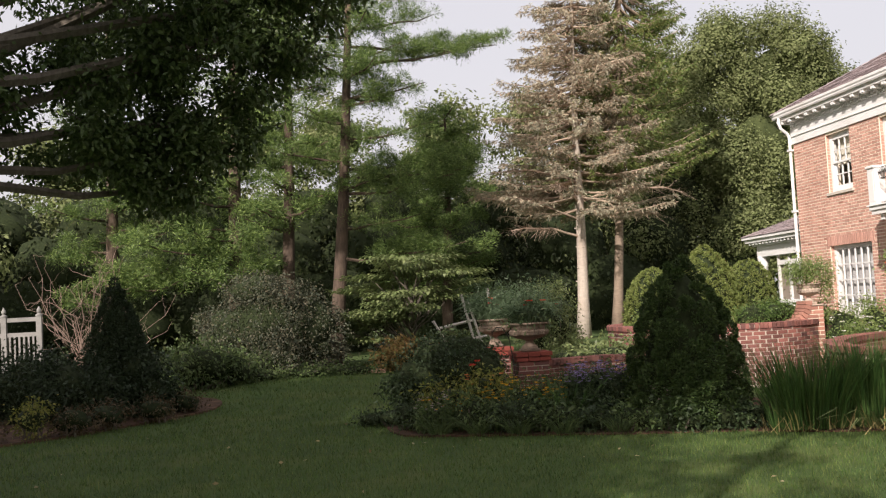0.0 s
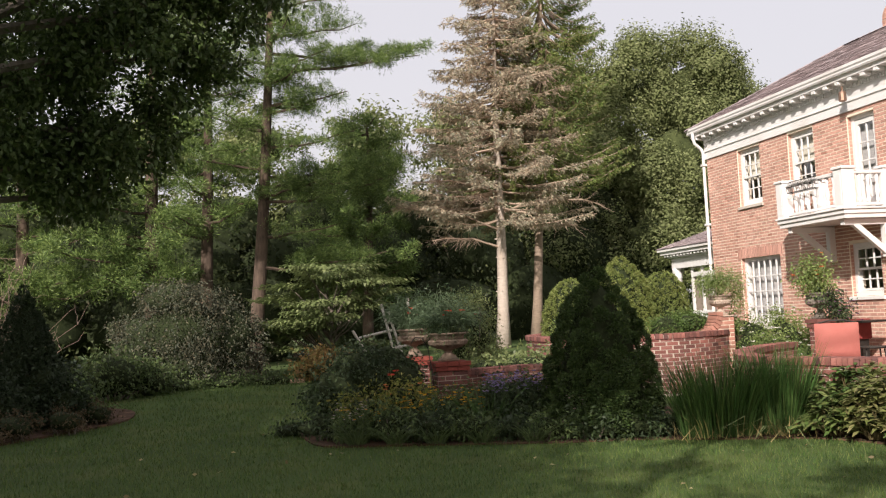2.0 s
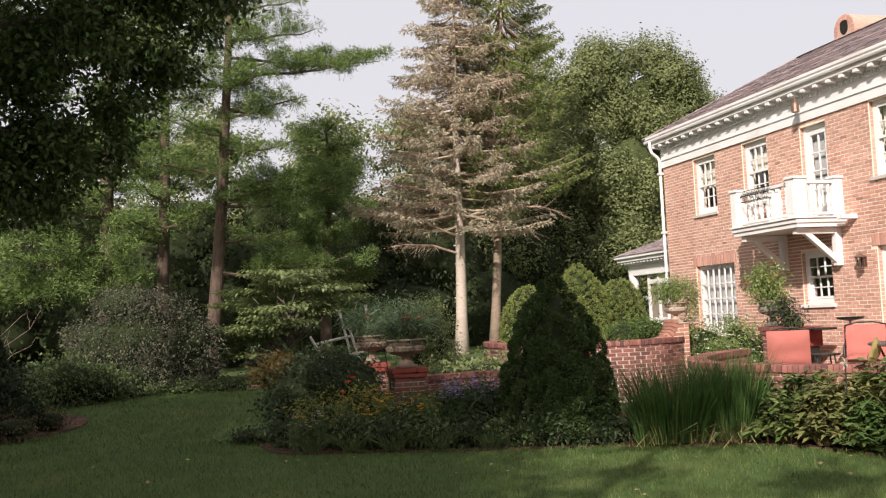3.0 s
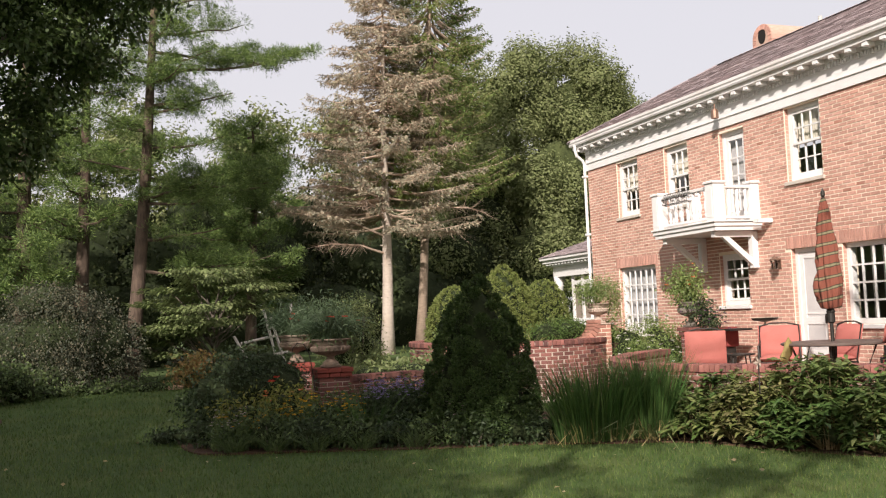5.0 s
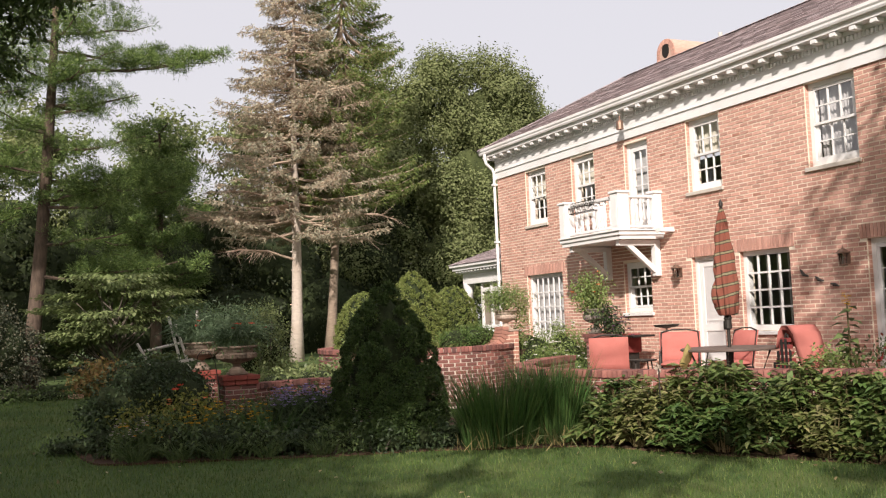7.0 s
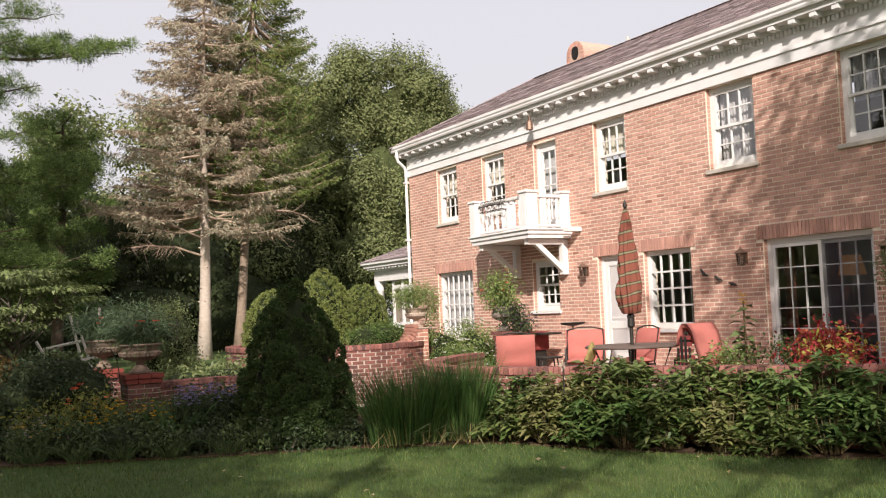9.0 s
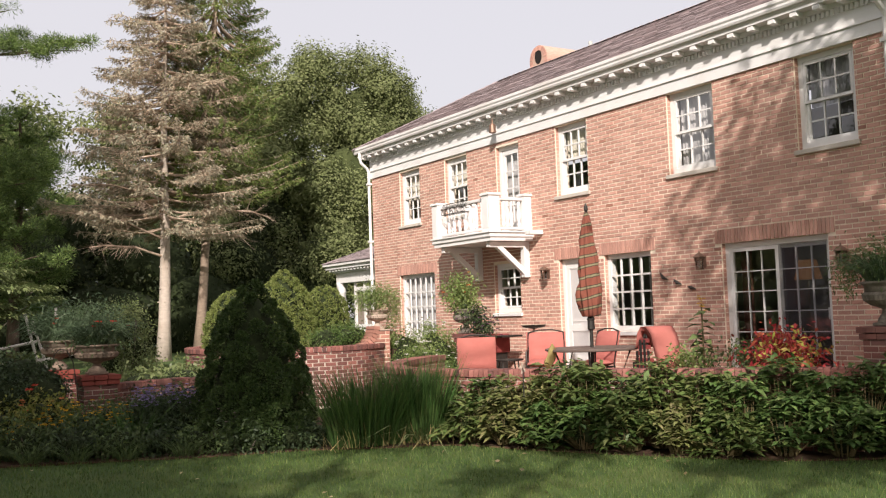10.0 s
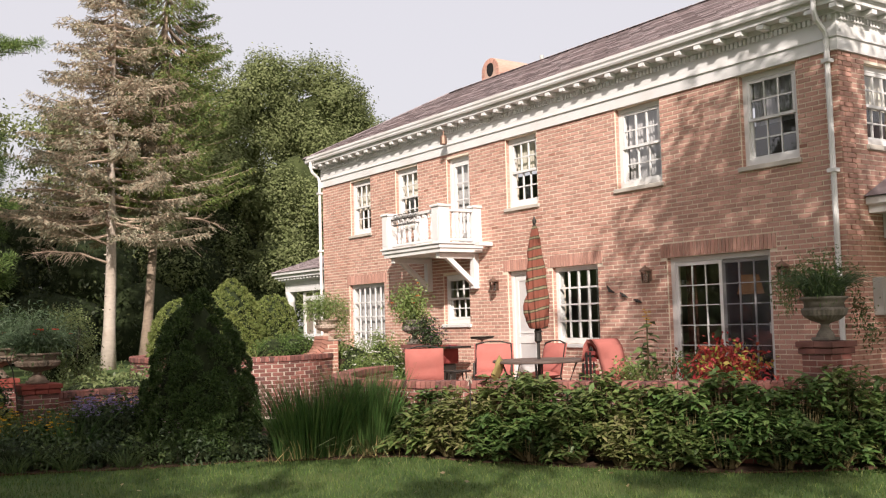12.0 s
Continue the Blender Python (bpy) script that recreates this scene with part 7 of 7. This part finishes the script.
def peony(p, h, rad, mat, label, shoots=84):
    """One peony: arching stems that end in whorls of long leaflets."""
    root = empty("peony_plant", label, "peony", (p.x, p.y, 0.03), "peony hedge")
    sm, q = Mesh(), []
    for k in range(shoots):
        a, e = R.uniform(0, 6.283), R.uniform(0, 1) ** 0.5
        tipz = h * (R.uniform(0.22, 0.8) if k % 3 else R.uniform(0.78, 1.08))
        r = rad * e * math.sqrt(max(0.12, 1 - (min(tipz, h) / h) ** 2.5 * 0.75))
        tip = Vector((p.x + r * math.cos(a), p.y + r * math.sin(a), tipz))
        o = Vector((p.x + 0.1 * math.cos(a), p.y + 0.1 * math.sin(a), 0.03))
        sm.tube([o, o.lerp(tip, 0.6) + Vector((0, 0, 0.08)), tip], [0.007, 0.006, 0.003], 4, False)
        m = 11
        b = np.arange(m) * 6.283 / m + R.uniform(0, 6.28) + R.normal(size=m) * 0.25
        way = np.stack([np.cos(b) + 0.7 * e * math.cos(a), np.sin(b) + 0.7 * e * math.sin(a), R.uniform(-0.15, 0.55, m)], 1)
        c = np.array(tip) + R.normal(size=(m, 3)) * np.array([0.035, 0.035, 0.03])
        big = R.uniform(0.85, 1.2)
        q.append(lance_quads(c, way, R.uniform(0.10, 0.175, m) * big, R.uniform(0.042, 0.064, m) * big, R.uniform(0.0, 0.5, m)))
    tpart("stem_cluster", sm, PEONY_STEM, root)
    tpart("foliage", quads("foliage", np.concatenate(q), mat), None, root, kind="stuff")
    cm = Mesh()
    blob(cm, (p.x, p.y, h * 0.40), (rad * 0.36, rad * 0.36, h * 0.28))
    tpart("inner_foliage", cm, SHADE_CORE, root, smooth=True)


def peony_row():
    """Separate peony plants along the border, tall ones behind and lower ones before them."""
    spine = arc_points([(6.85, 10.62), (7.12, 9.97), (7.47, 9.18), (8.07, 7.93), (8.82, 6.8), (9.65, 5.9), (10.6, 5.25), (11.7, 4.7)], 0.05)
    total = sum((b - a).length for a, b in zip(spine, spine[1:]))
    n = 17
    for i in range(n):
        p, d = along(spine, total * (i + 0.3) / n)
        p = p + Vector((R.normal() * 0.09, R.normal() * 0.09, 0))
        pale, light = i in (2,), i in (3, 4, 6, 7, 12)
        peony(p, 0.89 + 0.09 * math.sin(i * 2.3) + (0.05 if i > 10 else -0.2 if i < 2 else 0), 0.52 + 0.06 * math.sin(i * 4.1), PEONY_PALE if pale else PEONY_LIGHT if light else PEONY,
              "peony with yellowing pale leaves" if pale else "bushy light green peony with large divided leaves" if light else "bushy green peony with large divided leaves")
    for i in range(13):
        p, d = along(spine, total * (i + 0.6) / 14)
        p = p + Vector((-d.y, d.x, 0)) * (-0.36 + R.normal() * 0.06)
        peony(p, 0.56 + 0.10 * math.sin(i * 1.9), 0.40, PEONY_PALE if i in (1, 5) else PEONY_LIGHT if i in (0, 4, 6) else PEONY,
              "low yellowing peony at the hedge's foot" if i in (1, 5) else "low green peony at the hedge's foot", 58)


peony_row()

# planting in the urns and pots
def potted(label, x, y, z, lobes, size, mat, density=500, extra=None, wide=0.5):
    root = empty("potted_plant", label, "potted plant", (x, y, z), "potted plants")
    density *= 2
    sm = Mesh()
    for k in range(8):
        a = k * 0.8
        limb(sm, (x, y, z - 0.03), (lobes[0][0] + 0.5 * lobes[0][3] * math.cos(a), lobes[0][1] + 0.5 * lobes[0][4] * math.sin(a), lobes[0][2]), 0.01, 0.004)
    tpart("stem_cluster", sm, PEONY_STEM, root)
    tpart("foliage", leaf_crown("foliage", lobes, density, size, mat, 0.9, 2, wide, 0.2), None, root, kind="stuff")
    return root


for x, y, z, n in ((3.03, 15.05, 1.40, 420), (2.72, 16.35, 1.47, 380)):
    b = blades("reed_plant", "grey-green arching reed leaves filling the urn", (x, y), z, (0.24, 0.22), 2 * n, 0.66, 0.010, REED, "potted plant", 0.40, "potted plants", 3.0)
    potted("fine drooping reed foliage over the urn", x, y, z, [(x, y - 0.05, z + 0.33, 0.50, 0.45, 0.34)], 0.10, REED, 1000, wide=0.12)
    pts = np.stack([x + R.uniform(-0.3, 0.45, 6), y + R.uniform(-0.35, -0.1, 6), z + R.uniform(0.12, 0.42, 6)], 1)
    blooms(b, pts, 0.055, RED_PETAL, "bloom_cluster")
potted("green foliage round the urn's rim", 3.03, 15.05, 1.40, [(3.05, 15.0, 1.52, 0.42, 0.36, 0.2)], 0.06, HERB, 500)
shrub("golden_shrub", "small golden-green shrub behind the urn", [(4.3, 18.5, 1.65, 0.5, 0.45, 0.6), (4.5, 18.5, 1.2, 0.45, 0.4, 0.5), (4.1, 18.6, 1.0, 0.5, 0.4, 0.5)], 520, 0.05, LIGHT_LEAF, core=0.4)
potted("fine ferny green foliage spilling from the pier urn", 8.99, 17.0, 1.82, [(9.02, 16.95, 2.12, 0.46, 0.4, 0.28), (8.72, 16.9, 2.05, 0.3, 0.3, 0.22), (9.32, 16.9, 1.85, 0.14, 0.2, 0.4)], 0.055, POT_GREEN, 1300, wide=0.3)
pp = potted("bright green foliage with red and orange flowers", 9.67, 14.75, 1.77, [(9.55, 14.75, 2.12, 0.34, 0.32, 0.36), (9.65, 14.7, 1.9, 0.25, 0.25, 0.2)], 0.06, POT_GREEN, 1100)
blooms(pp, np.array([9.5, 14.6, 2.15]) + R.normal(size=(8, 3)) * 0.16, 0.05, ORANGE_PETAL)
pp = potted("trailing dark petunias with purple flowers", 9.7, 14.6, 1.75, [(9.75, 14.55, 1.62, 0.24, 0.22, 0.26), (9.92, 14.5, 1.45, 0.2, 0.2, 0.22)], 0.06, DARK_HERB, 1100)
blooms(pp, np.array([9.82, 14.4, 1.55]) + R.normal(size=(50, 3)) * 0.16, 0.035, PURPLE_PETAL)
blades("reed_plant", "tall thin grassy leaves in the mossy urn", (10.0, 6.25), 1.90, (0.2, 0.2), 620, 0.56, 0.009, REED, "potted plant", 0.42, "potted plants", 2.6)
potted("feathery green foliage in the mossy urn", 10.0, 6.25, 1.90, [(10.0, 6.25, 2.15, 0.40, 0.40, 0.30), (9.85, 6.6, 2.05, 0.2, 0.2, 0.32)], 0.06, BOX, 900, wide=0.25)
potted("trailing small-leaved plant over the urn's side", 10.2, 6.0, 1.85, [(10.3, 5.95, 1.75, 0.13, 0.15, 0.3), (10.35, 5.85, 1.45, 0.1, 0.1, 0.16)], 0.045, HERB, 700)
cole = potted("coleus with bright red and lime leaves", 9.9, 7.65, 0.78, [(9.9, 7.65, 1.0, 0.46, 0.52, 0.26), (9.95, 7.7, 1.2, 0.25, 0.3, 0.16)], 0.085, RED_LEAF, 480, wide=0.5)
tpart("lime_foliage", leaf_crown("lime", [(9.82, 7.5, 1.06, 0.40, 0.42, 0.27)], 260, 0.085, LIME_LEAF, 0.6, 2, 0.5), None, cole, kind="stuff")
potted("bushy light green plants in the pale pot", 9.55, 8.98, 0.78, [(9.5, 9.0, 0.95, 0.3, 0.3, 0.18)], 0.06, POT_GREEN, 600)
potted("dense green potted herbs by the door", 10.25, 8.55, 0.78, [(10.25, 8.55, 1.0, 0.3, 0.36, 0.22)], 0.06, HERB, 600)
tall = potted("tall canna-like plant with large leaves", 9.9, 9.03, 0.78, [(9.9, 9.03, 0.98, 0.22, 0.22, 0.18)], 0.08, HERB, 400)
tp = np.stack([9.9 + R.normal(size=22) * 0.03, 9.03 + R.normal(size=22) * 0.03, np.linspace(1.0, 1.66, 22)], 1)
td = np.stack([np.cos(np.arange(22) * 2.4), np.sin(np.arange(22) * 2.4), np.full(22, 0.25)], 1)
tpart("cane", Mesh().tube([(9.9, 9.03, 0.75), (9.9, 9.03, 1.72)], 0.012, 6), PEONY_STEM, tall)
tpart("large_leaves", quads("large_leaves", lance_quads(tp, td, np.linspace(0.32, 0.2, 22), np.full(22, 0.11), np.full(22, 0.45)), HERB), None, tall, kind="stuff")
fp_ = np.array([9.9, 9.03, 1.76]) + R.normal(size=(14, 3)) * np.array([0.03, 0.03, 0.06])
blooms(tall, fp_, 0.03, YELLOW_PETAL, "bloom_cluster")
for x, y, r, h in ((9.7, 18.2, 0.5, 1.3), (9.75, 17.2, 0.55, 1.35), (10.3, 16.9, 0.55, 1.4), (9.6, 16.2, 0.45, 1.05), (10.6, 16.1, 0.45, 1.2)):
    bush = shrub("green_shrub", "light green shrub with small white flowers by the house wall", [(x, y, h * 0.6, r, r, h * 0.5)], 900, 0.05, POT_GREEN, group="shrubs by the house", core=0.6)
    spread = unit(R.normal(size=(26, 3)) + np.array([-0.5, -0.6, 0.8]))
    blooms(bush, np.array([x, y, h * 0.6]) + spread * np.array([r, r, h * 0.5]) * 1.05, 0.045, WHITE_PETAL, "white_bloom")
hook = empty("shepherd_hook", "thin dark shepherd's hook in the border", "garden hook", (2.45, 13.9, 0.0))
part("rod", Mesh().tube([(0.12, 0, 0), (0.05, 0, 0.9), (0.0, 0, 1.25), (-0.08, 0, 1.4), (-0.18, 0, 1.42), (-0.25, 0, 1.34), (-0.26, 0, 1.2)], 0.008, 6), IRON, hook)
stake = empty("garden_stake", "dark garden stake with a pale metal flower", "garden ornament", (7.0, 9.35, 0.0))
part("rod", Mesh().tube([(0, 0, 0), (0, 0, 1.0)], 0.008, 6), IRON, stake)
for k in range(5):
    a = k * 1.2566
    part("petal", Mesh().add([(0, 0, 1.0), (0, 0.05 * math.cos(a - 0.5), 1.0 + 0.05 * math.sin(a - 0.5)), (-0.015, 0.085 * math.cos(a), 1.0 + 0.085 * math.sin(a)), (0, 0.05 * math.cos(a + 0.5), 1.0 + 0.05 * math.sin(a + 0.5))], [(0, 1, 2, 3)]), PALE_STONE, stake)
frame_ = empty("garden_bench", "weathered white slatted seat tipped at an angle", "garden seat", (2.75, 19.0, 0.35))
WEATHER = material("weathered_white", (0.45, 0.41, 0.38), (0.55, 0.51, 0.47), 5, 50, 0.85, 0.2)
for a, b in (((-0.75, 0, 1.15), (-0.25, 0, 0.25)), ((-0.15, 0, 1.65), (0.15, 0, 0.35)), ((-0.02, 0, 1.5), (0.28, 0, 0.45)), ((0.4, 0, 1.75), (0.42, 0, 0.5)), ((-0.62, 0, 1.0), (0.05, 0, 1.12)), ((-0.1, 0, 1.3), (0.45, 0, 1.2)), ((0.05, 0, 0.75), (0.7, 0, 0.85)), ((0.1, 0, 0.0), (0.12, 0, 0.8))):
    part("slat", Mesh().tube([a, b], 0.028, 5), WEATHER, frame_)


# ---- shade trees behind the camera ----
SHADE = [((-7.0, -5.0), [(-7.4, -1.0, 8.0, 2.8, 4.4, 2.4), (-4.2, 3.6, 7.6, 2.6, 2.8, 1.8), (-9.0, -5.0, 8.0, 4.0, 4.0, 2.8), (-9.8, 2.4, 7.8, 3.4, 3.4, 2.2), (-6.8, -8.5, 8.0, 3.2, 3.0, 2.4), (-4.2, -2.55, 8.5, 0.6, 0.22, 0.3), (-2.7, -3.95, 8.5, 0.7, 0.4, 0.4), (-0.6, -5.3, 8.5, 0.9, 0.4, 0.4), (-1.0, -3.2, 8.5, 0.7, 0.3, 0.4), (-1.6, 0.6, 8.0, 1.1, 1.0, 0.7), (0.8, -5.4, 8.2, 0.9, 0.5, 0.5), (-4.5, -4.9, 8.3, 0.6, 0.3, 0.4)]),
         ((7.0, -5.0), [(5.2, 0.0, 9.0, 2.5, 2.4, 1.6), (6.9, 1.6, 8.8, 1.5, 1.7, 1.1), (3.4, -3.2, 9.0, 1.9, 2.2, 1.5), (8.0, -2.6, 8.6, 2.6, 2.4, 2.0), (5.0, -5.0, 9.0, 3.0, 3.0, 2.2), (2.0, -4.4, 8.4, 0.7, 0.5, 0.5)]),
         ((-15.0, 4.0), [(-14.0, 4.0, 8.0, 4.2, 4.2, 3.0), (-12.0, 7.5, 7.6, 3.0, 3.0, 2.4), (-9.5, 6.2, 7.8, 2.6, 2.6, 1.8), (-11.0, 0.5, 8.6, 3.0, 3.0, 2.0), (-6.5, 7.2, 8.8, 2.4, 2.4, 1.6), (-3.5, 1.0, 9.5, 1.8, 1.8, 1.2)])]
for (at, lobes), dense, core in zip(SHADE, (62, 44, 60), (0.62, 0.0, 0.7)):
    leafy_tree("shade_tree", "tall leafy shade tree behind the lawn", at, 5.5, 0.35, lobes, dense, 0.19, MAPLE, GREY_BARK, 4, 0.8, "shade trees", core=core)


# ---- facade bricks near the corner, one by one ----
brick_mesh = Mesh().box((FX - 0.004, J / 2, 0), (FX + 0.02, CL - J / 2, CH - J)).data("brick", BRICK_PIECE)
for y, z, proud in NEAR_BRICKS[:300]:
    o = new("brick", brick_mesh)
    o.parent = front_wall
    o.location = (proud, y, z)


# ---- grass ----
def inside(x, y, poly):
    hit = np.zeros(len(x), bool)
    for (x0, y0), (x1, y1) in zip(poly, poly[1:] + poly[:1]):
        hit ^= ((y0 > y) != (y1 > y)) & (x < (x1 - x0) * (y - y0) / (y1 - y0 + 1e-9) + x0)
    return hit


def lawn_blades():
    n = 240000
    a = np.radians(R.uniform(-20, 62, n))
    r = 5.2 * (30 / 5.2) ** R.uniform(0, 1, n)
    x, y = -0.5 + r * np.sin(a), -0.7 + r * np.cos(a)
    left_poly = [(p.x, p.y) for p in left]
    keep = ~inside(x, y, [(p.x, p.y) for p in line]) & ~inside(x, y, left_poly) & ~((x > 6.6) & (y > 10.2)) & ~((x > 3.0) & (y > 15.5)) & ~((x > 9.9) & (y > 5.2)) & (y < 26)
    x, y, r = x[keep], y[keep], r[keep]
    p = np.stack([x, y, gz(x, y) - 0.004], 1)
    d = np.stack([R.normal(size=len(x)) * 0.35, R.normal(size=len(x)) * 0.35, np.ones(len(x))], 1)
    s = np.clip(r / 9, 0.8, 2.2)
    return quads("grass", blade_quads(p, d, R.uniform(0.028, 0.06, len(x)) * s ** 0.4, 0.006 * s), GRASS)


tagged(part("grass", lawn_blades(), None), "short mown grass of the lawn", "grass", kind="stuff")
n = 70
fx, fy = R.uniform(-4, 8.5, n), R.uniform(6, 15, n)
keep = ~inside(fx, fy, [(p.x, p.y) for p in line]) & ~((fx > 6.4) & (fy > 10))
fp = np.stack([fx, fy, gz(fx, fy) + 0.05], 1)[keep]
tagged(part("fallen_leaves", quads("fallen_leaves", leaf_quads(fp, R.normal(size=fp.shape) * np.array([1, 1, 0.15]), R.uniform(0.04, 0.08, len(fp)), 0.04, 0.0), leafy("fallen_leaf", (0.30, 0.22, 0.10), (0.42, 0.36, 0.22), 0.4)), None), "scattered pale fallen leaves on the grass", "fallen leaves", kind="stuff")
